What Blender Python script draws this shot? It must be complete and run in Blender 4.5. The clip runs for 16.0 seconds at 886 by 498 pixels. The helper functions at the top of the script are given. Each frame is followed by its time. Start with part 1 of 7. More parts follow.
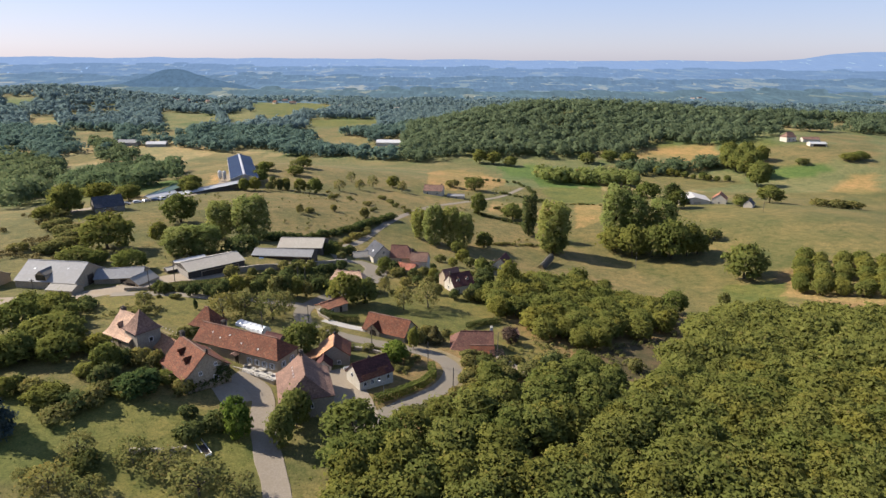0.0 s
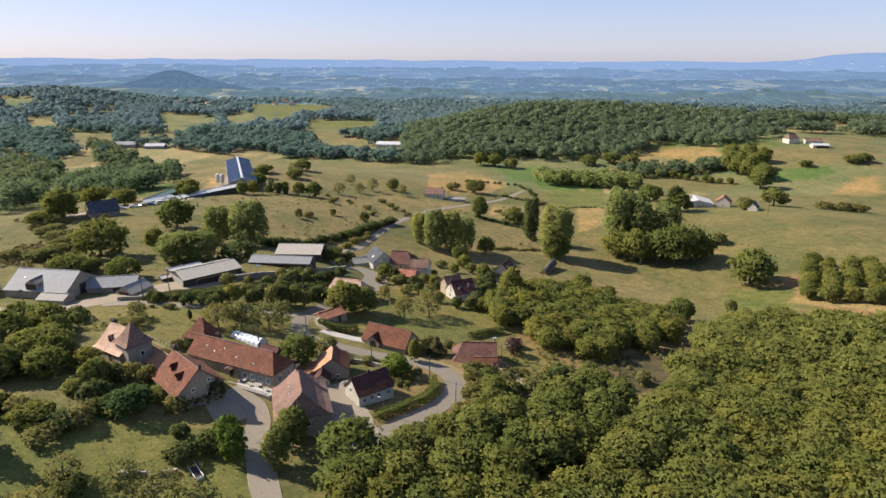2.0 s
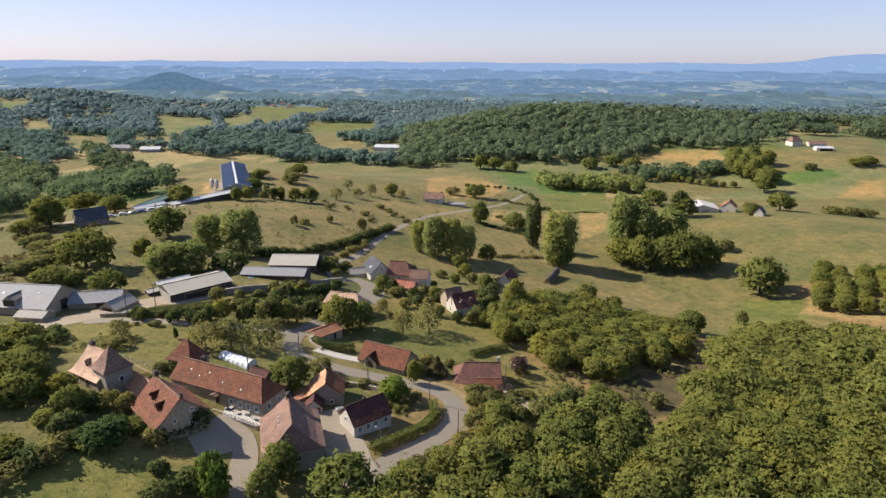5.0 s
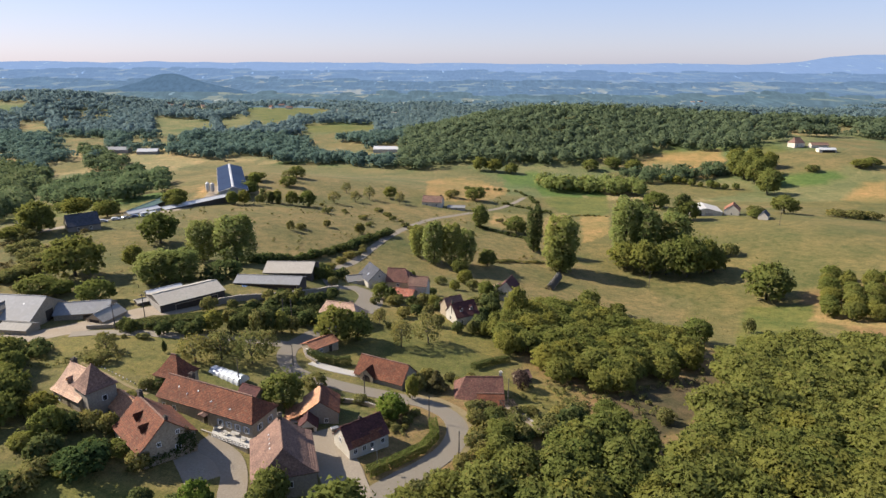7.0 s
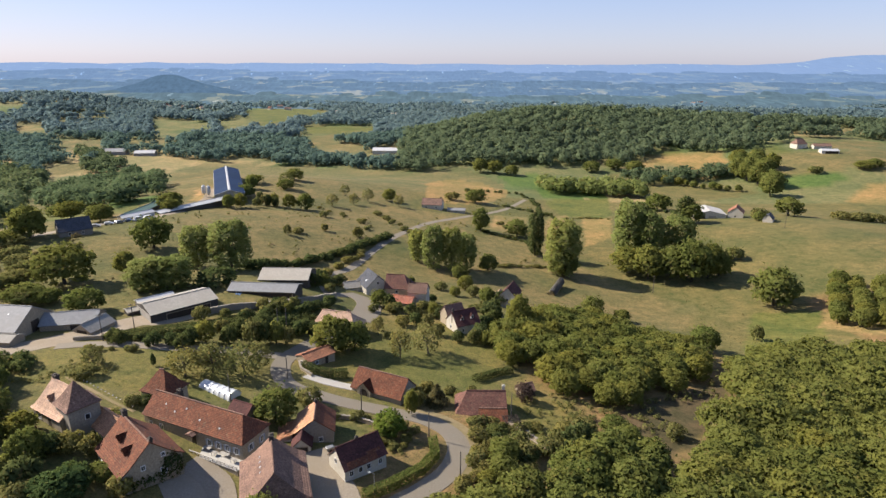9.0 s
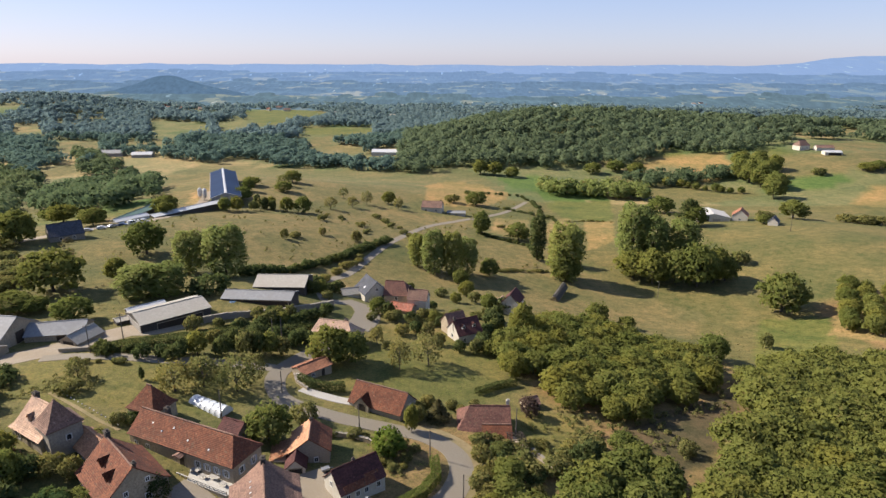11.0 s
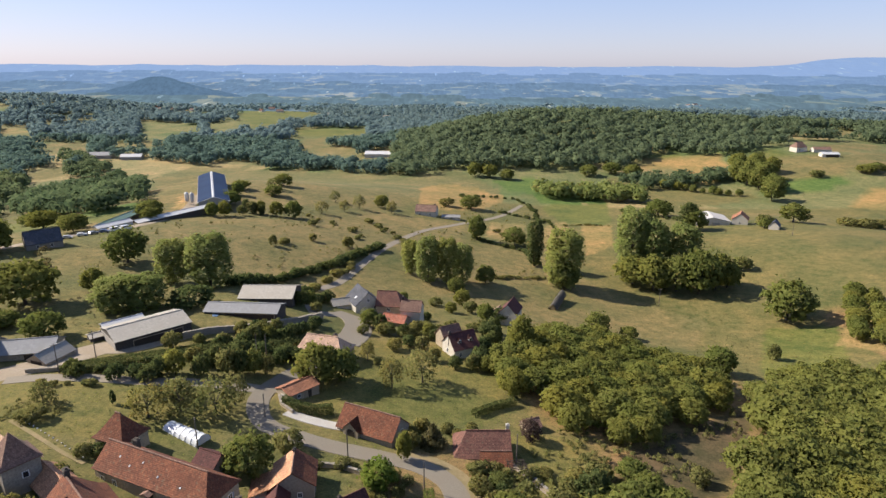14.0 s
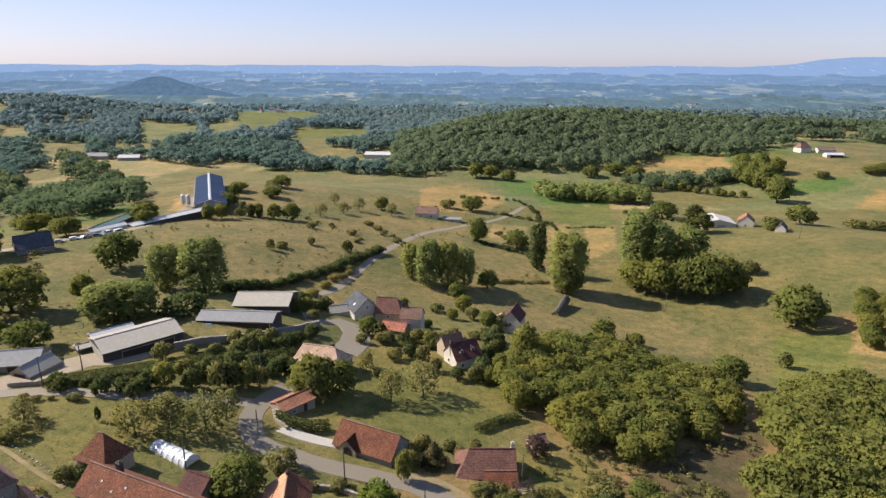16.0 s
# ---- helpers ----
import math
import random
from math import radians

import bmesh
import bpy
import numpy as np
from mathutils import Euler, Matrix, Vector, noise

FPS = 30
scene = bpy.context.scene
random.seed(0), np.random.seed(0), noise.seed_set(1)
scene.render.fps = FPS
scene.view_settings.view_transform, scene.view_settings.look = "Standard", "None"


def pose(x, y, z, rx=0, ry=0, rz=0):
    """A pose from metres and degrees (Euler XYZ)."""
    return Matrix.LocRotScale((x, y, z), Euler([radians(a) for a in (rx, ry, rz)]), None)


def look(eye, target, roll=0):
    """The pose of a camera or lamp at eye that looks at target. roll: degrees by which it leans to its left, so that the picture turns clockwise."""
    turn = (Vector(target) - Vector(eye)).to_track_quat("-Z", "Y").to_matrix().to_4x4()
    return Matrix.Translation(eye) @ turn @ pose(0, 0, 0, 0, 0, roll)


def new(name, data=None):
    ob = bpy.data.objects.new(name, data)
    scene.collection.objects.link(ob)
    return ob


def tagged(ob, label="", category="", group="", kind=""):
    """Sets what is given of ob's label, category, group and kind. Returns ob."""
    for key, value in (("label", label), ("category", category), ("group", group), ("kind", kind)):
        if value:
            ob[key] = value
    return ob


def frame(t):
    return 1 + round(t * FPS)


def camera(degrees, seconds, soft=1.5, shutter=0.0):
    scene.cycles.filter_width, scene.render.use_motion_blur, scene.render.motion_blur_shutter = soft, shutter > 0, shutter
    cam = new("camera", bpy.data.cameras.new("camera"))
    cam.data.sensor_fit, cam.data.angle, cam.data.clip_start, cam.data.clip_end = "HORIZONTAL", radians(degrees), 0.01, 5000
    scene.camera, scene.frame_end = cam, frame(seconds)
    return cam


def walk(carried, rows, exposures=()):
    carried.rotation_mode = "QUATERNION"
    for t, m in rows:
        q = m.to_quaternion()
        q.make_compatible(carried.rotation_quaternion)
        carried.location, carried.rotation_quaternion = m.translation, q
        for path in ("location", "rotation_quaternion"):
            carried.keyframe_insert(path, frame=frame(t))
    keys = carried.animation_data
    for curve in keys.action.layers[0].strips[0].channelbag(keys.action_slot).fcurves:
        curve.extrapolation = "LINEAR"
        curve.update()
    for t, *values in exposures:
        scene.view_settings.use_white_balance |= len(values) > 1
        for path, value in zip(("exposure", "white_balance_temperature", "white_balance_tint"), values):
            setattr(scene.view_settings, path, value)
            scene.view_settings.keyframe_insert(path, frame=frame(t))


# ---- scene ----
cam = camera(71.58, 16.0)
# seconds, x, y, z, tilt, turn, roll
PATH = [
    (0, 1.24, 1.19, 72.53, 72.737, 0.392, 0.403),
    (0.5, 1.09, 2.5, 72.69, 72.755, 0.396, 0.428),
    (1, 0.95, 3.87, 72.84, 72.779, 0.389, 0.391),
    (1.5, 0.8, 5.33, 72.98, 72.78, 0.394, 0.39),
    (2, 0.67, 6.85, 73.1, 72.81, 0.388, 0.361),
    (2.5, 0.54, 8.45, 73.2, 72.821, 0.36, 0.373),
    (3, 0.43, 10.12, 73.28, 72.854, 0.339, 0.401),
    (3.5, 0.32, 11.86, 73.35, 72.874, 0.318, 0.35),
    (4, 0.24, 13.56, 73.44, 72.907, 0.314, 0.342),
    (6.5, 0.05, 22.28, 73.8, 73.003, 0.256, 0.272),
    (7, 0.01, 23.94, 73.85, 73.033, 0.235, 0.266),
    (7.5, -0.07, 25.58, 73.88, 73.052, 0.192, 0.226),
    (8, -0.11, 27.21, 73.9, 73.09, 0.185, 0.233),
    (8.5, -0.11, 28.83, 73.91, 73.074, 0.19, 0.218),
    (9, -0.18, 30.48, 73.91, 73.094, 0.198, 0.213),
    (11.5, -0.79, 38.94, 73.69, 73.196, 0.131, 0.216),
    (12, -0.85, 40.66, 73.65, 73.21, 0.149, 0.225),
    (12.5, -0.88, 42.39, 73.6, 73.216, 0.13, 0.216),
    (13, -0.86, 44.12, 73.55, 73.251, -0.117, 0.218),
    (13.5, -0.82, 45.83, 73.5, 73.24, -0.313, 0.247),
    (14, -0.83, 47.55, 73.46, 73.277, -0.422, 0.262),
    (14.5, -0.82, 49.27, 73.43, 73.276, -0.399, 0.215),
    (15, -0.83, 50.98, 73.4, 73.3, -0.369, 0.247),
    (15.5, -0.89, 52.68, 73.39, 73.29, -0.377, 0.259),
    (16, -1.06, 54.41, 73.38, 73.268, -0.377, 0.235),
]
walk(cam, [(t, pose(x, y, z, tilt, 0, turn) @ pose(0, 0, 0, 0, 0, roll)) for t, x, y, z, tilt, turn, roll in PATH],
     [(0, 1.43, 6380, 14), (16, 1.43, 6380, 14)])

# ---- world, sun, exposure ----
SUN_UP, SUN_FROM = 38.0, (-0.955, 0.30)          # degrees above the horizon; compass direction towards the sun
sun_side = Vector((SUN_FROM[0], SUN_FROM[1], 0)).normalized()
world = bpy.data.worlds.new("sky")
world.use_nodes = True
scene.world = world
wn = world.node_tree.nodes
sky = wn.new("ShaderNodeTexSky")
sky.sky_type, sky.sun_disc = "NISHITA", False
sky.sun_elevation = radians(SUN_UP)
sky.sun_rotation = math.atan2(sun_side.x, sun_side.y)
sky.altitude, sky.air_density, sky.dust_density, sky.ozone_density = 300, 1.0, 0.7, 4.5
wn["Background"].inputs["Strength"].default_value = 0.15
milky = wn.new("ShaderNodeGamma")
milky.inputs["Gamma"].default_value = 0.46
pale = wn.new("ShaderNodeMix")
pale.data_type, pale.blend_type = "RGBA", "MULTIPLY"
pale.inputs[0].default_value = 1.0
pale.inputs[7].default_value = (0.86, 0.85, 0.97, 1)
world.node_tree.links.new(sky.outputs[0], milky.inputs["Color"])
world.node_tree.links.new(milky.outputs[0], pale.inputs[6])
deep_blue = wn.new("ShaderNodeHueSaturation")
deep_blue.inputs["Saturation"].default_value = 1.28
world.node_tree.links.new(pale.outputs[2], deep_blue.inputs["Color"])
world.node_tree.links.new(deep_blue.outputs[0], wn["Background"].inputs["Color"])
sun = new("sun", bpy.data.lights.new("sun", "SUN"))
sun.data.energy, sun.data.angle, sun.data.color = 3.75, radians(0.6), (1.0, 0.92, 0.78)
sun_dir = sun_side * math.cos(radians(SUN_UP)) + Vector((0, 0, math.sin(radians(SUN_UP))))
sun.matrix_world = look(tuple(sun_dir * 400), (0, 0, 0))

# ---- materials ----
MATS = {}


def nodes_of(name, rough=0.8, metal=0.0, spec=0.3):
    m = bpy.data.materials.new(name)
    m.use_nodes = True
    nt = m.node_tree
    b = nt.nodes["Principled BSDF"]
    b.inputs["Roughness"].default_value = rough
    b.inputs["Metallic"].default_value = metal
    b.inputs["Specular IOR Level"].default_value = spec
    MATS[name] = m
    return m, nt, b


def noise_at(nt, scale, detail=5, where="Object", rough=0.6):
    c = nt.nodes.new("ShaderNodeTexCoord")
    n = nt.nodes.new("ShaderNodeTexNoise")
    n.inputs["Scale"].default_value, n.inputs["Detail"].default_value = scale, detail
    n.inputs["Roughness"].default_value = rough
    if where == "World":
        g = nt.nodes.new("ShaderNodeNewGeometry")
        nt.links.new(g.outputs["Position"], n.inputs["Vector"])
    else:
        nt.links.new(c.outputs[where], n.inputs["Vector"])
    return n


def ramp_of(nt, source, *stops):
    r = nt.nodes.new("ShaderNodeValToRGB")
    el = r.color_ramp.elements
    while len(el) < len(stops):
        el.new(0.5)
    for e, (p, c) in zip(el, stops):
        e.position, e.color = p, (*c, 1)
    nt.links.new(source, r.inputs[0])
    return r


def mixed(nt, a, b, fac, how="MIX"):
    m = nt.nodes.new("ShaderNodeMix")
    m.data_type, m.blend_type = "RGBA", how
    for value, slot in ((fac, m.inputs[0]), (a, m.inputs[6]), (b, m.inputs[7])):
        if isinstance(value, (int, float)):
            slot.default_value = value
        elif isinstance(value, tuple):
            slot.default_value = (*value, 1)
        else:
            nt.links.new(value, slot)
    return m.outputs[2]


def bumped(nt, b, height, strength, dist=0.05):
    k = nt.nodes.new("ShaderNodeBump")
    k.inputs["Strength"].default_value, k.inputs["Distance"].default_value = strength, dist
    nt.links.new(height, k.inputs["Height"])
    nt.links.new(k.outputs[0], b.inputs["Normal"])


def plain(name, dark, light, stain, rough=0.85, fine=9.0, broad=0.5, metal=0.0, spec=0.3, bump=0.25):
    """A surface with grain and broad stains."""
    m, nt, b = nodes_of(name, rough, metal, spec)
    f, s = noise_at(nt, fine), noise_at(nt, broad, 4)
    base = ramp_of(nt, f.outputs[0], (0.3, dark), (0.7, light)).outputs[0]
    patch = ramp_of(nt, s.outputs[0], (0.45, (0, 0, 0)), (0.68, (1, 1, 1))).outputs[0]
    col = mixed(nt, base, stain, patch)
    info = nt.nodes.new("ShaderNodeObjectInfo")
    shift = ramp_of(nt, info.outputs["Random"], (0, (0.86, 0.86, 0.86)), (1, (1.1, 1.08, 1.05))).outputs[0]
    nt.links.new(mixed(nt, col, shift, 1.0, "MULTIPLY"), b.inputs["Base Color"])
    bumped(nt, b, f.outputs[0], bump)
    return m


def tiles(name, dark, mid, light, row=0.32, patches=0.35, moss=(0.10, 0.09, 0.06)):
    """Clay or slate tiles: courses up the slope, single tiles by cells, moss and repairs."""
    m, nt, b = nodes_of(name, 0.85)
    c = nt.nodes.new("ShaderNodeTexCoord")
    v = nt.nodes.new("ShaderNodeTexVoronoi")
    v.inputs["Scale"].default_value = 4.6
    nt.links.new(c.outputs["Object"], v.inputs["Vector"])
    w = nt.nodes.new("ShaderNodeTexWave")
    w.bands_direction = "Z"
    w.inputs["Scale"].default_value = 0.5 / row
    w.inputs["Distortion"].default_value, w.inputs["Detail"].default_value = 1.2, 2.0
    nt.links.new(c.outputs["Object"], w.inputs["Vector"])
    sep = nt.nodes.new("ShaderNodeSeparateColor")
    nt.links.new(v.outputs["Color"], sep.inputs[0])
    dark, light = (tuple(0.5 * (p + q) for p, q in zip(k, mid)) for k in (dark, light))
    one = ramp_of(nt, sep.outputs[0], (0.0, dark), (0.5, mid), (1.0, light)).outputs[0]
    s = noise_at(nt, patches, 5)
    big = ramp_of(nt, s.outputs[0], (0.40, (0.72, 0.70, 0.70)), (0.62, (1.15, 1.1, 1.05))).outputs[0]
    col = mixed(nt, one, big, 0.8, "MULTIPLY")
    g = noise_at(nt, 1.7, 6)
    mossy = ramp_of(nt, g.outputs[0], (0.56, (0, 0, 0)), (0.74, (0.75, 0.75, 0.75))).outputs[0]
    col = mixed(nt, col, moss, mossy)
    rows = ramp_of(nt, w.outputs["Fac"], (0.0, (0.7, 0.7, 0.7)), (0.4, (1, 1, 1))).outputs[0]
    col = mixed(nt, col, rows, 0.4, "MULTIPLY")
    grain = noise_at(nt, 2.6, 5, rough=0.75)
    col = mixed(nt, col, ramp_of(nt, grain.outputs[0], (0.33, (0.52, 0.5, 0.5)), (0.5, (1, 1, 1)), (0.66, (1.5, 1.45, 1.4))).outputs[0], 0.85, "MULTIPLY")
    spots_of = noise_at(nt, 1.9, 2)
    lichen = ramp_of(nt, spots_of.outputs[0], (0.68, (0, 0, 0)), (0.73, (0.7, 0.7, 0.7))).outputs[0]
    col = mixed(nt, col, tuple(min(0.5, 2.1 * k + 0.03) for k in mid), lichen)
    nt.links.new(col, b.inputs["Base Color"])
    bumped(nt, b, w.outputs["Fac"], 0.5, 0.06)
    return m


def leaves(name, dark, mid, light, dry=(0.20, 0.15, 0.05), dryness=0.12, through_light=0.46):
    """Leaf clumps: each island of its own green, a few dry ones, some light through them."""
    m = bpy.data.materials.new(name)
    m.use_nodes = True
    nt = m.node_tree
    out = nt.nodes["Material Output"]
    nt.nodes.remove(nt.nodes["Principled BSDF"])
    g = nt.nodes.new("ShaderNodeNewGeometry")
    info = nt.nodes.new("ShaderNodeObjectInfo")
    one = ramp_of(nt, g.outputs["Random Per Island"], (0.0, dark), (0.55, mid), (1.0 - dryness, light), (1.0, dry)).outputs[0]
    tree_tint = ramp_of(nt, info.outputs["Random"], (0.0, (0.84, 0.90, 0.86)), (0.5, (1, 1, 1)), (1.0, (1.14, 1.05, 0.9))).outputs[0]
    col = mixed(nt, one, tree_tint, 1.0, "MULTIPLY")
    n = noise_at(nt, 0.16, 3, "World")
    broad = ramp_of(nt, n.outputs[0], (0.35, (0.9, 0.93, 0.93)), (0.65, (1.08, 1.04, 0.98))).outputs[0]
    col = mixed(nt, col, broad, 1.0, "MULTIPLY")
    d, t, a = nt.nodes.new("ShaderNodeBsdfDiffuse"), nt.nodes.new("ShaderNodeBsdfTranslucent"), nt.nodes.new("ShaderNodeMixShader")
    a.inputs[0].default_value = through_light
    for s in (d, t):
        nt.links.new(col, s.inputs["Color"])
    nt.links.new(d.outputs[0], a.inputs[1])
    nt.links.new(t.outputs[0], a.inputs[2])
    nt.links.new(a.outputs[0], out.inputs["Surface"])
    MATS[name] = m
    return m


ROOF_RED = tiles("old_red_tiles", (0.078, 0.027, 0.014), (0.130, 0.045, 0.021), (0.196, 0.078, 0.038))
ROOF_PINK = tiles("pale_pink_tiles", (0.40, 0.270, 0.188), (0.445, 0.302, 0.212), (0.49, 0.340, 0.240), moss=(0.35, 0.24, 0.165))
ROOF_BROWN = tiles("brown_tiles", (0.118, 0.067, 0.049), (0.178, 0.107, 0.079), (0.237, 0.150, 0.111))
ROOF_ROSE = tiles("old_rose_tiles", (0.122, 0.072, 0.052), (0.170, 0.102, 0.074), (0.212, 0.136, 0.100), moss=(0.139, 0.091, 0.062))
ROOF_PALE = tiles("faded_orange_tiles", (0.300, 0.150, 0.079), (0.379, 0.201, 0.111), (0.442, 0.253, 0.150), moss=(0.237, 0.134, 0.079))
# Stone darkened all over: shade put into the chimney colour.
CHIMNEY = plain("shaded_chimney_stone", (0.040, 0.033, 0.028), (0.087, 0.073, 0.059), (0.055, 0.046, 0.038), 0.95, 4.0, 0.6, bump=0.6)
ROOF_MAROON = tiles("old_maroon_tiles", (0.079, 0.036, 0.027), (0.130, 0.060, 0.044), (0.174, 0.091, 0.067))
ROOF_ORANGE = tiles("new_orange_tiles", (0.200, 0.084, 0.046), (0.270, 0.120, 0.066), (0.330, 0.166, 0.096), moss=(0.198, 0.103, 0.055))
ROOF_DARK = tiles("dark_maroon_tiles", (0.040, 0.016, 0.016), (0.079, 0.028, 0.024), (0.103, 0.040, 0.032), moss=(0.103, 0.047, 0.036))
ROOF_SLATE = tiles("blue_grey_slates", (0.031, 0.036, 0.047), (0.057, 0.063, 0.078), (0.099, 0.104, 0.115))
ROOF_RUST = tiles("rusty_sheet_roof", (0.237, 0.063, 0.032), (0.284, 0.095, 0.055), (0.332, 0.174, 0.118), row=0.6, moss=(0.316, 0.276, 0.237))
ROOF_CEMENT = plain("fibre_cement_sheets", (0.237, 0.221, 0.186), (0.332, 0.308, 0.261), (0.269, 0.245, 0.205), 0.8, 1.5, 0.25)
ROOF_METAL = plain("grey_metal_sheets", (0.182, 0.184, 0.184), (0.250, 0.250, 0.246), (0.205, 0.200, 0.190), 0.75, 1.2, 0.2)
SOLAR = plain("solar_panels", (0.016, 0.028, 0.060), (0.024, 0.042, 0.084), (0.020, 0.034, 0.070), 0.6, 0.8, 0.1, spec=0.03, bump=0.02)
ROOF_PALE_SHEET = plain("pale_sheet_roof", (0.33, 0.32, 0.30), (0.42, 0.41, 0.385), (0.36, 0.345, 0.31), 0.8, 1.5, 0.25)
WHITE_SHEET = plain("white_sheet_metal", (0.395, 0.395, 0.387), (0.490, 0.486, 0.474), (0.427, 0.423, 0.411), 0.5, 1.5, 0.3)
STONE = plain("limestone_rubble", (0.210, 0.171, 0.116), (0.398, 0.332, 0.238), (0.277, 0.227, 0.161), 0.95, 3.0, 0.4, bump=0.7)
STONE_GREY = plain("grey_stone", (0.170, 0.150, 0.123), (0.298, 0.267, 0.219), (0.224, 0.192, 0.150), 0.95, 3.0, 0.4, bump=0.7)
RENDERED = plain("cream_render", (0.442, 0.407, 0.336), (0.531, 0.495, 0.416), (0.416, 0.372, 0.301), 0.9, 4.0, 0.5)
PAVING = plain("pale_paving", (0.332, 0.316, 0.276), (0.427, 0.403, 0.363), (0.356, 0.332, 0.292), 0.85, 3.0, 0.6)
PLANKS = plain("weathered_planks", (0.040, 0.033, 0.028), (0.087, 0.075, 0.063), (0.063, 0.055, 0.047), 0.9, 5.0, 0.6)
CONCRETE = plain("concrete", (0.237, 0.221, 0.198), (0.332, 0.316, 0.284), (0.261, 0.237, 0.205), 0.9, 4.0, 0.5)
DARK_WOOD = plain("dark_wood", (0.024, 0.017, 0.013), (0.055, 0.040, 0.028), (0.036, 0.028, 0.020), 0.8, 6.0, 0.8)
GLASS_DARK = plain("dark_window_glass", (0.012, 0.014, 0.017), (0.024, 0.027, 0.032), (0.016, 0.019, 0.024), 0.12, 2.0, 0.5, spec=0.6, bump=0.0)
FRAME_WHITE = plain("white_painted_wood", (0.521, 0.514, 0.490), (0.616, 0.608, 0.585), (0.553, 0.545, 0.521), 0.6, 8.0, 1.0, bump=0.05)
SHUTTER = plain("grey_blue_shutters", (0.237, 0.269, 0.300), (0.316, 0.348, 0.371), (0.269, 0.292, 0.316), 0.7, 8.0, 1.0)
CLOTH = plain("greenhouse_film", (0.490, 0.521, 0.537), (0.616, 0.632, 0.648), (0.521, 0.545, 0.553), 0.28, 1.5, 0.5, spec=0.6, bump=0.15)
STEEL = plain("galvanised_steel", (0.269, 0.276, 0.284), (0.356, 0.363, 0.371), (0.316, 0.316, 0.316), 0.45, 8.0, 1.0, 0.7)
POLE_WOOD = plain("grey_pole_wood", (0.079, 0.067, 0.055), (0.142, 0.122, 0.103), (0.103, 0.087, 0.071), 0.9, 9.0, 1.0)
BARK = plain("bark", (0.040, 0.033, 0.026), (0.095, 0.079, 0.063), (0.063, 0.055, 0.040), 0.95, 5.0, 1.0, bump=0.6)
TARP_DARK = plain("grey_tarpaulin", (0.103, 0.095, 0.079), (0.166, 0.154, 0.130), (0.126, 0.115, 0.095), 0.6, 3.0, 0.6)
TARP_BLUE = plain("blue_sheet", (0.071, 0.134, 0.237), (0.111, 0.190, 0.300), (0.095, 0.158, 0.261), 0.5, 3.0, 0.6)
STRAW = plain("straw", (0.261, 0.198, 0.095), (0.379, 0.300, 0.158), (0.300, 0.229, 0.118), 0.95, 6.0, 0.8, bump=0.7)
LEAF_WALNUT = leaves("walnut_leaves", (0.156, 0.168, 0.045), (0.186, 0.196, 0.052), (0.208, 0.212, 0.061), dry=(0.210, 0.186, 0.062), dryness=0.06, through_light=0.52)
LEAF_OAK = leaves("oak_leaves", (0.116, 0.132, 0.037), (0.152, 0.166, 0.045), (0.188, 0.196, 0.057), dry=(0.241, 0.209, 0.063), dryness=0.05)
LEAF_POPLAR = leaves("poplar_leaves", (0.176, 0.208, 0.064), (0.224, 0.252, 0.080), (0.270, 0.286, 0.098), dryness=0.05, through_light=0.52)
LEAF_DARK = leaves("dark_leaves", (0.062, 0.080, 0.031), (0.096, 0.116, 0.042), (0.138, 0.156, 0.058), dryness=0.05)
LEAF_BRIGHT = leaves("fig_leaves", (0.084, 0.124, 0.022), (0.124, 0.172, 0.034), (0.168, 0.214, 0.048), dry=(0.157, 0.191, 0.035))
LEAF_LAUREL = leaves("laurel_leaves", (0.044, 0.074, 0.028), (0.070, 0.104, 0.038), (0.108, 0.144, 0.050), dryness=0.03)
LEAF_STRAW = leaves("dry_grass_blades", (0.096, 0.091, 0.039), (0.148, 0.122, 0.054), (0.217, 0.174, 0.078), dryness=0.2)
LEAF_BLUE = leaves("spruce_needles", (0.050, 0.070, 0.066), (0.074, 0.100, 0.096), (0.108, 0.136, 0.126), dry=(0.062, 0.073, 0.062))
LEAF_DRY = leaves("dry_shrub_leaves", (0.125, 0.130, 0.044), (0.180, 0.176, 0.062), (0.240, 0.218, 0.085), dryness=0.12)
LEAF_BROWN = leaves("brown_shrub_leaves", (0.089, 0.078, 0.037), (0.131, 0.113, 0.052), (0.177, 0.151, 0.073), dryness=0.1)
LEAF_PURPLE = leaves("plum_leaves", (0.063, 0.042, 0.037), (0.104, 0.073, 0.058), (0.151, 0.110, 0.084), dry=(0.125, 0.094, 0.052))
# Far and distant leaves paled and blued: haze put into the colour.
LEAF_FAR_HAZED = leaves("haze_tinted_far_leaves", (0.104, 0.156, 0.134), (0.120, 0.176, 0.150), (0.138, 0.192, 0.158), dry=(0.160, 0.196, 0.130), dryness=0.04, through_light=0.5)
LEAF_DISTANT_HAZED = leaves("haze_tinted_distant_leaves", (0.150, 0.206, 0.222), (0.174, 0.232, 0.246), (0.196, 0.250, 0.254), dry=(0.190, 0.220, 0.190), dryness=0.04, through_light=0.5)
# Ridge leaves are bluer and greyer than the near oak leaves.
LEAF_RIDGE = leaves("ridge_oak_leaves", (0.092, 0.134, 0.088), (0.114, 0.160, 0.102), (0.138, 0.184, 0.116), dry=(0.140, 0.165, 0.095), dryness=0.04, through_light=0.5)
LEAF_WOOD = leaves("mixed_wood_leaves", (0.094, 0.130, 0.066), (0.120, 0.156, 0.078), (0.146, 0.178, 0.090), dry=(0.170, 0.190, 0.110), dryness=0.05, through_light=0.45)

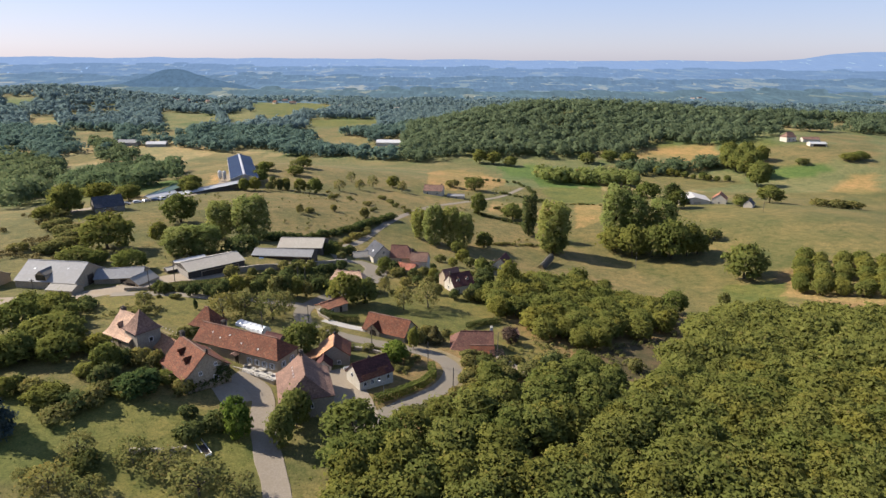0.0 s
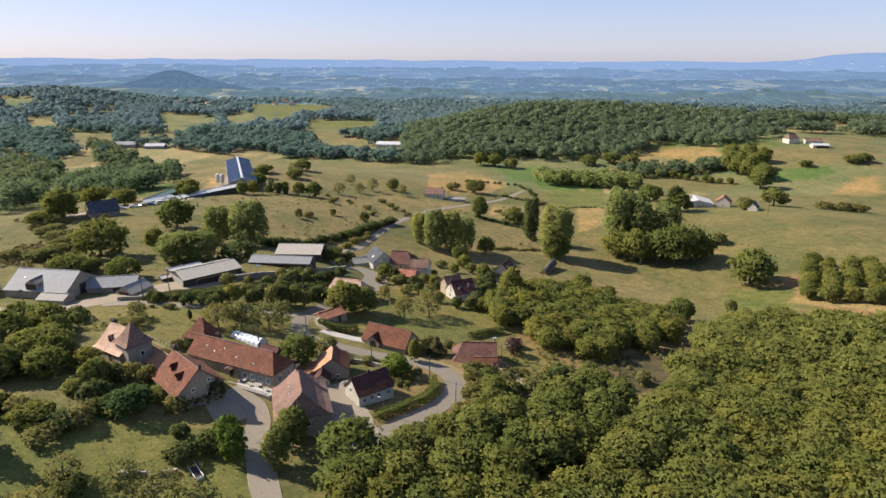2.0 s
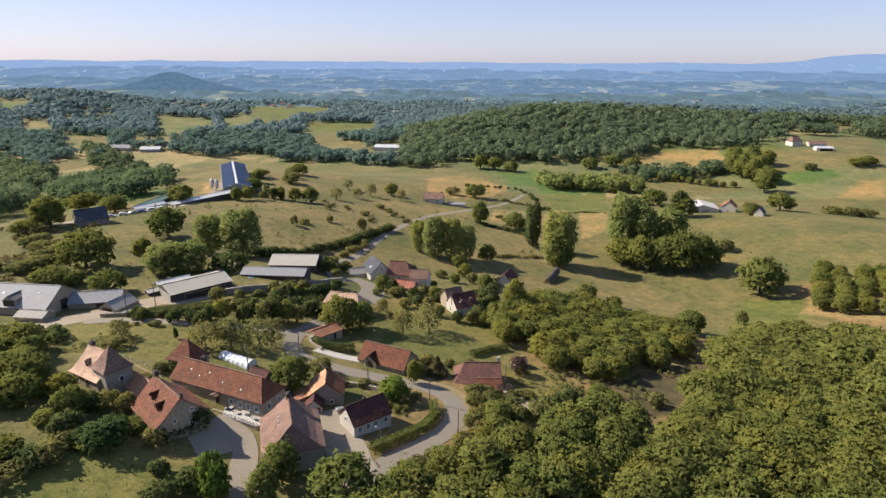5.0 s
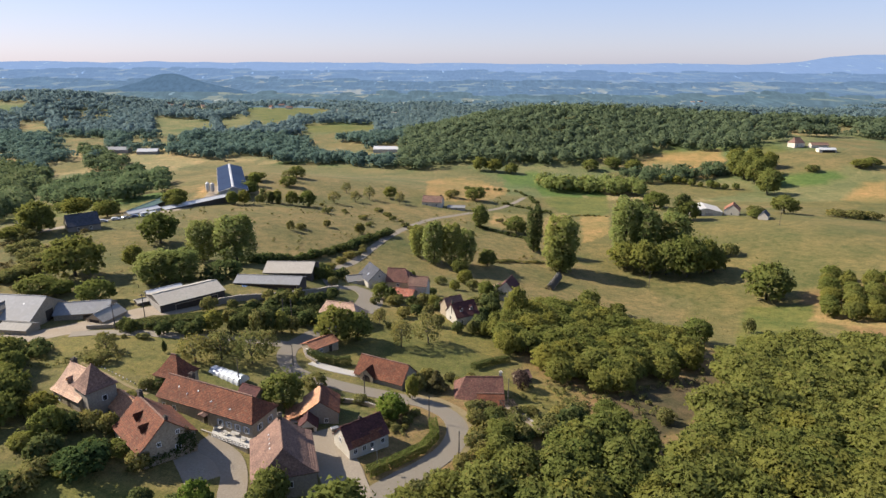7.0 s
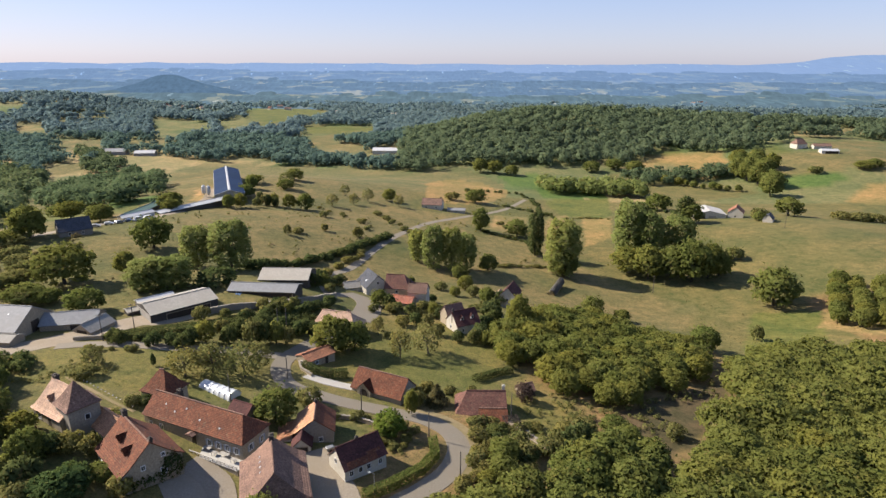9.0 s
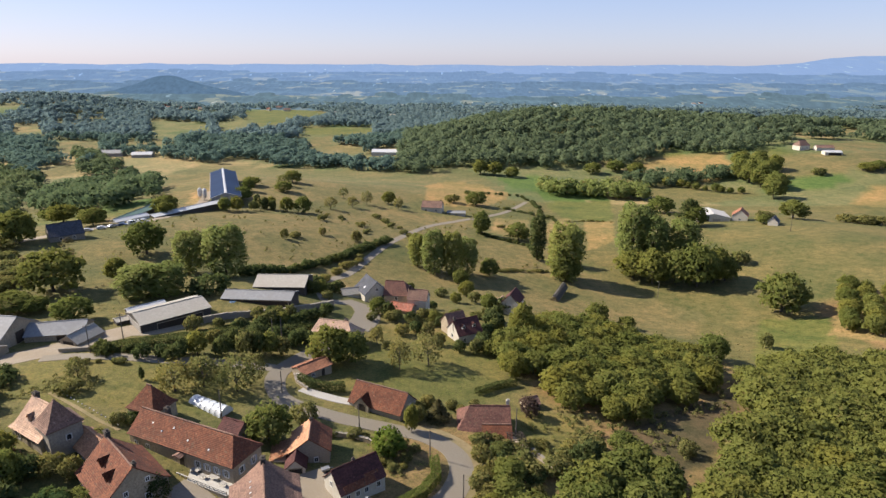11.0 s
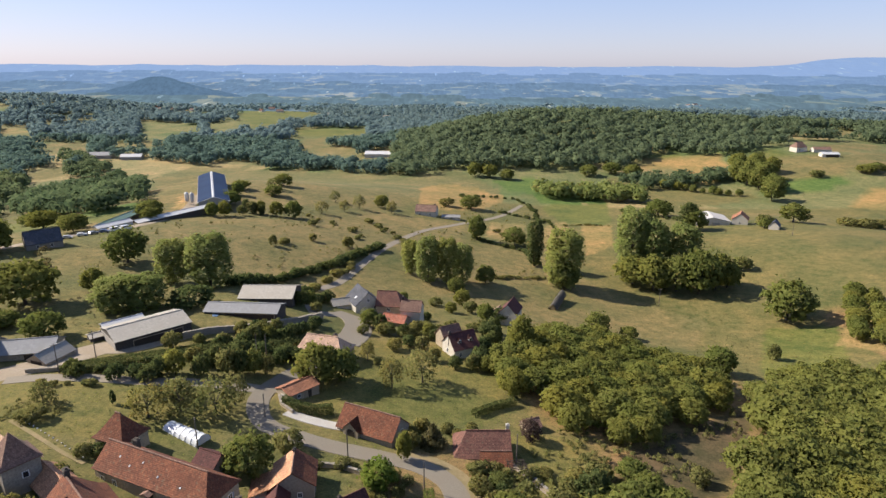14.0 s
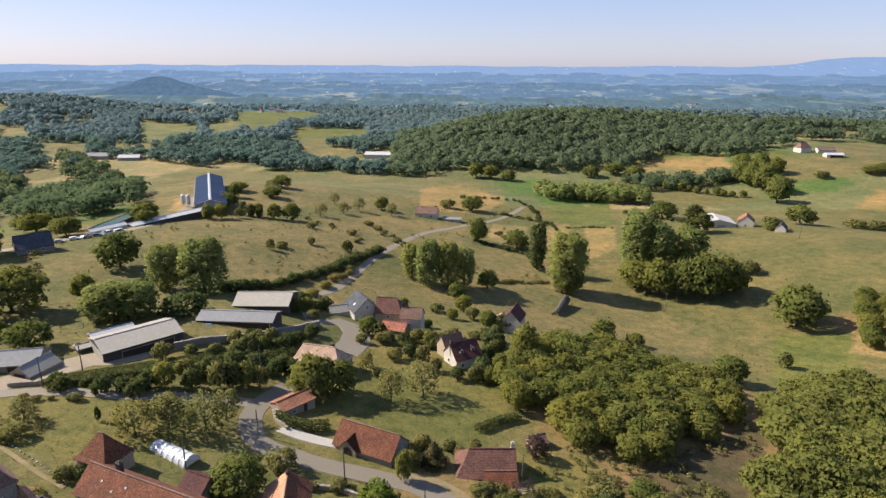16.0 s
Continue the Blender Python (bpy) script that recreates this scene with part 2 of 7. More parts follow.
# ---- the lie of the land ----
VILLAGE_HILLS = [
    (-45, 130, 38, -2.1), (-75, 122, 45, 10.4), (-105, 185, 55, -0.9), (-30, 170, 35, -2.2), (0, 135, 38, 6.3),
    (55, 120, 50, -0.4), (15, 170, 35, -2.1), (-60, 215, 40, 5.4), (-25, 250, 38, -3.3), (20, 230, 40, 7.3),
    (70, 175, 42, -1.4), (-34, 102, 26, -3.1), (-60, 240, 24, 5.4), (150, 90, 70, 8.5), (-210, 180, 100, 8.7), (130, 190, 70, 1.8)]
FARM_HILLS = [
    (-130, 300, 75, 10.3), (-160, 420, 80, 11.3), (-80, 340, 55, 5.9), (110, 300, 70, -13.9), (50, 350, 60, 3.1),
    (230, 380, 90, 14.8), (210, 490, 80, 2.6), (440, 750, 110, 19.0), (-30, 450, 80, 4.5), (-70, 285, 45, -4.5),
    (-320, 330, 120, 13.0), (-175, 520, 70, 19.6), (-55, 560, 75, 11.4), (280, 640, 90, -5.2)]
FAR_HILLS = [
    (90, 960, 105, 25), (235, 1030, 125, 28), (440, 1090, 150, 22), (-915, 1450, 160, 42), (-600, 1250, 200, 8), (680, 1080, 200, 16),
    (950, 1050, 260, 14), (-250, 1250, 200, 6), (-1400, 1300, 300, 12)]


def land(x, y):
    """The ground's height."""
    x, y = np.asarray(x, float), np.asarray(y, float)
    south = 1 / (1 + np.exp(np.clip((y - 300) / 90, -40, 40)))
    z = -47.9 + 33.06 * south + 15.23 * south / (1 + np.exp(np.clip((x - 40) / 70, -40, 40)))
    for cx, cy, r, a in VILLAGE_HILLS + FARM_HILLS + FAR_HILLS:
        z = z + a * np.exp(-((x - cx) ** 2 + (y - cy) ** 2) / (2 * r * r))
    return z


def hz(x, y):
    return float(land(x, y))


def graded(lo, hi, centre, fine, growth):
    """Grid lines that lie close round the centre and spread outwards."""
    out, step, v = [centre], fine, centre
    while v < hi:
        v += step
        step = fine if v < centre + 190 else step * growth
        out.append(min(v, hi))
    left, step, v = [], fine, centre
    while v > lo:
        v -= step
        step = fine if v > centre - 190 else step * growth
        left.append(max(v, lo))
    return np.array(left[::-1] + out)


FIELD_RNG = np.random.RandomState(7)
SEEDS = np.stack([FIELD_RNG.uniform(-2600, 2600, 900), FIELD_RNG.uniform(300, 2900, 900)], 1)
SEED_KIND = FIELD_RNG.rand(900)
DRY, OLIVE, GREEN, GOLD, SOIL, LAWN = (0.146, 0.123, 0.062), (0.122, 0.110, 0.050), (0.104, 0.112, 0.037), (0.240, 0.168, 0.080), (0.175, 0.122, 0.066), (0.132, 0.117, 0.045)
# fields: centre, half lengths, turn, what grows
FIELDS = [
    (-110, 250, 90, 40, 0, OLIVE), (190, 350, 85, 75, 10, OLIVE), (140, 272, 50, 26, 0, OLIVE), (-25, 300, 36, 28, 0, DRY), (-40, 430, 60, 40, 0, DRY),
    (30, 365, 35, 40, 0, DRY), (-170, 400, 55, 70, 0, DRY), (-230, 360, 60, 30, 30, GREEN), (-66, 102, 34, 14, 0, (0.120, 0.122, 0.042)), (250, 520, 60, 14, 0, DRY),
    (-75, 167, 30, 14, 0, LAWN), (-8, 200, 26, 26, 0, LAWN), (55, 115, 75, 60, 0, SOIL), (60, 215, 40, 42, 0, SOIL), (190, 255, 30, 50, 0, SOIL), (24, 161, 12, 14, 0, LAWN), (-149.5, 446.7, 64, 19, 110.2, (0.38, 0.28, 0.17))]
STRAW_PALE = (0.215, 0.160, 0.082)
# fields with corners
PLOTS = [
    ((0.134, 0.123, 0.064), [(-300, 800), (-160, 764), (-30, 720), (20, 760), (60, 640), (40, 520), (-40, 540), (-110, 530), (-312, 712)]),
    (DRY, [(-312, 712), (-256, 733), (-108, 533), (-33, 544), (-17, 401), (-37, 326), (-70, 276), (-90, 291), (-133, 310), (-177, 386)])]
MEADOW, FRESH, SAND = (0.130, 0.130, 0.062), (0.076, 0.118, 0.036), (0.330, 0.215, 0.110)
PLOTS += [
    (MEADOW, [(-587, 1259), (-558, 1270), (-428, 1206), (-432, 1142), (-461, 1115), (-469, 1085), (-465, 1045), (-510, 1124)]),
    (GREEN, [(-494, 1573), (-487, 1698), (-365, 1730), (-279, 1551), (-295, 1427), (-330, 1414), (-320, 1228), (-343, 1192), (-394, 1299)]),
    (MEADOW, [(-445, 1245), (-431, 1334), (-377, 1304), (-373, 1187), (-394, 1123)]),
    (GREEN, [(-273, 1167), (-207, 1209), (-136, 1204), (-116, 1164), (-150, 1105), (-222, 1069), (-249, 1127)]),
    (DRY, [(-220, 1061), (-186, 1071), (-174, 979), (-126, 926), (-80, 878), (-119, 873), (-175, 920), (-211, 962)]),
    (DRY, [(-106, 898), (-74, 906), (-60, 894), (-63, 851), (-98, 863)]),
    (DRY, [(-653, 1019), (-594, 998), (-536, 989), (-505, 956), (-484, 890), (-493, 863), (-523, 888), (-580, 957)]),
    (STRAW_PALE, [(-790, 1165), (-718, 1158), (-705, 1112), (-709, 1079), (-736, 1090)]),
    (DRY, [(-777, 1276), (-685, 1308), (-663, 1265), (-742, 1235)]),
    (STRAW_PALE, [(-591, 824), (-538, 807), (-518, 776), (-565, 787)]),
    (OLIVE, [(-473, 747), (-468, 806), (-445, 797), (-426, 749), (-422, 701), (-441, 700)]),
    (FRESH, [(-391, 622), (-405, 668), (-402, 679), (-390, 650), (-379, 611)]),
    (FRESH, [(-220, 414), (-207, 427), (-188, 433), (-176, 412), (-195, 385)]),
    (DRY, [(-506, 991), (-422, 1016), (-411, 980), (-473, 952)]),
    (DRY, [(156, 971), (197, 964), (185, 950), (160, 952)]),
    (DRY, [(441, 937), (612, 970), (592, 938), (428, 907)]),
    (OLIVE, [(809, 1845), (897, 1738), (815, 1577), (700, 1480)])]
PLOTS += [
    (GREEN, [(254, 808), (297, 821), (299, 791), (255, 790)]),
    (GOLD, [(227, 763), (254, 785), (277, 791), (340, 787), (327, 739), (292, 683), (274, 685), (270, 740)]),
    (GREEN, [(380, 794), (423, 801), (400, 760), (367, 755)]),
    (DRY, [(368, 745), (407, 744), (463, 751), (560, 805), (459, 655), (421, 679), (376, 650), (345, 670)]),
    (DRY, [(461, 810), (553, 874), (572, 845), (527, 797), (442, 761)]),
    (FRESH, [(336, 663), (410, 660), (399, 638), (348, 618), (312, 628)]),
    (GOLD, [(394, 612), (444, 631), (393, 555), (350, 564)]),
    (GOLD, [(3, 675), (37, 648), (49, 613), (61, 602), (52, 566), (36, 528), (4, 500), (-16, 494), (-18, 616)]),
    (FRESH, [(55, 697), (102, 711), (121, 665), (150, 620), (151, 593), (108, 572), (90, 579), (87, 630), (69, 638)]),
    (GREEN, [(88, 567), (149, 587), (128, 492), (117, 477), (91, 488), (86, 529)]),
    (GOLD, [(103, 478), (123, 476), (108, 416), (87, 395), (95, 438)]),
    (DRY, [(28, 414), (50, 399), (58, 377), (53, 351), (35, 340), (19, 324), (18, 363)]),
    (STRAW_PALE, [(37, 480), (63, 479), (53, 433), (44, 416), (29, 426)]),
    (STRAW_PALE, [(77, 476), (94, 493), (92, 474), (72, 416), (61, 401), (65, 436)]),
    (OLIVE, [(182, 714), (235, 688), (301, 636), (301, 619), (268, 599), (193, 562), (168, 628)]),
    (SAND, [(-160, 408), (-171, 448), (-158, 430), (-148, 400)])]
PLOTS += [
    (DRY, [(22, 392), (50, 389), (54, 346), (21, 330), (17, 362)]),
    (GREEN, [(139, 289), (167, 284), (144, 241), (109, 235)]),
    (STRAW_PALE, [(154, 265), (183, 238), (240, 215), (262, 262), (192, 312), (184, 300)]),
    (DRY, [(10, 300), (18, 333), (63, 369), (94, 330), (120, 300), (96, 262), (60, 268), (30, 270)]),
    ((0.092, 0.068, 0.044), [(34, 151), (42, 168), (57, 181), (80, 196), (86, 200), (76, 178), (57, 154), (45, 147)])]


def within(poly, x, y):
    """Which of many places lie inside an outline."""
    hit = np.zeros(len(x), bool)
    for (x0, y0), (x1, y1) in zip(poly, poly[1:] + poly[:1]):
        if y0 != y1:
            hit ^= ((y0 > y) != (y1 > y)) & (x < (x1 - x0) * (y - y0) / (y1 - y0) + x0)
    return hit


def cover(x, y):
    """The colour of what grows at each place of the ground, cooled for haze far off."""
    out = np.empty((len(x), 3))
    out[:] = OLIVE
    far = np.nonzero(y > 560)[0]
    for some in np.array_split(far, max(1, len(far) // 4000)):
        d = (x[some, None] - SEEDS[:, 0]) ** 2 + (y[some, None] - SEEDS[:, 1]) ** 2
        kind = SEED_KIND[d.argmin(1)]
        # Far fields get a cooler palette, a touch of haze put into their colours.
        pick = np.array([(0.164, 0.144, 0.080), (0.120, 0.128, 0.066), (0.094, 0.124, 0.054), (0.232, 0.188, 0.108), (0.128, 0.132, 0.068), (0.148, 0.136, 0.076)])[(kind * 6).astype(int)]
        out[some] = pick
    for cx, cy, a, b, turn, colour in FIELDS:
        c, s = math.cos(radians(turn)), math.sin(radians(turn))
        u, v = ((x - cx) * c + (y - cy) * s) / a, (-(x - cx) * s + (y - cy) * c) / b
        inside = np.clip((1.0 - (np.abs(u) ** 4 + np.abs(v) ** 4)) * 2.5, 0, 1)[:, None]
        out = out * (1 - inside) + np.array(colour) * inside
    for colour, corners in PLOTS:
        out[within(corners, x, y)] = colour
    return out


def make_ground():
    xs, ys = graded(-4700, 4700, 0.0, 2.5, 1.05), graded(-600, 4850, 190.0, 2.5, 1.045)
    gx, gy = np.meshgrid(xs, ys)
    px, py = gx.ravel(), gy.ravel()
    pz = land(px, py)
    nx, ny = len(xs), len(ys)
    i = (np.arange(ny - 1)[:, None] * nx + np.arange(nx - 1)).ravel()
    quads = np.stack([i, i + 1, i + nx + 1, i + nx], 1)
    me = bpy.data.meshes.new("ground")
    me.from_pydata(np.stack([px, py, pz], 1).tolist(), [], quads.tolist())
    col = me.color_attributes.new("cover", "FLOAT_COLOR", "POINT")
    rgba = np.ones((len(px), 4))
    rgba[:, :3] = cover(px, py)
    col.data.foreach_set("color", rgba.ravel())
    me.polygons.foreach_set("use_smooth", np.ones(len(quads), bool))
    m, nt, b = nodes_of("meadow", 0.95, spec=0.15)
    at = nt.nodes.new("ShaderNodeVertexColor")
    at.layer_name = "cover"
    broad, mid, fine = noise_at(nt, 0.03, 5, "World"), noise_at(nt, 0.22, 6, "World"), noise_at(nt, 2.6, 6, "World", 0.7)
    c1 = mixed(nt, at.outputs[0], ramp_of(nt, broad.outputs[0], (0.35, (0.74, 0.84, 0.72)), (0.65, (1.26, 1.12, 1.05))).outputs[0], 1.0, "MULTIPLY")
    c2 = mixed(nt, c1, ramp_of(nt, mid.outputs[0], (0.34, (0.72, 0.80, 0.68)), (0.64, (1.2, 1.12, 1.06))).outputs[0], 1.0, "MULTIPLY")
    c3 = mixed(nt, c2, ramp_of(nt, fine.outputs[0], (0.3, (0.56, 0.6, 0.54)), (0.7, (1.36, 1.33, 1.26))).outputs[0], 1.0, "MULTIPLY")
    tuft = noise_at(nt, 0.75, 8, "World", 0.75)
    c4 = mixed(nt, c3, ramp_of(nt, tuft.outputs[0], (0.36, (0.60, 0.68, 0.56)), (0.52, (1.04, 1.02, 1.0)), (0.68, (1.2, 1.14, 1.08))).outputs[0], 0.85, "MULTIPLY")
    nt.links.new(c4, b.inputs["Base Color"])
    bumped(nt, b, fine.outputs[0], 0.5, 0.15)
    me.materials.append(m)
    ob = new("ground", me)
    return tagged(ob, "rolling meadows and dry fields in tan and olive green", "ground", kind="structure")


make_ground()


PAVED = []


def sheet(name, label, category, points, width, material, lift=0.10, edge=0.35):
    """A road or track laid on the land along smooth points."""
    pts = [Vector((x, y)) for x, y in points]
    fine = []
    for k in range(len(pts) - 1):
        p0, p1, p2, p3 = pts[max(k - 1, 0)], pts[k], pts[k + 1], pts[min(k + 2, len(pts) - 1)]
        n = max(2, int((p2 - p1).length / 1.5))
        for j in range(n):
            t = j / n
            fine.append(0.5 * (2 * p1 + (p2 - p0) * t + (2 * p0 - 5 * p1 + 4 * p2 - p3) * t * t + (3 * p1 - p0 - 3 * p2 + p3) * t ** 3))
    fine.append(pts[-1])
    PAVED.append((fine, width / 2))
    bm = bmesh.new()
    rows = []
    for k, p in enumerate(fine):
        d = (fine[min(k + 1, len(fine) - 1)] - fine[max(k - 1, 0)]).normalized()
        n = Vector((-d.y, d.x))
        wob = 1 + edge * 0.25 * noise.noise((p.x * 0.2, p.y * 0.2, 3.0))
        row = []
        for u in (-0.54, -0.5, -0.25, 0, 0.25, 0.5, 0.54):
            q = p + n * u * width * wob
            z = hz(q.x, q.y) + (lift if abs(u) <= 0.5 else -0.25)
            row.append(bm.verts.new((q.x, q.y, z)))
        rows.append(row)
    for a, b in zip(rows, rows[1:]):
        for j in range(6):
            bm.faces.new((a[j], b[j], b[j + 1], a[j + 1]))
    bmesh.ops.recalc_face_normals(bm, faces=bm.faces)
    me = bpy.data.meshes.new(name)
    bm.to_mesh(me)
    bm.free()
    me.materials.append(material)
    return tagged(new(name, me), label, category, kind="structure")


ASPHALT = plain("worn_asphalt", (0.163, 0.141, 0.106), (0.209, 0.182, 0.138), (0.186, 0.156, 0.114), 0.9, 3.0, 0.15)
LANE = plain("pale_worn_lane", (0.190, 0.160, 0.120), (0.255, 0.218, 0.166), (0.210, 0.174, 0.124), 0.95, 2.4, 0.18)
GRAVEL = plain("pale_gravel", (0.198, 0.163, 0.118), (0.274, 0.228, 0.167), (0.217, 0.171, 0.114), 0.95, 2.0, 0.12)
VERGE = plain("dry_verge", (0.182, 0.137, 0.068), (0.258, 0.198, 0.099), (0.152, 0.129, 0.053), 0.95, 1.5, 0.15)
sheet("road", "worn grey asphalt lane that winds through the hamlet", "road",
      [(-42, 238), (-33, 244), (-27.5, 236), (-27.5, 222), (-33, 206), (-40, 191), (-43.5, 181), (-42.5, 173), (-38.5, 166.5), (-31, 163), (-22, 160.3), (-12, 158), (-4, 155.5), (1.5, 150), (3, 143), (1, 135), (-4, 128), (-11, 121), (-16, 114.5), (-19, 110)], 5.0, ASPHALT)
sheet("verge", "dry trodden verge on the outside of the bend", "verge", [(-9, 159.6), (-2, 158.2), (3.6, 153), (6, 146), (5, 138), (1, 131)], 3.4, VERGE, 0.06)
sheet("road", "grey asphalt lane below the farm", "road", [(-102, 176.5), (-95, 178.5), (-85, 179.5), (-71, 180), (-59, 182), (-44, 183)], 4.0, ASPHALT, 0.09)
sheet("road", "narrow grey lane up the valley between hedges", "road", [(-42, 238), (-48, 255), (-52, 275), (-44, 296), (-38, 324), (-27, 375), (-12, 423), (10, 455), (45, 500), (70, 560)], 4.0, ASPHALT, 0.09)
sheet("lane", "pale worn lane between the old houses", "lane", [(-26, 84), (-29.5, 95), (-34, 105), (-37.5, 114), (-39.5, 122), (-43, 127), (-49, 130)], 5.0, LANE, 0.12)
sheet("courtyard", "pale worn courtyard between the old houses", "courtyard", [(-50, 121.5), (-45.5, 125), (-41.5, 128.5)], 11.0, LANE, 0.09)
sheet("yard", "pale worn yard behind the stone barn", "yard", [(-17, 117), (-20, 125), (-24, 132), (-28, 137.5)], 8.5, LANE, 0.13)
sheet("yard", "pale gravel farmyard between the barns", "yard", [(-165, 160), (-140, 166), (-117, 172), (-106, 179), (-97, 189), (-90, 197), (-84, 199), (-74, 208)], 8.5, GRAVEL, 0.07)
sheet("yard", "worn asphalt pad where the lanes meet by the slate-roofed house", "yard", [(-37, 246), (-31, 243), (-27.5, 236), (-27, 226), (-29, 217)], 8.5, ASPHALT, 0.13)
sheet("track", "pale farm track up to the hill sheds", "track", [(-185, 288), (-172, 313), (-163, 326), (-151, 346), (-147, 378), (-151, 408), (-161, 450)], 6.0, GRAVEL, 0.07)
sheet("forecourt", "pale concrete forecourt by the hedge", "forecourt", [(-36, 173.6), (-31, 171.4), (-26, 170), (-22, 169.4)], 3.2, PAVING, 0.14)

# ---- distance beyond the ground, haze put into glowing blue colours ----
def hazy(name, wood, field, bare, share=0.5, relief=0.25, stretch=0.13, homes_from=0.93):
    """Far woods and small fields in glowing colours with the haze painted in."""
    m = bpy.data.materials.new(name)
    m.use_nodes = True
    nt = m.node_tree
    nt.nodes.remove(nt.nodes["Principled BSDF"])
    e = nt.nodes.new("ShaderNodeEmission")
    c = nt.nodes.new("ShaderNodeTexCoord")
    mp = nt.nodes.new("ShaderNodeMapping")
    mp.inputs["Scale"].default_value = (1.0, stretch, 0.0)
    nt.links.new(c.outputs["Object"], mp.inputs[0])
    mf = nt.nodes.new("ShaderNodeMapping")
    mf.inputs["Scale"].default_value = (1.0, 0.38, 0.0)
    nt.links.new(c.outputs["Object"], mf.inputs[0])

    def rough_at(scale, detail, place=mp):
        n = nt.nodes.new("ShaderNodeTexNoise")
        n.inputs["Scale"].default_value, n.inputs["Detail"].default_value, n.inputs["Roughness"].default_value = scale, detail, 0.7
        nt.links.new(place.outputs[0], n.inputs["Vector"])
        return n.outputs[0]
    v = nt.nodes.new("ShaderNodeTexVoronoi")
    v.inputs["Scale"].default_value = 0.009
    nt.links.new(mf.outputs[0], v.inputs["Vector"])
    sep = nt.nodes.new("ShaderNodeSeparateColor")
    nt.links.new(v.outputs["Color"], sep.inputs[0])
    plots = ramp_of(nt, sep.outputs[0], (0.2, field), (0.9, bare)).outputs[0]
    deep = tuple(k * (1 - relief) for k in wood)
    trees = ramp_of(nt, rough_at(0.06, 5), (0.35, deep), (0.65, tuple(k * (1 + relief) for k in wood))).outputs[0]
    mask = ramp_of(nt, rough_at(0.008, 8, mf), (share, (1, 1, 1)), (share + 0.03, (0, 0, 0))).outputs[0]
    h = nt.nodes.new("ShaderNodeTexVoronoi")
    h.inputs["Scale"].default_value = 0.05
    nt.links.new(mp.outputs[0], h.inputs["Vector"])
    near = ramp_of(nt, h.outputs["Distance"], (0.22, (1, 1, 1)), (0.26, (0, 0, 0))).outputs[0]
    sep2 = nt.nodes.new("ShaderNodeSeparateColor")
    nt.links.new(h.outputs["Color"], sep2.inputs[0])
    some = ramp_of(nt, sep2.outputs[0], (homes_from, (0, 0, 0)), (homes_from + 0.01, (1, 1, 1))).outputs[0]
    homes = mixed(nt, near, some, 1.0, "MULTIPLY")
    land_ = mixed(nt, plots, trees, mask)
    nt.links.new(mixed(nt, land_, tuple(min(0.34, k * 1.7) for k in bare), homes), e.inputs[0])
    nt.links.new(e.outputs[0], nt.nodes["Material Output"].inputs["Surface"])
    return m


def distance(name, label, y0, y1, low, crest, material, seed, hills=(), clumps=0, shade=None):
    """A belt of far country from y0 to y1 that climbs to its crest, with woods that stand up from it."""
    def lie(x, y):
        v = (y - y0) / (y1 - y0)
        z = low + (crest - low) * v + noise.fractal((x * 0.0032 + seed, y * 0.0032, seed), 0.9, 2.1, 5) * (3 + 5 * v)
        for cx, cy, r, a in hills:
            z += a * math.exp(-((x - cx) ** 2 + ((y - cy) * 0.8) ** 2) / (2 * r * r))
        return z

    def finish(bm, called, what, look_):
        for f in bm.faces:
            f.smooth = True
        me = bpy.data.meshes.new(called)
        bm.to_mesh(me)
        bm.free()
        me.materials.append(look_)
        tagged(new(called, me), what, "backdrop", kind="structure")
    bm = bmesh.new()
    rows = []
    for j in range(25):
        y = y0 + (y1 - y0) * j / 24
        rows.append([bm.verts.new((x, y, lie(x, y) - (30 if j == 24 else 0))) for x in ((i / 150 - 1) * y * 1.15 for i in range(301))])
    for a, b in zip(rows, rows[1:]):
        for i in range(300):
            bm.faces.new((a[i], a[i + 1], b[i + 1], b[i]))
    finish(bm, name, label, material)
    if not clumps:
        return
    rng = random.Random(int(seed * 10))
    bm = bmesh.new()
    for k in range(clumps):
        y = math.sqrt(rng.uniform(y0 ** 2, y1 ** 2))
        x = rng.uniform(-0.8, 0.8) * y
        wide, deep, tall = rng.uniform(18, 80) * y / 2600, rng.uniform(20, 60), rng.uniform(4, 9)
        z, lean = lie(x, y), rng.uniform(-0.4, 0.4)
        old = None
        for lift, keep in ((-6, 1.0), (tall * 0.6, 0.93), (tall, 0.62)):
            ring = []
            for i in range(18):
                a = 2 * math.pi * i / 18
                r = keep * (1 + 0.3 * noise.noise((math.cos(a) * 1.7 + k, math.sin(a) * 1.7, seed)))
                px, py = math.cos(a) * wide * r, math.sin(a) * deep * r
                ring.append(bm.verts.new((x + px, y + py + px * lean, z + lift * (1 + 0.35 * noise.noise((px * 0.06 + k, py * 0.06, 1.0))))))
            if old:
                for i in range(18):
                    n = (i + 1) % 18
                    bm.faces.new((old[i], old[n], ring[n], ring[i]))
            old = ring
        bm.faces.new(old)
    finish(bm, name + "_trees", "dark woods scattered over the far country in haze-tinted colours", shade)


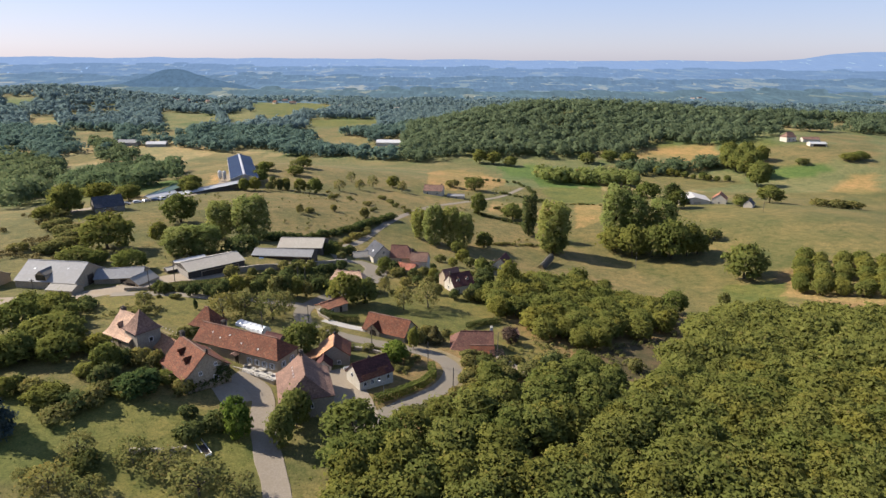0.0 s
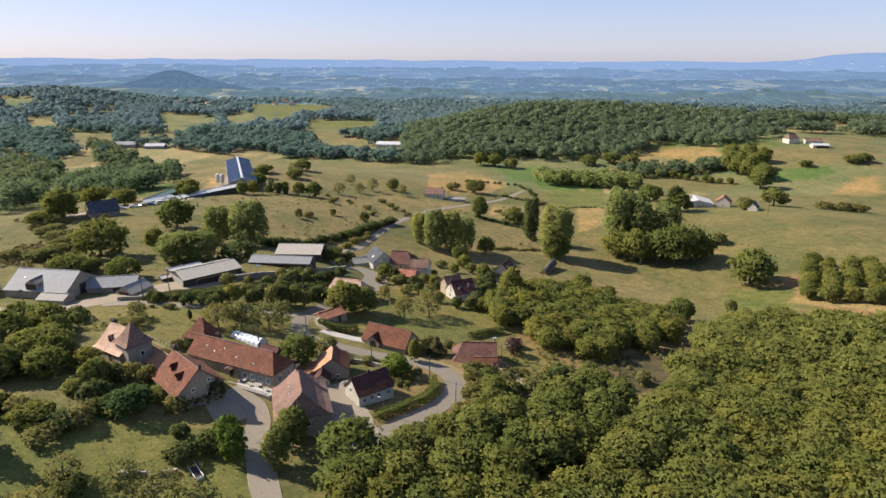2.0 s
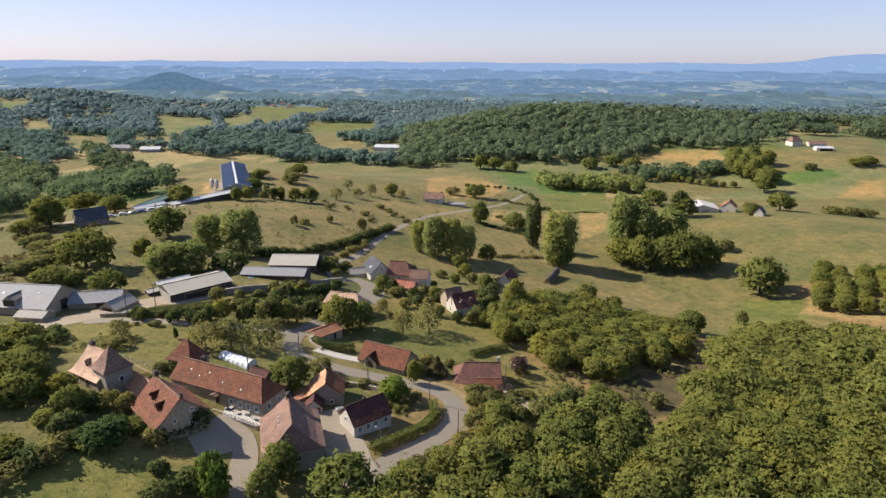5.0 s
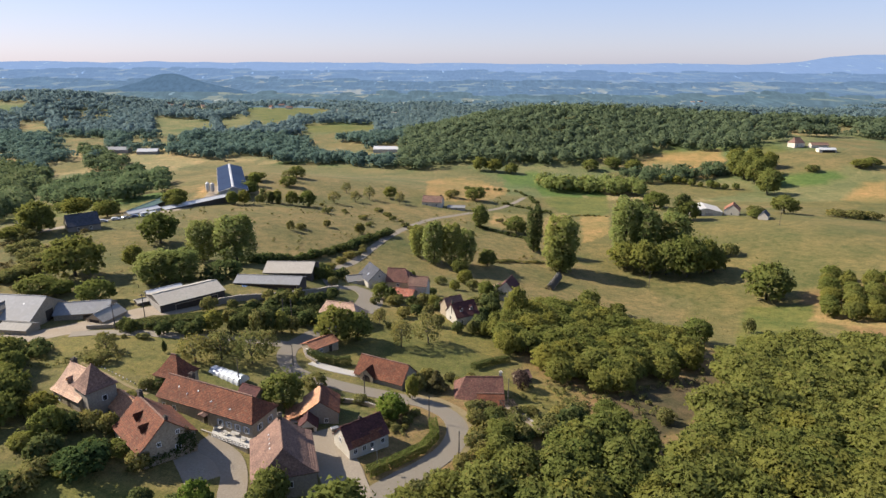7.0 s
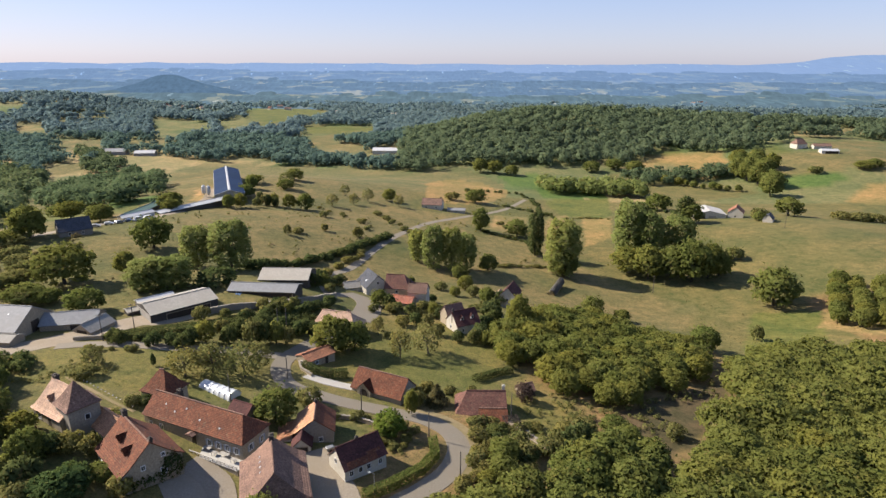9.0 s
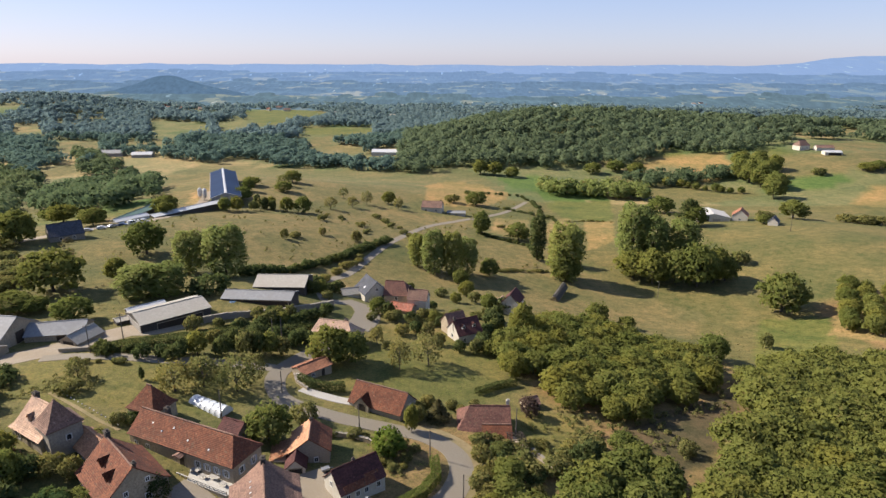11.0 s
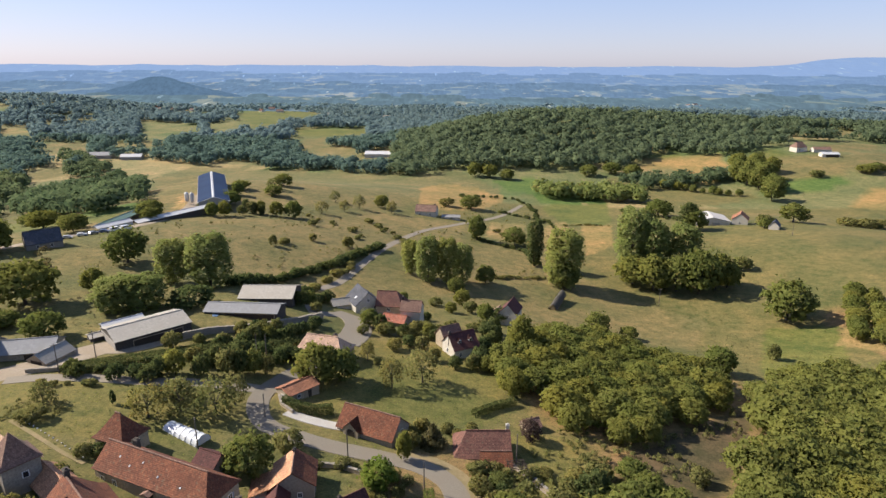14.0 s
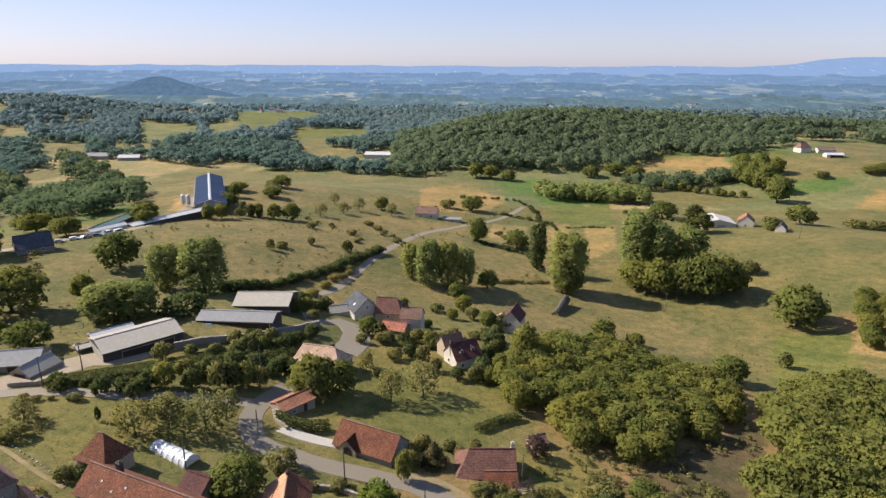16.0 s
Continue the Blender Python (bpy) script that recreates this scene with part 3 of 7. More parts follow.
# Colours turn paler and bluer belt by belt: painted haze that glows.
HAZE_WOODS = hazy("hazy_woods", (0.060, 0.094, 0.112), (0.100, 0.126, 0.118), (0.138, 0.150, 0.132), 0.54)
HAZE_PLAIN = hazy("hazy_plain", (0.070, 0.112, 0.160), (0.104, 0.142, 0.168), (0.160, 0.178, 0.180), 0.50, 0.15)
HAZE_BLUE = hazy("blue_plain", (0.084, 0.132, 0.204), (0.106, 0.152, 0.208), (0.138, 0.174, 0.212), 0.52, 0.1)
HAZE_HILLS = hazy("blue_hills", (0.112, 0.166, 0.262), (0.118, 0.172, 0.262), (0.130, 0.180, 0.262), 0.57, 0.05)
distance("backdrop_woods", "far wooded country tinted with painted haze", 1560, 2150, -52, -30, HAZE_WOODS, 3.1, [(-1050, 1850, 150, 14), (900, 1900, 260, 8)], 150, hazy("hazy_trees", (0.054, 0.084, 0.102), (0.058, 0.088, 0.104), (0.062, 0.09, 0.106), 0.95, 0.2))
distance("backdrop_plain", "far plain with scattered fields tinted with painted haze", 2100, 3000, -50, -12, HAZE_PLAIN, 8.7, [(-800, 2700, 260, 6)], 330, hazy("hazy_plain_trees", (0.062, 0.100, 0.148), (0.064, 0.102, 0.15), (0.066, 0.104, 0.15), 0.95, 0.14))
distance("backdrop_blue_plain", "far plain painted haze blue", 2950, 3900, -34, 18, HAZE_BLUE, 5.2, [(-1560, 3880, 180, 12)], 380, hazy("blue_plain_trees", (0.078, 0.123, 0.194), (0.08, 0.125, 0.195), (0.082, 0.127, 0.196), 0.95, 0.08))
distance("backdrop_hills", "hills along the horizon painted haze blue", 3850, 4700, 8, 65, HAZE_HILLS, 12.4, [(2900, 4700, 230, 34), (3300, 4700, 420, 48), (3900, 4700, 420, 48)])



def far_hill():
    """A wooded cone of a hill that stands out of the plain."""
    bm = bmesh.new()
    rows = []
    for j in range(41):
        y = 1980 + 560 * j / 40
        row = []
        for i in range(121):
            x = -1480 + 1000 * i / 120
            rough = noise.fractal((x * 0.02, y * 0.02, 2.0), 0.8, 2.1, 4)
            z = -58 + rough * 3.2
            for cx, cy, rx, ry, a in ((-985, 2290, 72, 90, 40), (-960, 2290, 150, 120, 36), (-1150, 2260, 130, 100, 22), (-800, 2280, 90, 90, 20)):
                z += a * math.exp(-((x - cx) / rx) ** 2 / 2 - ((y - cy) / ry) ** 2 / 2)
            row.append(bm.verts.new((x, y, z)))
        rows.append(row)
    for a, b in zip(rows, rows[1:]):
        for i in range(120):
            bm.faces.new((a[i], a[i + 1], b[i + 1], b[i]))
    for f in bm.faces:
        f.smooth = True
    me = bpy.data.meshes.new("backdrop_cone_hill")
    bm.to_mesh(me)
    bm.free()
    # The hill's blue is haze put into a glowing colour.
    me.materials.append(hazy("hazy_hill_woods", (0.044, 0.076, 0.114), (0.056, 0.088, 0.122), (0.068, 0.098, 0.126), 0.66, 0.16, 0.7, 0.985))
    tagged(new("backdrop_cone_hill", me), "far rounded hill covered in haze-tinted woods", "backdrop", kind="structure")


far_hill()

# ---- building kit ----
def part(name, bm, material, parent, label=""):
    bmesh.ops.recalc_face_normals(bm, faces=bm.faces)
    me = bpy.data.meshes.new(name)
    bm.to_mesh(me)
    bm.free()
    me.materials.append(material)
    ob = new(name, me)
    ob.parent = parent
    return tagged(ob, label)


def thing(name, label, category, x, y, z, yaw=0.0, group="", kind=""):
    ob = new(name)
    ob.matrix_basis = pose(x, y, z, 0, 0, yaw)
    return tagged(ob, label, category, group, kind)


def box(bm, x0, x1, y0, y1, z0, z1):
    v = [bm.verts.new((x, y, z)) for z in (z0, z1) for x, y in ((x0, y0), (x1, y0), (x1, y1), (x0, y1))]
    for f in ((0, 3, 2, 1), (4, 5, 6, 7), (0, 1, 5, 4), (1, 2, 6, 5), (2, 3, 7, 6), (3, 0, 4, 7)):
        bm.faces.new([v[k] for k in f])
    return v


def boxed(*size):
    bm = bmesh.new()
    box(bm, *size)
    return bm


def soft(bm, width=0.03):
    bmesh.ops.bevel(bm, geom=list(bm.edges), offset=width, segments=1, affect="EDGES", profile=0.5)
    return bm


def prism(bm, outline, y0, y1):
    """An outline in x and z, drawn out from y0 to y1."""
    a = [bm.verts.new((x, y0, z)) for x, z in outline]
    b = [bm.verts.new((x, y1, z)) for x, z in outline]
    bm.faces.new(a)
    bm.faces.new(b[::-1])
    for k in range(len(a)):
        n = (k + 1) % len(a)
        bm.faces.new((a[k], b[k], b[n], a[n]))


def tube(bm, p, q, r0, r1, sides=7):
    p, q = Vector(p), Vector(q)
    d = (q - p).normalized()
    u = d.orthogonal().normalized()
    w = d.cross(u)
    rings = [[bm.verts.new(c + (u * math.cos(2 * math.pi * k / sides) + w * math.sin(2 * math.pi * k / sides)) * r) for k in range(sides)] for c, r in ((p, r0), (q, r1))]
    for k in range(sides):
        n = (k + 1) % sides
        bm.faces.new((rings[0][k], rings[0][n], rings[1][n], rings[1][k]))
    bm.faces.new(rings[1])
    bm.faces.new(rings[0][::-1])


def roof_shell(L, W, ze, zr, hips, over, kick, thick=0.16):
    """Slopes over a house: gabled where a hip is 0, else hipped that far in; kick flares the eaves."""
    bm = bmesh.new()
    fall = (zr - ze) / (W / 2)
    zl = ze - over * fall * (0.6 if kick else 1.0)
    ends = []
    for side, hip in ((-1, hips[0]), (1, hips[1])):
        e = side * (L / 2 + (over if hip else 0.22))
        ends.append((e, side * (L / 2 - hip) if hip else e))
    stops = [(0, 0), (0.22, 0.22 - kick * 0.75), (0.45, 0.45 - kick * 0.8), (1, 1)] if kick else [(0, 0), (0.5, 0.49), (1, 1)]
    rings = []
    for u, v in stops:
        b, z = (W / 2 + over) * (1 - u) + 0.015, zl + v * (zr - zl)
        xl, xr = (e + (r - e) * u for e, r in ends)
        rings.append([bm.verts.new(p) for p in ((xl, -b, z), (xr, -b, z), (xr, b, z), (xl, b, z))])
    for a, b in zip(rings, rings[1:]):
        for k in range(4):
            if (k == 1 and not hips[1]) or (k == 3 and not hips[0]):
                continue
            n = (k + 1) % 4
            bm.faces.new((a[k], a[n], b[n], b[k]))
    top = rings[-1]
    bm.faces.new(top)
    bmesh.ops.recalc_face_normals(bm, faces=bm.faces)
    bmesh.ops.solidify(bm, geom=list(bm.faces), thickness=thick)
    return bm, stops, zl


def wall_shell(L, W, ze, zr, hips, over, stops, zl, sink, thick=0.16):
    bm = bmesh.new()
    box(bm, -L / 2, L / 2, -W / 2, W / 2, -sink, ze - 0.05)
    for side, hip in ((-1, hips[0]), (1, hips[1])):
        if hip:
            continue
        half = []
        for u, v in stops:
            b, z = (W / 2 + over) * (1 - u), zl + v * (zr - zl) - thick - 0.04
            if b <= W / 2 - 0.02:
                half.append((b, z))
        left = [(-W / 2 + 0.01, ze - 0.06 - thick)] + [(-b, z) for b, z in half]
        right = [(b, z) for b, z in half[::-1] if b > 0.05] + [(W / 2 - 0.01, ze - 0.06 - thick)]
        x0, x1 = sorted((side * (L / 2 - 0.004), side * (L / 2 - 0.5)))
        outline = left + right
        a = [bm.verts.new((x0, y, z)) for y, z in outline]
        b2 = [bm.verts.new((x1, y, z)) for y, z in outline]
        bm.faces.new(a)
        bm.faces.new(b2[::-1])
        for k in range(len(a)):
            n = (k + 1) % len(a)
            bm.faces.new((a[k], b2[k], b2[n], a[n]))
    return bm


class House:
    """A building in its own frame: x along the ridge, the ground at 0."""

    def __init__(self, name, label, category, x, y, yaw, L, W, base, eave, ridge, wall, roof, hips=(0, 0), over=0.4, kick=0.0, sink=3.0, group=""):
        self.L, self.W, self.e, self.r, self.over, self.hips = L, W, eave - base, ridge - base, over, hips
        self.ob = thing(name, label, category, x, y, base, yaw, group)
        bm, self.stops, self.zl = roof_shell(L, W, self.e, self.r, hips, over, kick)
        self.roof = part("roof", bm, roof, self.ob)
        self.wall = part("wall", wall_shell(L, W, self.e, self.r, hips, over, self.stops, self.zl, sink), wall, self.ob)
        bm = bmesh.new()
        x0, x1 = -L / 2 + hips[0], L / 2 - hips[1]
        if x1 - x0 > 0.6:
            tube(bm, (x0 - 0.1, 0, self.r + 0.02), (x1 + 0.1, 0, self.r + 0.02), 0.17, 0.17, 6)
            part("ridge_tiles", bm, ROOF_ROSE if roof in (ROOF_RED, ROOF_BROWN, ROOF_ROSE) else roof, self.ob)
        else:
            bm.free()

    def _spot(self, side, u):
        """Where a thing on a wall stands, and which way it looks."""
        if side == "front":
            return Matrix.Translation((u, -self.W / 2, 0))
        if side == "back":
            return Matrix.Translation((u, self.W / 2, 0)) @ pose(0, 0, 0, 0, 0, 180)
        if side == "right":
            return Matrix.Translation((self.L / 2, u, 0)) @ pose(0, 0, 0, 0, 0, 90)
        return Matrix.Translation((-self.L / 2, u, 0)) @ pose(0, 0, 0, 0, 0, -90)

    def window(self, side, u, z, w=0.9, h=1.2, shutters=None):
        m = self._spot(side, u)
        bm = bmesh.new()
        for x0, x1, z0, z1 in ((-w / 2 - 0.12, w / 2 + 0.12, z + h, z + h + 0.14), (-w / 2 - 0.12, w / 2 + 0.12, z - 0.14, z),
                               (-w / 2 - 0.12, -w / 2, z, z + h), (w / 2, w / 2 + 0.12, z, z + h), (-0.03, 0.03, z, z + h)):
            box(bm, x0, x1, -0.07, 0.06, z0, z1)
        win = part("window", bm, FRAME_WHITE, self.ob)
        win.matrix_basis = m
        part("pane", boxed(-w / 2, w / 2, -0.02, 0.04, z, z + h), GLASS_DARK, win, "dark window pane")
        if shutters:
            for s in (-1, 1):
                x0, x1 = sorted((s * (w / 2 + 0.13), s * (w + 0.08)))
                part("shutter", boxed(x0, x1, -0.09, -0.03, z - 0.02, z + h + 0.02), shutters, win)

    def door(self, side, u, w=1.1, h=2.1, material=None, arch=False, z=0.0):
        m = self._spot(side, u)
        bm = bmesh.new()
        n = 9 if arch else 2
        top = [(-w / 2 * math.cos(math.pi * k / (n - 1)), h - (w / 2 if arch else 0) + (w / 2 * math.sin(math.pi * k / (n - 1)) if arch else 0)) for k in range(n)]
        prism(bm, [(-w / 2, z - 0.3)] + [(x, z + k) for x, k in top] + [(w / 2, z - 0.3)], -0.035, 0.05)
        d = part("door", bm, material or DARK_WOOD, self.ob)
        d.matrix_basis = m
        bm = bmesh.new()
        for s in (-1, 1):
            x0, x1 = sorted((s * w / 2, s * (w / 2 + 0.16)))
            box(bm, x0, x1, -0.06, 0.06, z - 0.3, z + h - (w / 2 if arch else 0))
        if not arch:
            box(bm, -w / 2 - 0.2, w / 2 + 0.2, -0.06, 0.06, z + h, z + h + 0.2)
        part("door_frame", bm, STONE, d)

    def on_roof(self, side, x, f):
        """A place on the slope at f of the way up, and the slope's tilt in degrees."""
        (u0, v0), (u1, v1) = next((a, b) for a, b in zip(self.stops, self.stops[1:]) if f <= b[0])
        v = v0 + (v1 - v0) * (f - u0) / (u1 - u0)
        run = (self.W / 2 + self.over) * (1 - f)
        tilt = math.degrees(math.atan2((v1 - v0) * (self.r - self.zl), (u1 - u0) * (self.W / 2 + self.over)))
        s = -1 if side == "front" else 1
        return Vector((x, s * run, self.zl + v * (self.r - self.zl))), tilt

    def skylight(self, side, x, f, w=0.7, h=0.9):
        p, tilt = self.on_roof(side, x, f)
        s = part("skylight", soft(boxed(-w / 2, w / 2, -h / 2, h / 2, -0.05, 0.1)), FRAME_WHITE, self.ob)
        s.matrix_basis = Matrix.Translation(p) @ pose(0, 0, 0, 0, 0, 0 if side == "front" else 180) @ pose(0, 0, 0, tilt, 0, 0)
        # White film colour on the glass imitates reflected sky.
        part("pane", boxed(-w / 2 + 0.08, w / 2 - 0.08, -h / 2 + 0.08, h / 2 - 0.08, 0.08, 0.112), CLOTH, s, "pane coloured white for reflected sky")

    def chimney(self, x, y, top, w=1.15, d=0.8, material=None):
        bm = boxed(x - w / 2, x + w / 2, y - d / 2, y + d / 2, self.e - 0.5, self.r + top)
        box(bm, x - w / 2 - 0.1, x + w / 2 + 0.1, y - d / 2 - 0.1, y + d / 2 + 0.1, self.r + top - 0.25, self.r + top - 0.08)
        box(bm, x - w / 4, x + w / 4, y - d / 4, y + d / 4, self.r + top, self.r + top + 0.22)
        part("chimney", bm, material or CHIMNEY, self.ob)

    def dormer(self, side, x, f, w=1.2, h=1.3, roof=None, wall=None, dark=True):
        p, tilt = self.on_roof(side, x, f)
        back = (h + 0.3) / max(0.3, math.tan(radians(tilt)))
        turn = pose(0, 0, 0, 0, 0, 0 if side == "front" else 180)
        m = Matrix.Translation(p) @ turn
        bm = bmesh.new()
        prism(bm, [(-w / 2, -0.3), (w / 2, -0.3), (w / 2, h * 0.62), (0, h + 0.1), (-w / 2, h * 0.62)], 0, back)
        d = part("dormer", bm, wall or DARK_WOOD, self.ob)
        d.matrix_basis = m
        bm = bmesh.new()
        for s in (-1, 1):
            a = [bm.verts.new(q) for q in ((s * (w / 2 + 0.2), -0.25, h * 0.5), (0, -0.25, h + 0.2), (0, back, h + 0.2), (s * (w / 2 + 0.2), back * 0.7, h * 0.5))]
            bm.faces.new(a)
        bmesh.ops.solidify(bm, geom=list(bm.faces), thickness=0.1)
        part("dormer_roof", bm, roof or ROOF_RED, d)
        part("pane", boxed(-w / 2 + 0.15, w / 2 - 0.15, -0.03, 0.05, 0.1, h * 0.6), GLASS_DARK if dark else FRAME_WHITE, d, "dormer pane")


# ---- the hamlet's old houses ----
def tower_house():
    a = House("tower_house", "old stone manor with pyramid-roofed tower and pale pink tiles", "house", -77.0, 140.2, -31, 10.2, 7.6, 4.2, 7.4, 12.3, STONE, ROOF_PINK, hips=(1.8, 0), kick=0.13)
    a.chimney(-2.4, 0.3, 0.9)
    a.dormer("front", -0.6, 0.42, 0.9, 1.5, ROOF_PINK, ROOF_PINK)
    a.window("front", -2.6, 1.0, 0.8, 1.1)
    a.door("front", 1.0, 1.3, 2.1)
    # the tower is part of the same building
    m = a.ob.matrix_basis.inverted() @ pose(-72.6, 137.3, 4.2, 0, 0, -37)
    bm, stops, zl = roof_shell(5.8, 5.8, 5.9, 10.2, (2.89, 2.89), 0.45, 0.12)
    part("tower_roof", bm, ROOF_ROSE, a.ob, "steep rose tiled pyramid roof").matrix_basis = m
    part("tower_wall", boxed(-2.9, 2.9, -2.9, 2.9, -4, 5.85), STONE_GREY, a.ob).matrix_basis = m
    for (mx, mz) in ((0.4, 2.6),):
        bm = boxed(-0.55, 0.55, -0.05, 0.05, mz - 0.1, mz + 1.1)
        w = part("window", bm, FRAME_WHITE, a.ob)
        w.matrix_basis = m @ Matrix.Translation((2.9, mx, 0)) @ pose(0, 0, 0, 0, 0, 90)
        part("pane", boxed(-0.4, 0.4, -0.08, 0.02, mz, mz + 1.0), GLASS_DARK, w, "dark window pane")
    bm = bmesh.new()
    for x in (-2.2, 0.0, 2.2):
        box(bm, x - 0.12, x + 0.12, -6.1, -5.9, -3.0, 1.4)
    box(bm, -2.6, 2.6, -6.3, -3.8, -0.6, -0.35)
    part("balcony", bm, ROOF_ORANGE, a.ob, "terracotta balcony with posts")


tower_house()

link = House("link_building", "low stone link with orange tiles between manor and farmhouse", "outbuilding", -66.6, 137.2, -38, 8.0, 5.2, 3.0, 5.2, 7.3, STONE_GREY, ROOF_PALE)
link.window("front", 1.0, 0.6, 0.8, 1.0)

fh = House("farmhouse", "stone farmhouse with old red tiles, dormers and a tall gable", "house", -56.3, 127.6, -44, 12.4, 10.6, 2.0, 5.6, 10.2, STONE, ROOF_RED, kick=0.08)
fh.chimney(-5.9, 0.2, 1.1)
fh.chimney(5.7, 0.4, 0.4, 0.7, 0.5)
fh.dormer("front", -1.4, 0.52, 0.8, 1.5, wall=ROOF_RED)
fh.dormer("front", 2.6, 0.42, 0.8, 1.5, wall=ROOF_RED)
fh.window("right", -1.6, 3.2, 0.6, 0.8)
fh.window("right", 2.0, 4.4, 0.55, 0.7)
fh.window("right", 1.8, 0.9, 0.9, 1.2)
fh.window("front", -3.5, 0.9, 0.9, 1.2)
fh.door("front", 0.8, 1.2, 2.1)
lh = House("longhouse", "long stone farmhouse with old red tiles and skylights", "house", -48.9, 140.0, -24, 26.0, 7.6, 0.2, 4.5, 7.8, STONE, ROOF_RED, hips=(0, 2.8), kick=0.05)
lh.chimney(-7.2, 0.9, 1.0, 1.1, 0.7)
for sx, sf in ((-8.6, 0.62), (-5.6, 0.45), (-3.2, 0.66), (1.2, 0.42), (6.6, 0.34), ):
    lh.skylight("front", sx, sf, 0.3, 0.36)
for wx in (-11.2, -8.2, 4.6, 6.9, 9.2, 11.4):
    lh.window("front", wx, 1.5, 0.8, 1.3, SHUTTER if wx > 0 else None)
for wx in (-1.6, 1.6):
    lh.window("right", wx, 1.5, 0.8, 1.3, SHUTTER)
lh.door("front", 0.6, 1.2, 2.3, z=0.6)
bm = bmesh.new()
prism(bm, [(-0.4, 3.2), (1.6, 3.2), (1.6, 3.35), (0.6, 3.8), (-0.4, 3.35)], -5.2, -3.7)
part("porch", bm, ROOF_BROWN, lh.ob, "small tiled porch over the door")


def terrace():
    t = thing("terrace", "pale paved terrace with a low white balustrade", "terrace", -43.6, 132.6, -0.5, -26)
    part("base", boxed(-6.2, 6.2, -1.9, 2.0, -2.5, 1.05), STONE, t)
    part("paving", boxed(-6.3, 6.3, -2.0, 1.98, 1.05, 1.17), PAVING, t, "pale paving slabs")
    for x in np.arange(-6.1, 6.2, 1.02):
        part("baluster", boxed(x - 0.06, x + 0.06, -1.92, -1.8, 1.17, 1.75), PAVING, t)
    part("rail", boxed(-6.2, 6.2, -1.95, -1.77, 1.75, 1.87), PAVING, t)
    bm = bmesh.new()
    for k in range(5):
        box(bm, -8.2 + 0.4 * k, -6.2, -1.6, 0.4, -2.5, 0.05 + 0.2 * k)
    part("steps", bm, CONCRETE, t)
    for k, (x, w) in enumerate(((-3.6, 0.9), (-1.2, 0.5), (1.0, 1.1), (3.8, 0.6))):
        tb = thing("garden_table", "small grey garden table on the terrace", "table", 0, 0, 0, 0, "terrace tables")
        tb.matrix_basis = t.matrix_basis @ Matrix.Translation((x, 0.3 * (-1) ** k, 1.17))
        part("tabletop", soft(boxed(-w, w, -0.4, 0.4, 0.68, 0.74), 0.02), CONCRETE, tb)
        for u in (-1, 1):
            for v in (-1, 1):
                part("leg", boxed(u * (w - 0.1) - 0.03, u * (w - 0.1) + 0.03, v * 0.3 - 0.03, v * 0.3 + 0.03, 0, 0.68), STEEL, tb)


terrace()
dove = House("dovecote", "small square stone dovecote with a steep red hipped roof", "dovecote", -62.6, 152.3, -22, 7.2, 6.0, 1.0, 4.8, 8.9, STONE, ROOF_RED, hips=(3.0, 3.0), kick=0.10)
dove.window("front", -1.2, 1.6, 0.7, 0.8)
dove.window("right", 0.0, 1.6, 0.7, 0.8)
House("outbuilding", "small dark tiled outbuilding behind the long farmhouse", "outbuilding", -43.6, 147.4, -24, 5.0, 4.2, 0.2, 2.2, 3.7, STONE_GREY, ROOF_DARK)

bd = House("stone_barn", "tall stone barn with a wide flared brown tiled roof", "barn", -30.4, 123.3, -72.5, 13.2, 11.2, -2.3, 2.9, 7.2, STONE_GREY, ROOF_ROSE, hips=(0, 2.0), kick=0.12)
bd.chimney(-5.9, 0.0, 0.9)
for k in range(4):
    bd.skylight("front", -3.6 + k * 1.5, 0.62, 0.26, 0.36)
bd.window("right", 0.8, 2.6, 0.9, 1.1)
bd.window("right", -2.4, 0.8, 0.9, 1.2)
bd.door("back", 1.5, 2.4, 2.8)
bd.door("front", -2.0, 1.4, 2.2)

ga = House("cottage", "small stone cottage with red and faded orange tiles", "house", -27.6, 145.2, 98, 7.4, 7.6, -3.0, 0.5, 3.3, STONE_GREY, ROOF_RED)
ga.chimney(2.8, 0.0, 0.6, 0.6, 0.5)
ga.window("left", -1.2, 1.0, 0.7, 0.9)
po = House("porch", "little open porch with dark red tiles and white walls", "porch", -29.4, 140.0, 98, 4.6, 3.6, -3.0, -0.5, 1.2, RENDERED, ROOF_DARK)
po.door("left", 0.0, 2.4, 2.1)
# the long left slope runs on down over a white annexe
p, tilt = ga.on_roof("back", 0.0, 0.5)
half = (ga.W / 2 + ga.over) / 2 / math.cos(radians(tilt))
q = part("faded_slope", boxed(-3.9, 3.9, -half, half - 0.1, 0.0, 0.06), ROOF_PALE, ga.ob, "slope of faded orange tiles")
q.matrix_basis = Matrix.Translation(p) @ pose(0, 0, 0, 0, 0, 180) @ pose(0, 0, 0, tilt, 0, 0)
bm = bmesh.new()
a = [bm.verts.new(v) for v in ((-3.9, 4.1, ga.zl + 0.12), (1.8, 4.1, ga.zl + 0.12), (1.8, 8.0, ga.zl - 1.3), (-3.9, 8.0, ga.zl - 1.3))]
bm.faces.new(a)
bmesh.ops.solidify(bm, geom=list(bm.faces), thickness=0.14)
part("low_roof", bm, ROOF_PALE, ga.ob, "low roof of faded orange tiles")
part("annexe_wall", boxed(-3.7, 1.6, 3.9, 7.7, -1.0, ga.zl - 1.45), RENDERED, ga.ob, "white rendered annexe wall")
bm = boxed(-3.75, -3.66, 5.0, 6.4, -0.6, 1.4)
part("door", bm, DARK_WOOD, ga.ob)

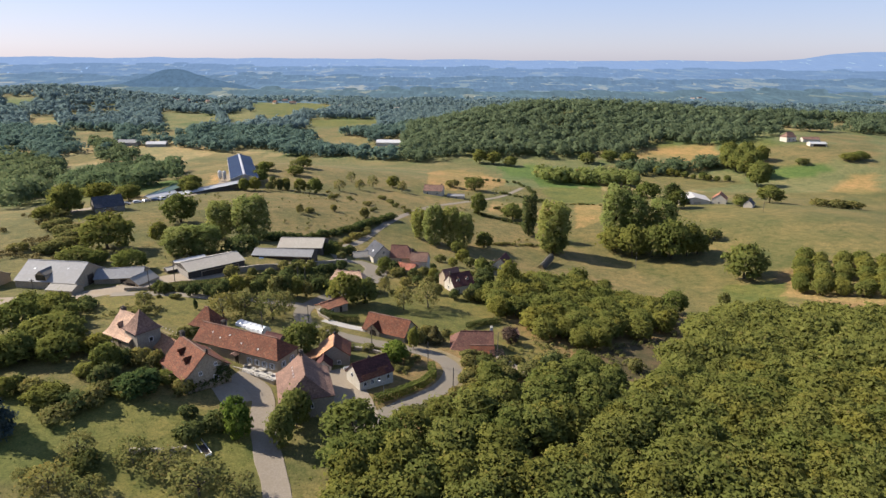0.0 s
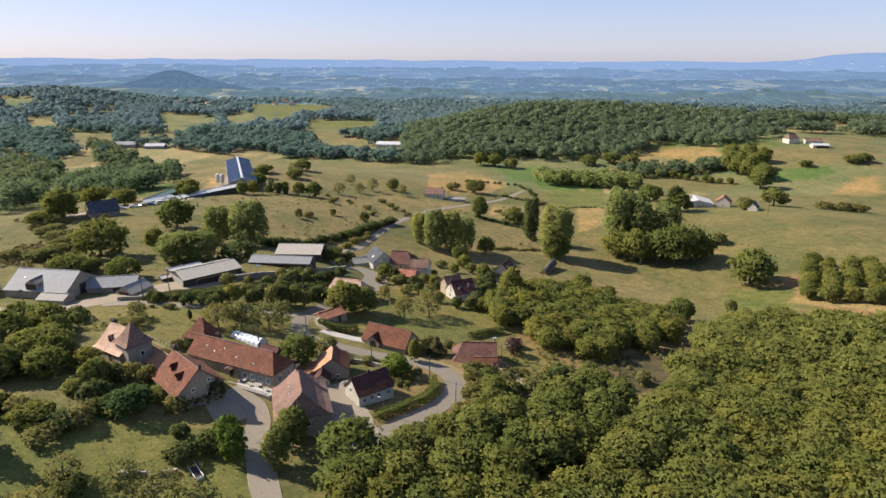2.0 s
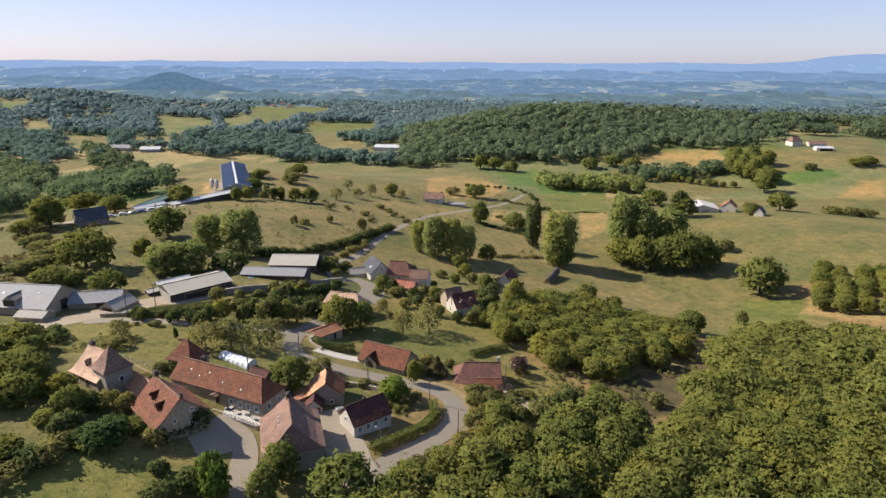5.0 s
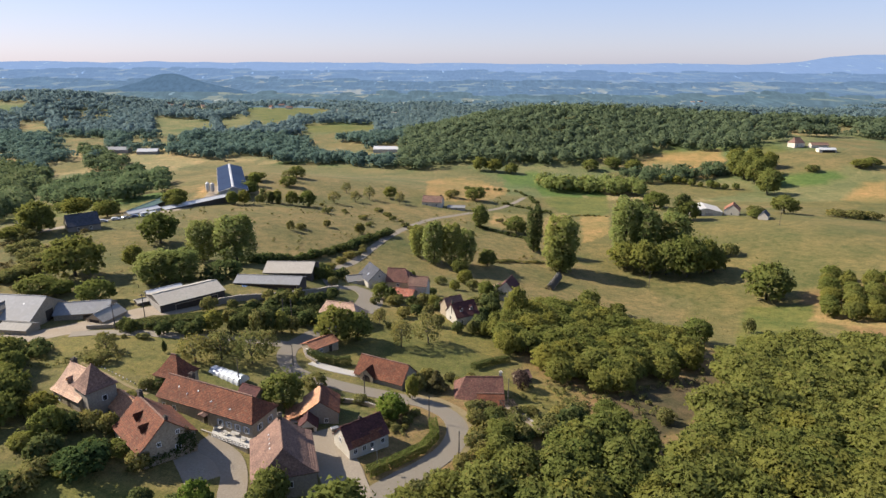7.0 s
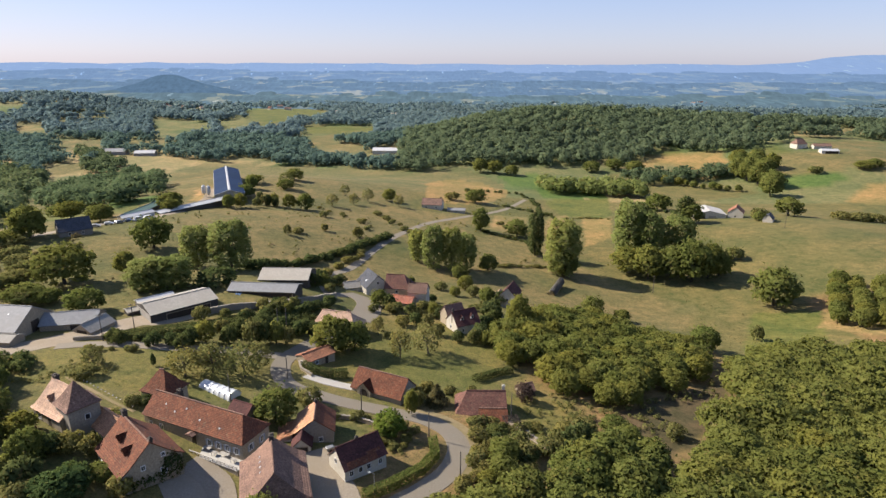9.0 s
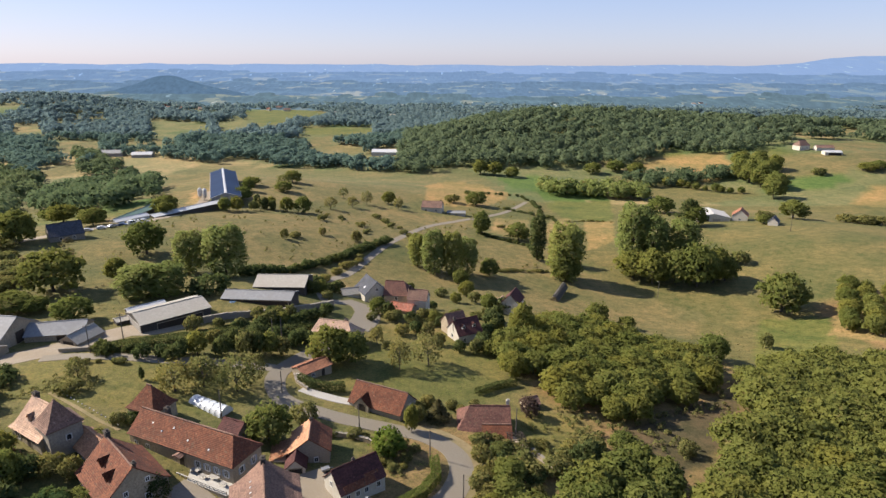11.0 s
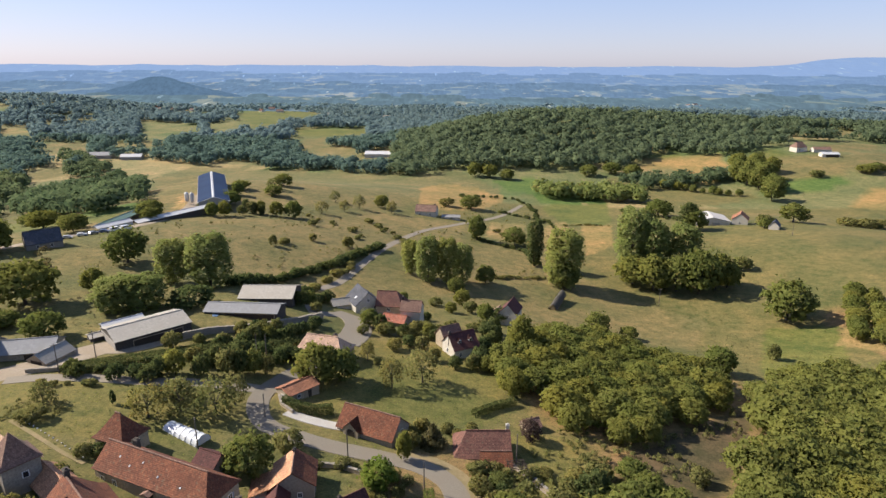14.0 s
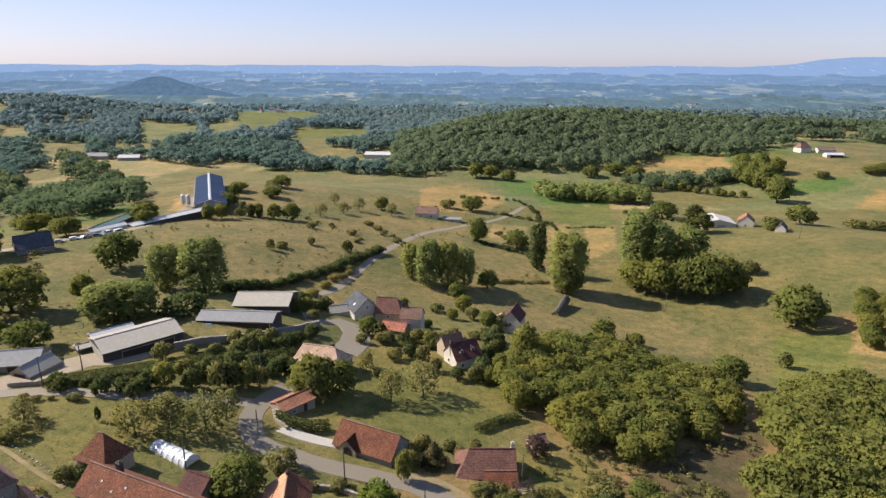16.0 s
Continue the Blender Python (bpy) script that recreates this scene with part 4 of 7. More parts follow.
rd = House("gabled_house", "small cream house with a dark maroon tiled roof", "house", -17.2, 134.3, 38, 9.2, 6.4, -2.2, 0.5, 3.5, RENDERED, ROOF_DARK)
rd.chimney(0.0, 0.3, 0.5, 0.5, 0.4)
for wx in (-3.2, -1.2, 0.6, 3.2):
    rd.window("front", wx, 0.7, 0.7, 1.0)
rd.window("left", 0.4, 2.2, 0.7, 0.9)
for px, w, f0, f1 in ((-0.6, 6.4, 0.02, 0.30), (2.2, 3.0, 0.30, 0.42)):
    p, tilt = rd.on_roof("front", px, (f0 + f1) / 2)
    half = (f1 - f0) / 2 * (rd.W / 2 + rd.over) / math.cos(radians(tilt))
    q = part("mended_tiles", boxed(-w / 2, w / 2, -half, half, 0.0, 0.06), ROOF_RED, rd.ob, "patch of newer red tiles")
    q.matrix_basis = Matrix.Translation(p) @ pose(0, 0, 0, tilt, 0, 0)

ct = House("barn_cottage", "long low barn with weathered red tiles and an arched door", "barn", -15.5, 168.6, -26, 14.2, 7.6, -6.2, -3.9, -0.4, STONE_GREY, ROOF_RED)
bm = bmesh.new()
prism(bm, [(-1.9, -0.6), (1.9, -0.6), (1.9, 2.6), (0, 4.3), (-1.9, 2.6)], -4.6, -1.2)
arch = part("arched_porch", bm, STONE, ct.ob)
arch.matrix_basis = Matrix.Translation((-3.0, 0, 0))
bm = bmesh.new()
prism(bm, [(-1.1, -0.4)] + [(-1.1 * math.cos(math.pi * k / 8), 1.6 + 1.1 * math.sin(math.pi * k / 8)) for k in range(9)] + [(1.1, -0.4)], -4.66, -4.5)
part("door", bm, DARK_WOOD, arch, "dark arched barn door")
bm = bmesh.new()
for s in (-1, 1):
    bm.faces.new([bm.verts.new(q) for q in ((s * 2.2, -4.9, 2.45), (0, -4.9, 4.45), (0, -0.6, 4.45), (s * 2.2, -2.4, 2.45))])
bmesh.ops.solidify(bm, geom=list(bm.faces), thickness=0.14)
part("porch_roof", bm, ROOF_RED, arch)
ct.window("right", 0.6, 1.6, 0.8, 0.9)

wd = House("low_barn", "low stone barn with two-tone red and brown tiles", "barn", 8.8, 165.2, 0, 12.0, 9.0, -10.0, -7.0, -3.4, STONE, ROOF_MAROON, hips=(2.6, 0))
wd.chimney(5.6, 0.5, 1.2, 0.7, 0.6, RENDERED)
House("lean_to", "lean-to with redder tiles below the barn roof", "lean-to", 11.6, 161.6, 0, 6.6, 8.4, -10.6, -8.9, -6.15, STONE, ROOF_RED)
House("shed", "little stone hut with a brown roof", "shed", 21.5, 177.5, 20, 4.0, 3.4, -11.5, -9.4, -8.2, STONE, ROOF_BROWN)

bg = House("bungalow", "low pale stone bungalow with a shallow orange tiled roof", "house", -35.6, 183.4, 46, 8.6, 5.6, -5.2, -2.6, -1.5, STONE, ROOF_ORANGE)
bg.window("left", 0.0, 0.9, 0.8, 0.9)
bg.window("front", -1.5, 0.9, 0.8, 0.9)
bg.door("front", 1.6, 1.0, 2.0)
kh = House("hipped_house", "stone house with a pale hipped tiled roof behind trees", "house", -33.2, 207.0, -15, 14.4, 8.8, -7.0, -3.9, 0.0, STONE, ROOF_PINK, hips=(2.0, 3.0), kick=0.06)
kh.window("front", 1.5, 1.2)
kh.chimney(3.0, 1.0, 0.3)

gh = House("slate_house", "rendered house with a blue-grey slate roof", "house", -28.6, 259.0, 118, 10.5, 9.6, -13.0, -9.2, -5.0, RENDERED, ROOF_SLATE)
gh.window("left", 0.0, 4.4, 0.8, 1.1)
gh.window("left", -2.4, 1.2, 0.8, 1.2)
gh.skylight("back", -1.0, 0.4, 0.8, 1.0)
House("outbuilding", "grey tiled outbuilding beside the slate-roofed house", "outbuilding", -36.5, 258.0, 20, 7.0, 5.0, -13.0, -10.2, -8.6, RENDERED, ROOF_CEMENT)
rh = House("hipped_house", "stone house with a dark red hipped tiled roof", "house", -18.2, 257.0, -8, 9.4, 8.4, -13.0, -9.4, -5.4, STONE, ROOF_MAROON, hips=(0, 2.4))
rh.window("front", 0.0, 1.4)
sm = House("small_house", "small white house with a dark tiled roof", "house", -10.2, 250.5, -12, 7.2, 5.4, -13.4, -9.2, -6.4, RENDERED, ROOF_BROWN)
sm.window("right", 0.0, 2.2, 0.8, 1.2)
sm.chimney(-3.2, 0.0, 1.2, 0.6, 0.6)
House("shed", "long shed with a rusty red sheet roof", "shed", -15.8, 245.8, -18, 8.4, 5.6, -13.4, -11.4, -9.8, STONE, ROOF_RUST)
gr = House("dormer_house", "house with dark maroon roof and two white dormers", "house", 6.0, 219.8, 28, 8.6, 7.6, -12.0, -8.2, -4.6, RENDERED, ROOF_DARK)
gr.dormer("front", -1.8, 0.4, 1.1, 1.3, ROOF_DARK, FRAME_WHITE)
gr.dormer("front", 2.0, 0.4, 1.1, 1.3, ROOF_DARK, FRAME_WHITE)
gr.chimney(-4.0, 0.0, 0.9, 0.6, 0.6)
gr.window("left", 0.6, 1.4, 0.8, 1.2)
gr.window("front", -2.2, 1.1, 0.8, 1.2)
House("annexe", "red tiled annexe behind the maroon-roofed house", "annexe", 2.6, 225.6, 28, 6.5, 6.0, -12.0, -8.0, -5.0, STONE, ROOF_ROSE)
bw = House("white_house", "tall white-walled house with a dark maroon roof", "house", 26.4, 263.4, 68, 8.6, 6.6, -19.0, -15.0, -11.6, RENDERED, ROOF_DARK)
bw.window("left", 0.0, 1.6, 0.8, 1.2)
bw.window("front", 1.5, 1.4, 0.8, 1.2)
House("annexe", "small tan tiled annexe against the white house", "annexe", 21.8, 264.6, 68, 5.0, 4.0, -18.4, -16.4, -15.0, RENDERED, ROOF_PINK)

# ---- the farm ----
fa = House("farm_hangar", "open farm hangar with a pale fibre-cement roof", "hangar", -82.6, 206.8, 43, 20.0, 12.2, -0.4, 3.4, 5.0, PLANKS, ROOF_CEMENT, over=0.5)
# Dark panel stands in for the shade inside the hangar's open front.
fa.door("front", 1.0, 13.0, 2.6)
part("end_wall", boxed(-10.12, -10.02, -6.0, 6.0, -0.6, 3.3), CONCRETE, fa.ob, "pale concrete end wall")
fa.door("left", 1.0, 3.6, 2.7, PLANKS)
House("shed", "narrow shed with a white sheet roof", "shed", -92.4, 212.5, 43, 11.0, 3.0, -0.3, 2.2, 2.7, PLANKS, WHITE_SHEET)
House("shed", "small open shed with a pale roof", "shed", -94.5, 203.5, 43, 5.0, 3.5, 0.0, 2.0, 2.5, PLANKS, ROOF_CEMENT)
House("farm_barn", "long barn with pale fibre-cement sheets", "barn", -58.5, 245.5, -1, 18.0, 13.0, -4.0, -1.2, 1.0, PLANKS, ROOF_CEMENT)
pc = House("cattle_shed", "low cattle shed with a grey sheet roof", "barn", -61.3, 226.6, -4, 23.0, 8.2, -2.4, 0.6, 2.0, PLANKS, ROOF_METAL)
# This 19 m dark panel imitates shade in the cattle shed's open front.
pc.door("front", 1.0, 19.0, 2.4)
bm = boxed(-11.4, -6.6, -6.0, -4.0, 2.0, 2.12)
part("canopy", bm, TARP_BLUE, pc.ob, "blue sheet canopy")
qb = House("big_barn", "big stone barn with a grey sheet roof", "barn", -124.2, 188.4, -6, 20.5, 14.5, 2.2, 4.9, 9.2, STONE, ROOF_METAL)
qb.dormer("front", -1.2, 0.06, 3.6, 3.0, ROOF_METAL, STONE)
qb.skylight("front", -6.0, 0.6, 0.5, 0.6)
qb.skylight("front", 5.2, 0.66, 0.4, 0.5)
qb.door("right", 0.0, 3.0, 3.0)
qb.window("right", 3.6, 1.4, 0.9, 1.0)
qb.door("front", 3.0, 4.0, 2.0)
House("lean_to", "lean-to with a pale sheet roof against the big barn", "lean-to", -117.2, 178.6, -6, 8.6, 5.0, 2.2, 4.0, 5.0, STONE, ROOF_CEMENT)
House("farm_wing", "low grey-roofed wing of the stone barn", "barn", -106.6, 192.6, 12, 14.5, 8.5, 0.8, 3.6, 5.6, STONE, ROOF_METAL).door("front", 2.0, 3.0, 2.2)
House("farm_porch", "open-fronted wing with a pale grey gabled roof", "barn", -99.2, 190.0, 72, 8.5, 6.0, 0.6, 2.6, 4.4, STONE, ROOF_CEMENT).door("left", 0.0, 3.6, 2.0)
House("farm_barn", "further farm building with a grey sheet roof", "barn", -150.0, 184.0, -6, 18.0, 10.0, 2.5, 5.0, 7.5, STONE, ROOF_METAL)


def greenhouse():
    g = thing("greenhouse", "polytunnel greenhouse of shiny white film", "greenhouse", -52.9, 158.4, hz(-52.9, 158.4), -29)
    L, r = 10.2, 1.85
    bm = bmesh.new()
    n = 12
    rings = []
    for i in range(13):
        x = -L / 2 + L * i / 12
        sag = 0.06 * (i % 2)
        rings.append([bm.verts.new((x, -math.cos(math.pi * k / n) * (r - sag), math.sin(math.pi * k / n) * (r * 0.95 - sag) - 0.1)) for k in range(n + 1)])
    for a, b in zip(rings, rings[1:]):
        for k in range(n):
            bm.faces.new((a[k], a[k + 1], b[k + 1], b[k]))
    for ring in (rings[0], rings[-1]):
        bm.faces.new(ring)
    part("film", bm, CLOTH, g)
    for i in range(0, 13, 2):
        x = -L / 2 + L * i / 12
        bm = bmesh.new()
        pts = [(x, -math.cos(math.pi * k / n) * (r + 0.05), math.sin(math.pi * k / n) * (r * 0.95 + 0.05) - 0.1) for k in range(n + 1)]
        for p, q in zip(pts, pts[1:]):
            tube(bm, p, q, 0.04, 0.04, 5)
        part("hoop", bm, STEEL, g)
    part("door", boxed(L / 2, L / 2 + 0.05, -0.6, 0.6, 0, 1.8), FRAME_WHITE, g)


greenhouse()

# ---- sheds and houses on the hill and beyond ----
def poultry_house():
    s = House("poultry_house", "very long poultry house roofed with dark solar panels", "shed", -149.5, 446.7, 110.2, 95.0, 17.0, -9.6, -4.3, -1.6, ROOF_METAL, WHITE_SHEET, over=0.6)
    for side, sgn in (("front", -1), ("back", 1)):
        for k in range(12):
            x = -47.4 + k * 7.9
            p, tilt = s.on_roof(side, x + 3.95, 0.5)
            q = part("solar_panel", boxed(-3.91, 3.91, -4.6, 4.0, 0.03, 0.12), SOLAR, s.ob)
            q.matrix_basis = Matrix.Translation(p) @ pose(0, 0, 0, 0, 0, 0 if sgn < 0 else 180) @ pose(0, 0, 0, tilt, 0, 0)
    s.door("left", 0.0, 4.0, 3.0, STEEL)


poultry_house()


def silo(x, y):
    s = thing("feed_silo", "white feed silo on legs beside the poultry house", "silo", x, y, hz(x, y), 0, "feed silos")
    bm = bmesh.new()
    tube(bm, (0, 0, 3.0), (0, 0, 7.0), 1.3, 1.3, 14)
    tube(bm, (0, 0, 1.4), (0, 0, 3.0), 0.3, 1.3, 14)
    tube(bm, (0, 0, 7.0), (0, 0, 7.9), 1.3, 0.3, 14)
    part("tank", bm, WHITE_SHEET, s)
    for a in range(4):
        c, d = math.cos(a * 1.571 + 0.78), math.sin(a * 1.571 + 0.78)
        bm = bmesh.new()
        tube(bm, (c * 1.2, d * 1.2, -0.3), (c * 1.2, d * 1.2, 3.4), 0.08, 0.08, 5)
        part("leg", bm, STEEL, s)


silo(-152.5, 419)
silo(-156.2, 420.5)
ls = House("long_shed", "long low shed with a white sheet roof", "shed", -144.6, 371.4, 58.0, 44.0, 6.6, hz(-138, 369) - 0.8, hz(-138, 369) + 2.4, hz(-138, 369) + 3.3, PLANKS, WHITE_SHEET)
hh = House("slate_house", "rendered house with a dark slate roof on the hill", "house", -166.2, 295.4, 39.5, 13.0, 9.5, hz(-166, 295), hz(-166, 295) + 3.0, hz(-166, 295) + 7.4, STONE_GREY, ROOF_SLATE)
hh.window("front", -2.5, 0.9), hh.window("front", 2.5, 0.9), hh.window("right", 0.0, 1.0)
House("poly_shed", "long low green polytunnel shed by the yard", "shed", -168.5, 362.0, 84, 38.0, 6.0, hz(-168, 362) - 0.5, hz(-168, 362) + 1.6, hz(-168, 362) + 2.9, PLANKS, plain("green_film", (0.10, 0.16, 0.12), (0.17, 0.24, 0.19), (0.13, 0.2, 0.15), 0.5))
House("poly_shed", "white film shed by the yard", "shed", -162.0, 343.0, 58, 18.0, 4.6, hz(-157, 345) - 0.3, hz(-157, 345) + 1.5, hz(-157, 345) + 2.5, WHITE_SHEET, WHITE_SHEET)
th = House("hill_house", "brick-red house with brown tiled roof on the far slope", "house", -9.5, 478.0, -10, 15.0, 9.5, hz(-9.5, 478) - 0.3, hz(-9.5, 478) + 3.6, hz(-9.5, 478) + 7.2, RENDERED, ROOF_BROWN)
th.window("front", -4.0, 1.0, 1.0, 1.3), th.window("front", 3.5, 1.0, 1.0, 1.3), th.chimney(6.0, 0.5, 0.8)
House("hill_house_wing", "low pale wing beside the hill house", "outbuilding", 8.0, 474.0, -5, 13.0, 6.0, hz(8, 474) - 0.4, hz(8, 474) + 2.0, hz(8, 474) + 3.0, RENDERED, ROOF_METAL)
uf = House("field_hangar", "cream farm hangar with a wide pale low-pitched roof", "hangar", 189.7, 466.2, 80, 20.0, 22.0, hz(187.2, 466.2) - 0.3, hz(187.2, 466.2) + 4.4, hz(187.2, 466.2) + 6.8, RENDERED, ROOF_PALE_SHEET, over=0.6)
uf.door("left", 5.8, 5.5, 3.2)
uf.door("left", -2.0, 4.6, 3.2, CONCRETE)
House("field_house", "small house with an orange tiled roof beside the hangar", "house", 207.7, 459.2, 62, 11.0, 10.0, hz(207.7, 459.2) - 0.2, hz(207.7, 459.2) + 4.4, hz(207.7, 459.2) + 8.4, RENDERED, ROOF_ORANGE).window("left", 0.0, 1.2)
House("field_ruin", "little dark ruined hut at the field edge", "hut", 217.1, 432.3, 55, 8.0, 6.0, hz(213.1, 432.3), hz(213.1, 432.3) + 3.0, hz(213.1, 432.3) + 6.0, RENDERED, ROOF_SLATE)
vf = House("far_house", "tall pale far farmhouse with a pink tiled roof", "house", 424.0, 775.0, 15, 14.5, 11.0, hz(424, 775), hz(424, 775) + 5.5, hz(424, 775) + 11.0, RENDERED, ROOF_ROSE, hips=(3, 3))
vf.window("front", -3.0, 1.5, 1.2, 1.8), vf.window("front", 3.0, 1.5, 1.2, 1.8)
# The wide dark panel in front imitates shade inside the open shed.
House("far_shed", "far open farm shed with a white sheet roof", "shed", 441.0, 742.0, -5, 19.0, 9.0, hz(443, 735), hz(443, 735) + 3.5, hz(443, 735) + 5.2, RENDERED, WHITE_SHEET).door("front", 1.5, 14.0, 2.6)
House("far_shed", "far farm shed with a brown roof", "shed", 447.0, 768.0, -5, 20.0, 9.0, hz(455, 765), hz(455, 765) + 3.5, hz(455, 765) + 6.0, RENDERED, ROOF_BROWN)
House("far_shed", "far white-roofed hangar among trees", "shed", -80.0, 856.0, -4, 34.0, 16.0, hz(-80, 856), hz(-80, 856) + 4.0, hz(-80, 856) + 7.0, RENDERED, WHITE_SHEET)
House("far_shed", "far grey farm shed", "shed", -446.0, 858.0, 5, 34.0, 14.0, hz(-446, 858), hz(-446, 858) + 4.5, hz(-446, 858) + 8.0, CONCRETE, ROOF_METAL)
House("far_shed", "far pale-roofed farm shed", "shed", -400.0, 850.0, 8, 26.0, 12.0, hz(-400, 850), hz(-400, 850) + 4.0, hz(-400, 850) + 7.0, CONCRETE, WHITE_SHEET)

# ---- far hamlets ----
FAR_HOMES = [(-702, 1604), (-657, 1532), (-711, 1701), (-653, 1606), (-674, 1705), (-616, 1625), (-632, 1705), (-460, 1676), (-448, 1733), (-410, 1664), (470, 1746), (469, 1684), (713, 1851), (744, 1877), (749, 1832), (914, 1728), (937, 1730), (-257, 1525), (728, 1611), (995, 1629)] + [(977, 1445), (-115, 1456)]
HOME = random.Random(8)
for fx, fy in FAR_HOMES:
    fz, fl = max(hz(fx, fy), -52 + 22 * (fy - 1560) / 590), HOME.uniform(11, 22)
    House("far_house", "far pale rendered house under a tiled roof", "house", fx, fy, HOME.uniform(-40, 40), fl, HOME.uniform(8, 11), fz, fz + 4.5, fz + 8.0, RENDERED, HOME.choice((ROOF_RED, ROOF_BROWN, ROOF_PINK, ROOF_CEMENT)), group="far hamlet houses").window("front", 0.0, 1.2, 1.4, 1.6)

# ---- trees ----
def leaf_cloud(rng, lobes, count, size, flat=0.85, thin=0.26, own=0.5):
    """Clumps of leaves on the outside of overlapping lobes: corner points and normals. Each lobe: centre and three radii."""
    lobes = np.array(lobes, float)
    many = int(count * 2.6)
    weight = lobes[:, 3] * lobes[:, 4] + lobes[:, 5] ** 2
    pick = rng.choice(len(lobes), many, p=weight / weight.sum())
    n = rng.normal(size=(many, 3))
    n /= np.linalg.norm(n, axis=1)[:, None]
    low = n[:, 2] < -0.45
    n[low, 2] *= -0.5
    n /= np.linalg.norm(n, axis=1)[:, None]
    c = lobes[pick, :3] + n * lobes[pick, 3:] * (1 + rng.uniform(-thin, 0.14, (many, 1)) + 0.5 * rng.rand(many, 1) ** 7)
    if len(lobes) < 60:
        deep = (((c[:, None] - lobes[:, :3]) / lobes[:, 3:]) ** 2).sum(2).min(1)
        shown = np.nonzero(deep > 0.52)[0]
    else:
        shown = np.arange(many)
    shown = shown[np.arange(count) % len(shown)]
    n, c = n[shown], c[shown]
    face = n + rng.normal(scale=flat, size=(count, 3)) + (0, 0, 0.15)
    face /= np.linalg.norm(face, axis=1)[:, None]
    u = np.cross(face, rng.normal(size=(count, 3)))
    u /= np.linalg.norm(u, axis=1)[:, None]
    w = np.cross(face, u)
    s = size * rng.uniform(0.6, 1.25, (count, 1))
    pts = []
    for a, b in ((-1, -0.45), (0.95, -0.55), (0.05, 1.05)):
        r = s * rng.uniform(0.7, 1.3, (count, 1))
        pts.append(c + u * r * a + w * r * b + face * s * rng.uniform(-0.3, 0.1, (count, 1)))
    heart, reach = lobes[:, :3].mean(0), np.maximum(np.ptp(lobes[:, :3], axis=0), 1.0)
    whole = (c - heart) / reach
    whole /= np.linalg.norm(whole, axis=1)[:, None] + 1e-6
    bright = whole * (1.1 - own) + n * 0.1 + face * own + (0, 0, 0.5)
    bright /= np.linalg.norm(bright, axis=1)[:, None]
    return np.stack(pts, 1).reshape(-1, 3), np.repeat(bright, 3, axis=0)


def mesh_of(name, cloud, material, corners=3):
    pts, normals = cloud
    n = len(pts)
    me = bpy.data.meshes.new(name)
    me.vertices.add(n)
    me.vertices.foreach_set("co", np.asarray(pts, np.float32).ravel())
    me.loops.add(n)
    me.loops.foreach_set("vertex_index", np.arange(n, dtype=np.int32))
    me.polygons.add(n // corners)
    me.polygons.foreach_set("loop_start", np.arange(0, n, corners, dtype=np.int32))
    me.update(calc_edges=True)
    me.polygons.foreach_set("use_smooth", np.ones(n // corners, bool))
    me.normals_split_custom_set(np.asarray(normals, np.float32))
    me.materials.append(material)
    return me


def trunk_bm(rng, height, spread, fork=0.35, girth=0.035):
    bm = bmesh.new()
    base = Vector((0, 0, -0.6))
    top = Vector((rng.uniform(-0.05, 0.05) * height, rng.uniform(-0.05, 0.05) * height, height * fork))
    r = height * girth
    tube(bm, base, base + (top - base) * 0.35, r * 1.25, r, 6)
    tube(bm, base + (top - base) * 0.35, top, r, r * 0.8, 6)
    for k in range(5):
        a = k * 1.257 + rng.uniform(-0.4, 0.4)
        tip = top + Vector((math.cos(a) * spread * rng.uniform(0.45, 0.8), math.sin(a) * spread * rng.uniform(0.45, 0.8), height * rng.uniform(0.22, 0.45)))
        mid = top.lerp(tip, 0.5) + Vector((0, 0, height * 0.04))
        tube(bm, top, mid, r * 0.6, r * 0.4, 4)
        tube(bm, mid, tip, r * 0.4, r * 0.12, 3)
    tube(bm, top, top + Vector((0, 0, height * 0.42)), r * 0.6, r * 0.15, 4)
    return bm


def lobes_round(rng, height, radius, low=0.0, n=48):
    """A broad crown of many small boughs round a full middle."""
    half = height * (1 - low) / 2
    mid = height * (low + 1) / 2
    out = [(0, 0, mid, radius * 0.78, radius * 0.78, half * 0.88)]
    for k in range(n):
        z = 1 - 1.85 * (k + 0.5) / n
        a = k * 2.4 + rng.uniform(-0.9, 0.9)
        flat = math.sqrt(max(0.05, 1 - z * z))
        far = rng.uniform(0.62, 0.95)
        s = radius * rng.uniform(0.11, 0.25)
        out.append((math.cos(a) * flat * radius * far, math.sin(a) * flat * radius * far, mid + z * half * far, s, s, s * 0.85))
    return out


def lobes_poplar(rng, height, radius, n=30):
    out = []
    for k in range(n):
        e = (k + 0.5) / n
        a = k * 2.4 + rng.uniform(-0.3, 0.3)
        wide = radius * (0.25 + 0.75 * math.sin(math.pi * min(1, 0.10 + 0.9 * (1 - e))) ** 0.7)
        s = radius * rng.uniform(0.30, 0.46)
        out.append((math.cos(a) * wide * 0.62, math.sin(a) * wide * 0.62, height * (0.06 + 0.88 * e), s, s, s * 1.35))
        if k % 3 == 0:
            out.append((0, 0, height * (0.06 + 0.88 * e), wide * 0.6, wide * 0.6, height * 0.09))
    return out


def lobes_cone(rng, height, radius, n=12):
    return [(math.cos(k * 2.4) * radius * 0.4 * (1 - k / n), math.sin(k * 2.4) * radius * 0.4 * (1 - k / n), height * (0.08 + 0.84 * k / n), radius * (1.05 - k / n) * 0.75, radius * (1.05 - k / n) * 0.75, height * 0.085) for k in range(n)]


KITS = {}


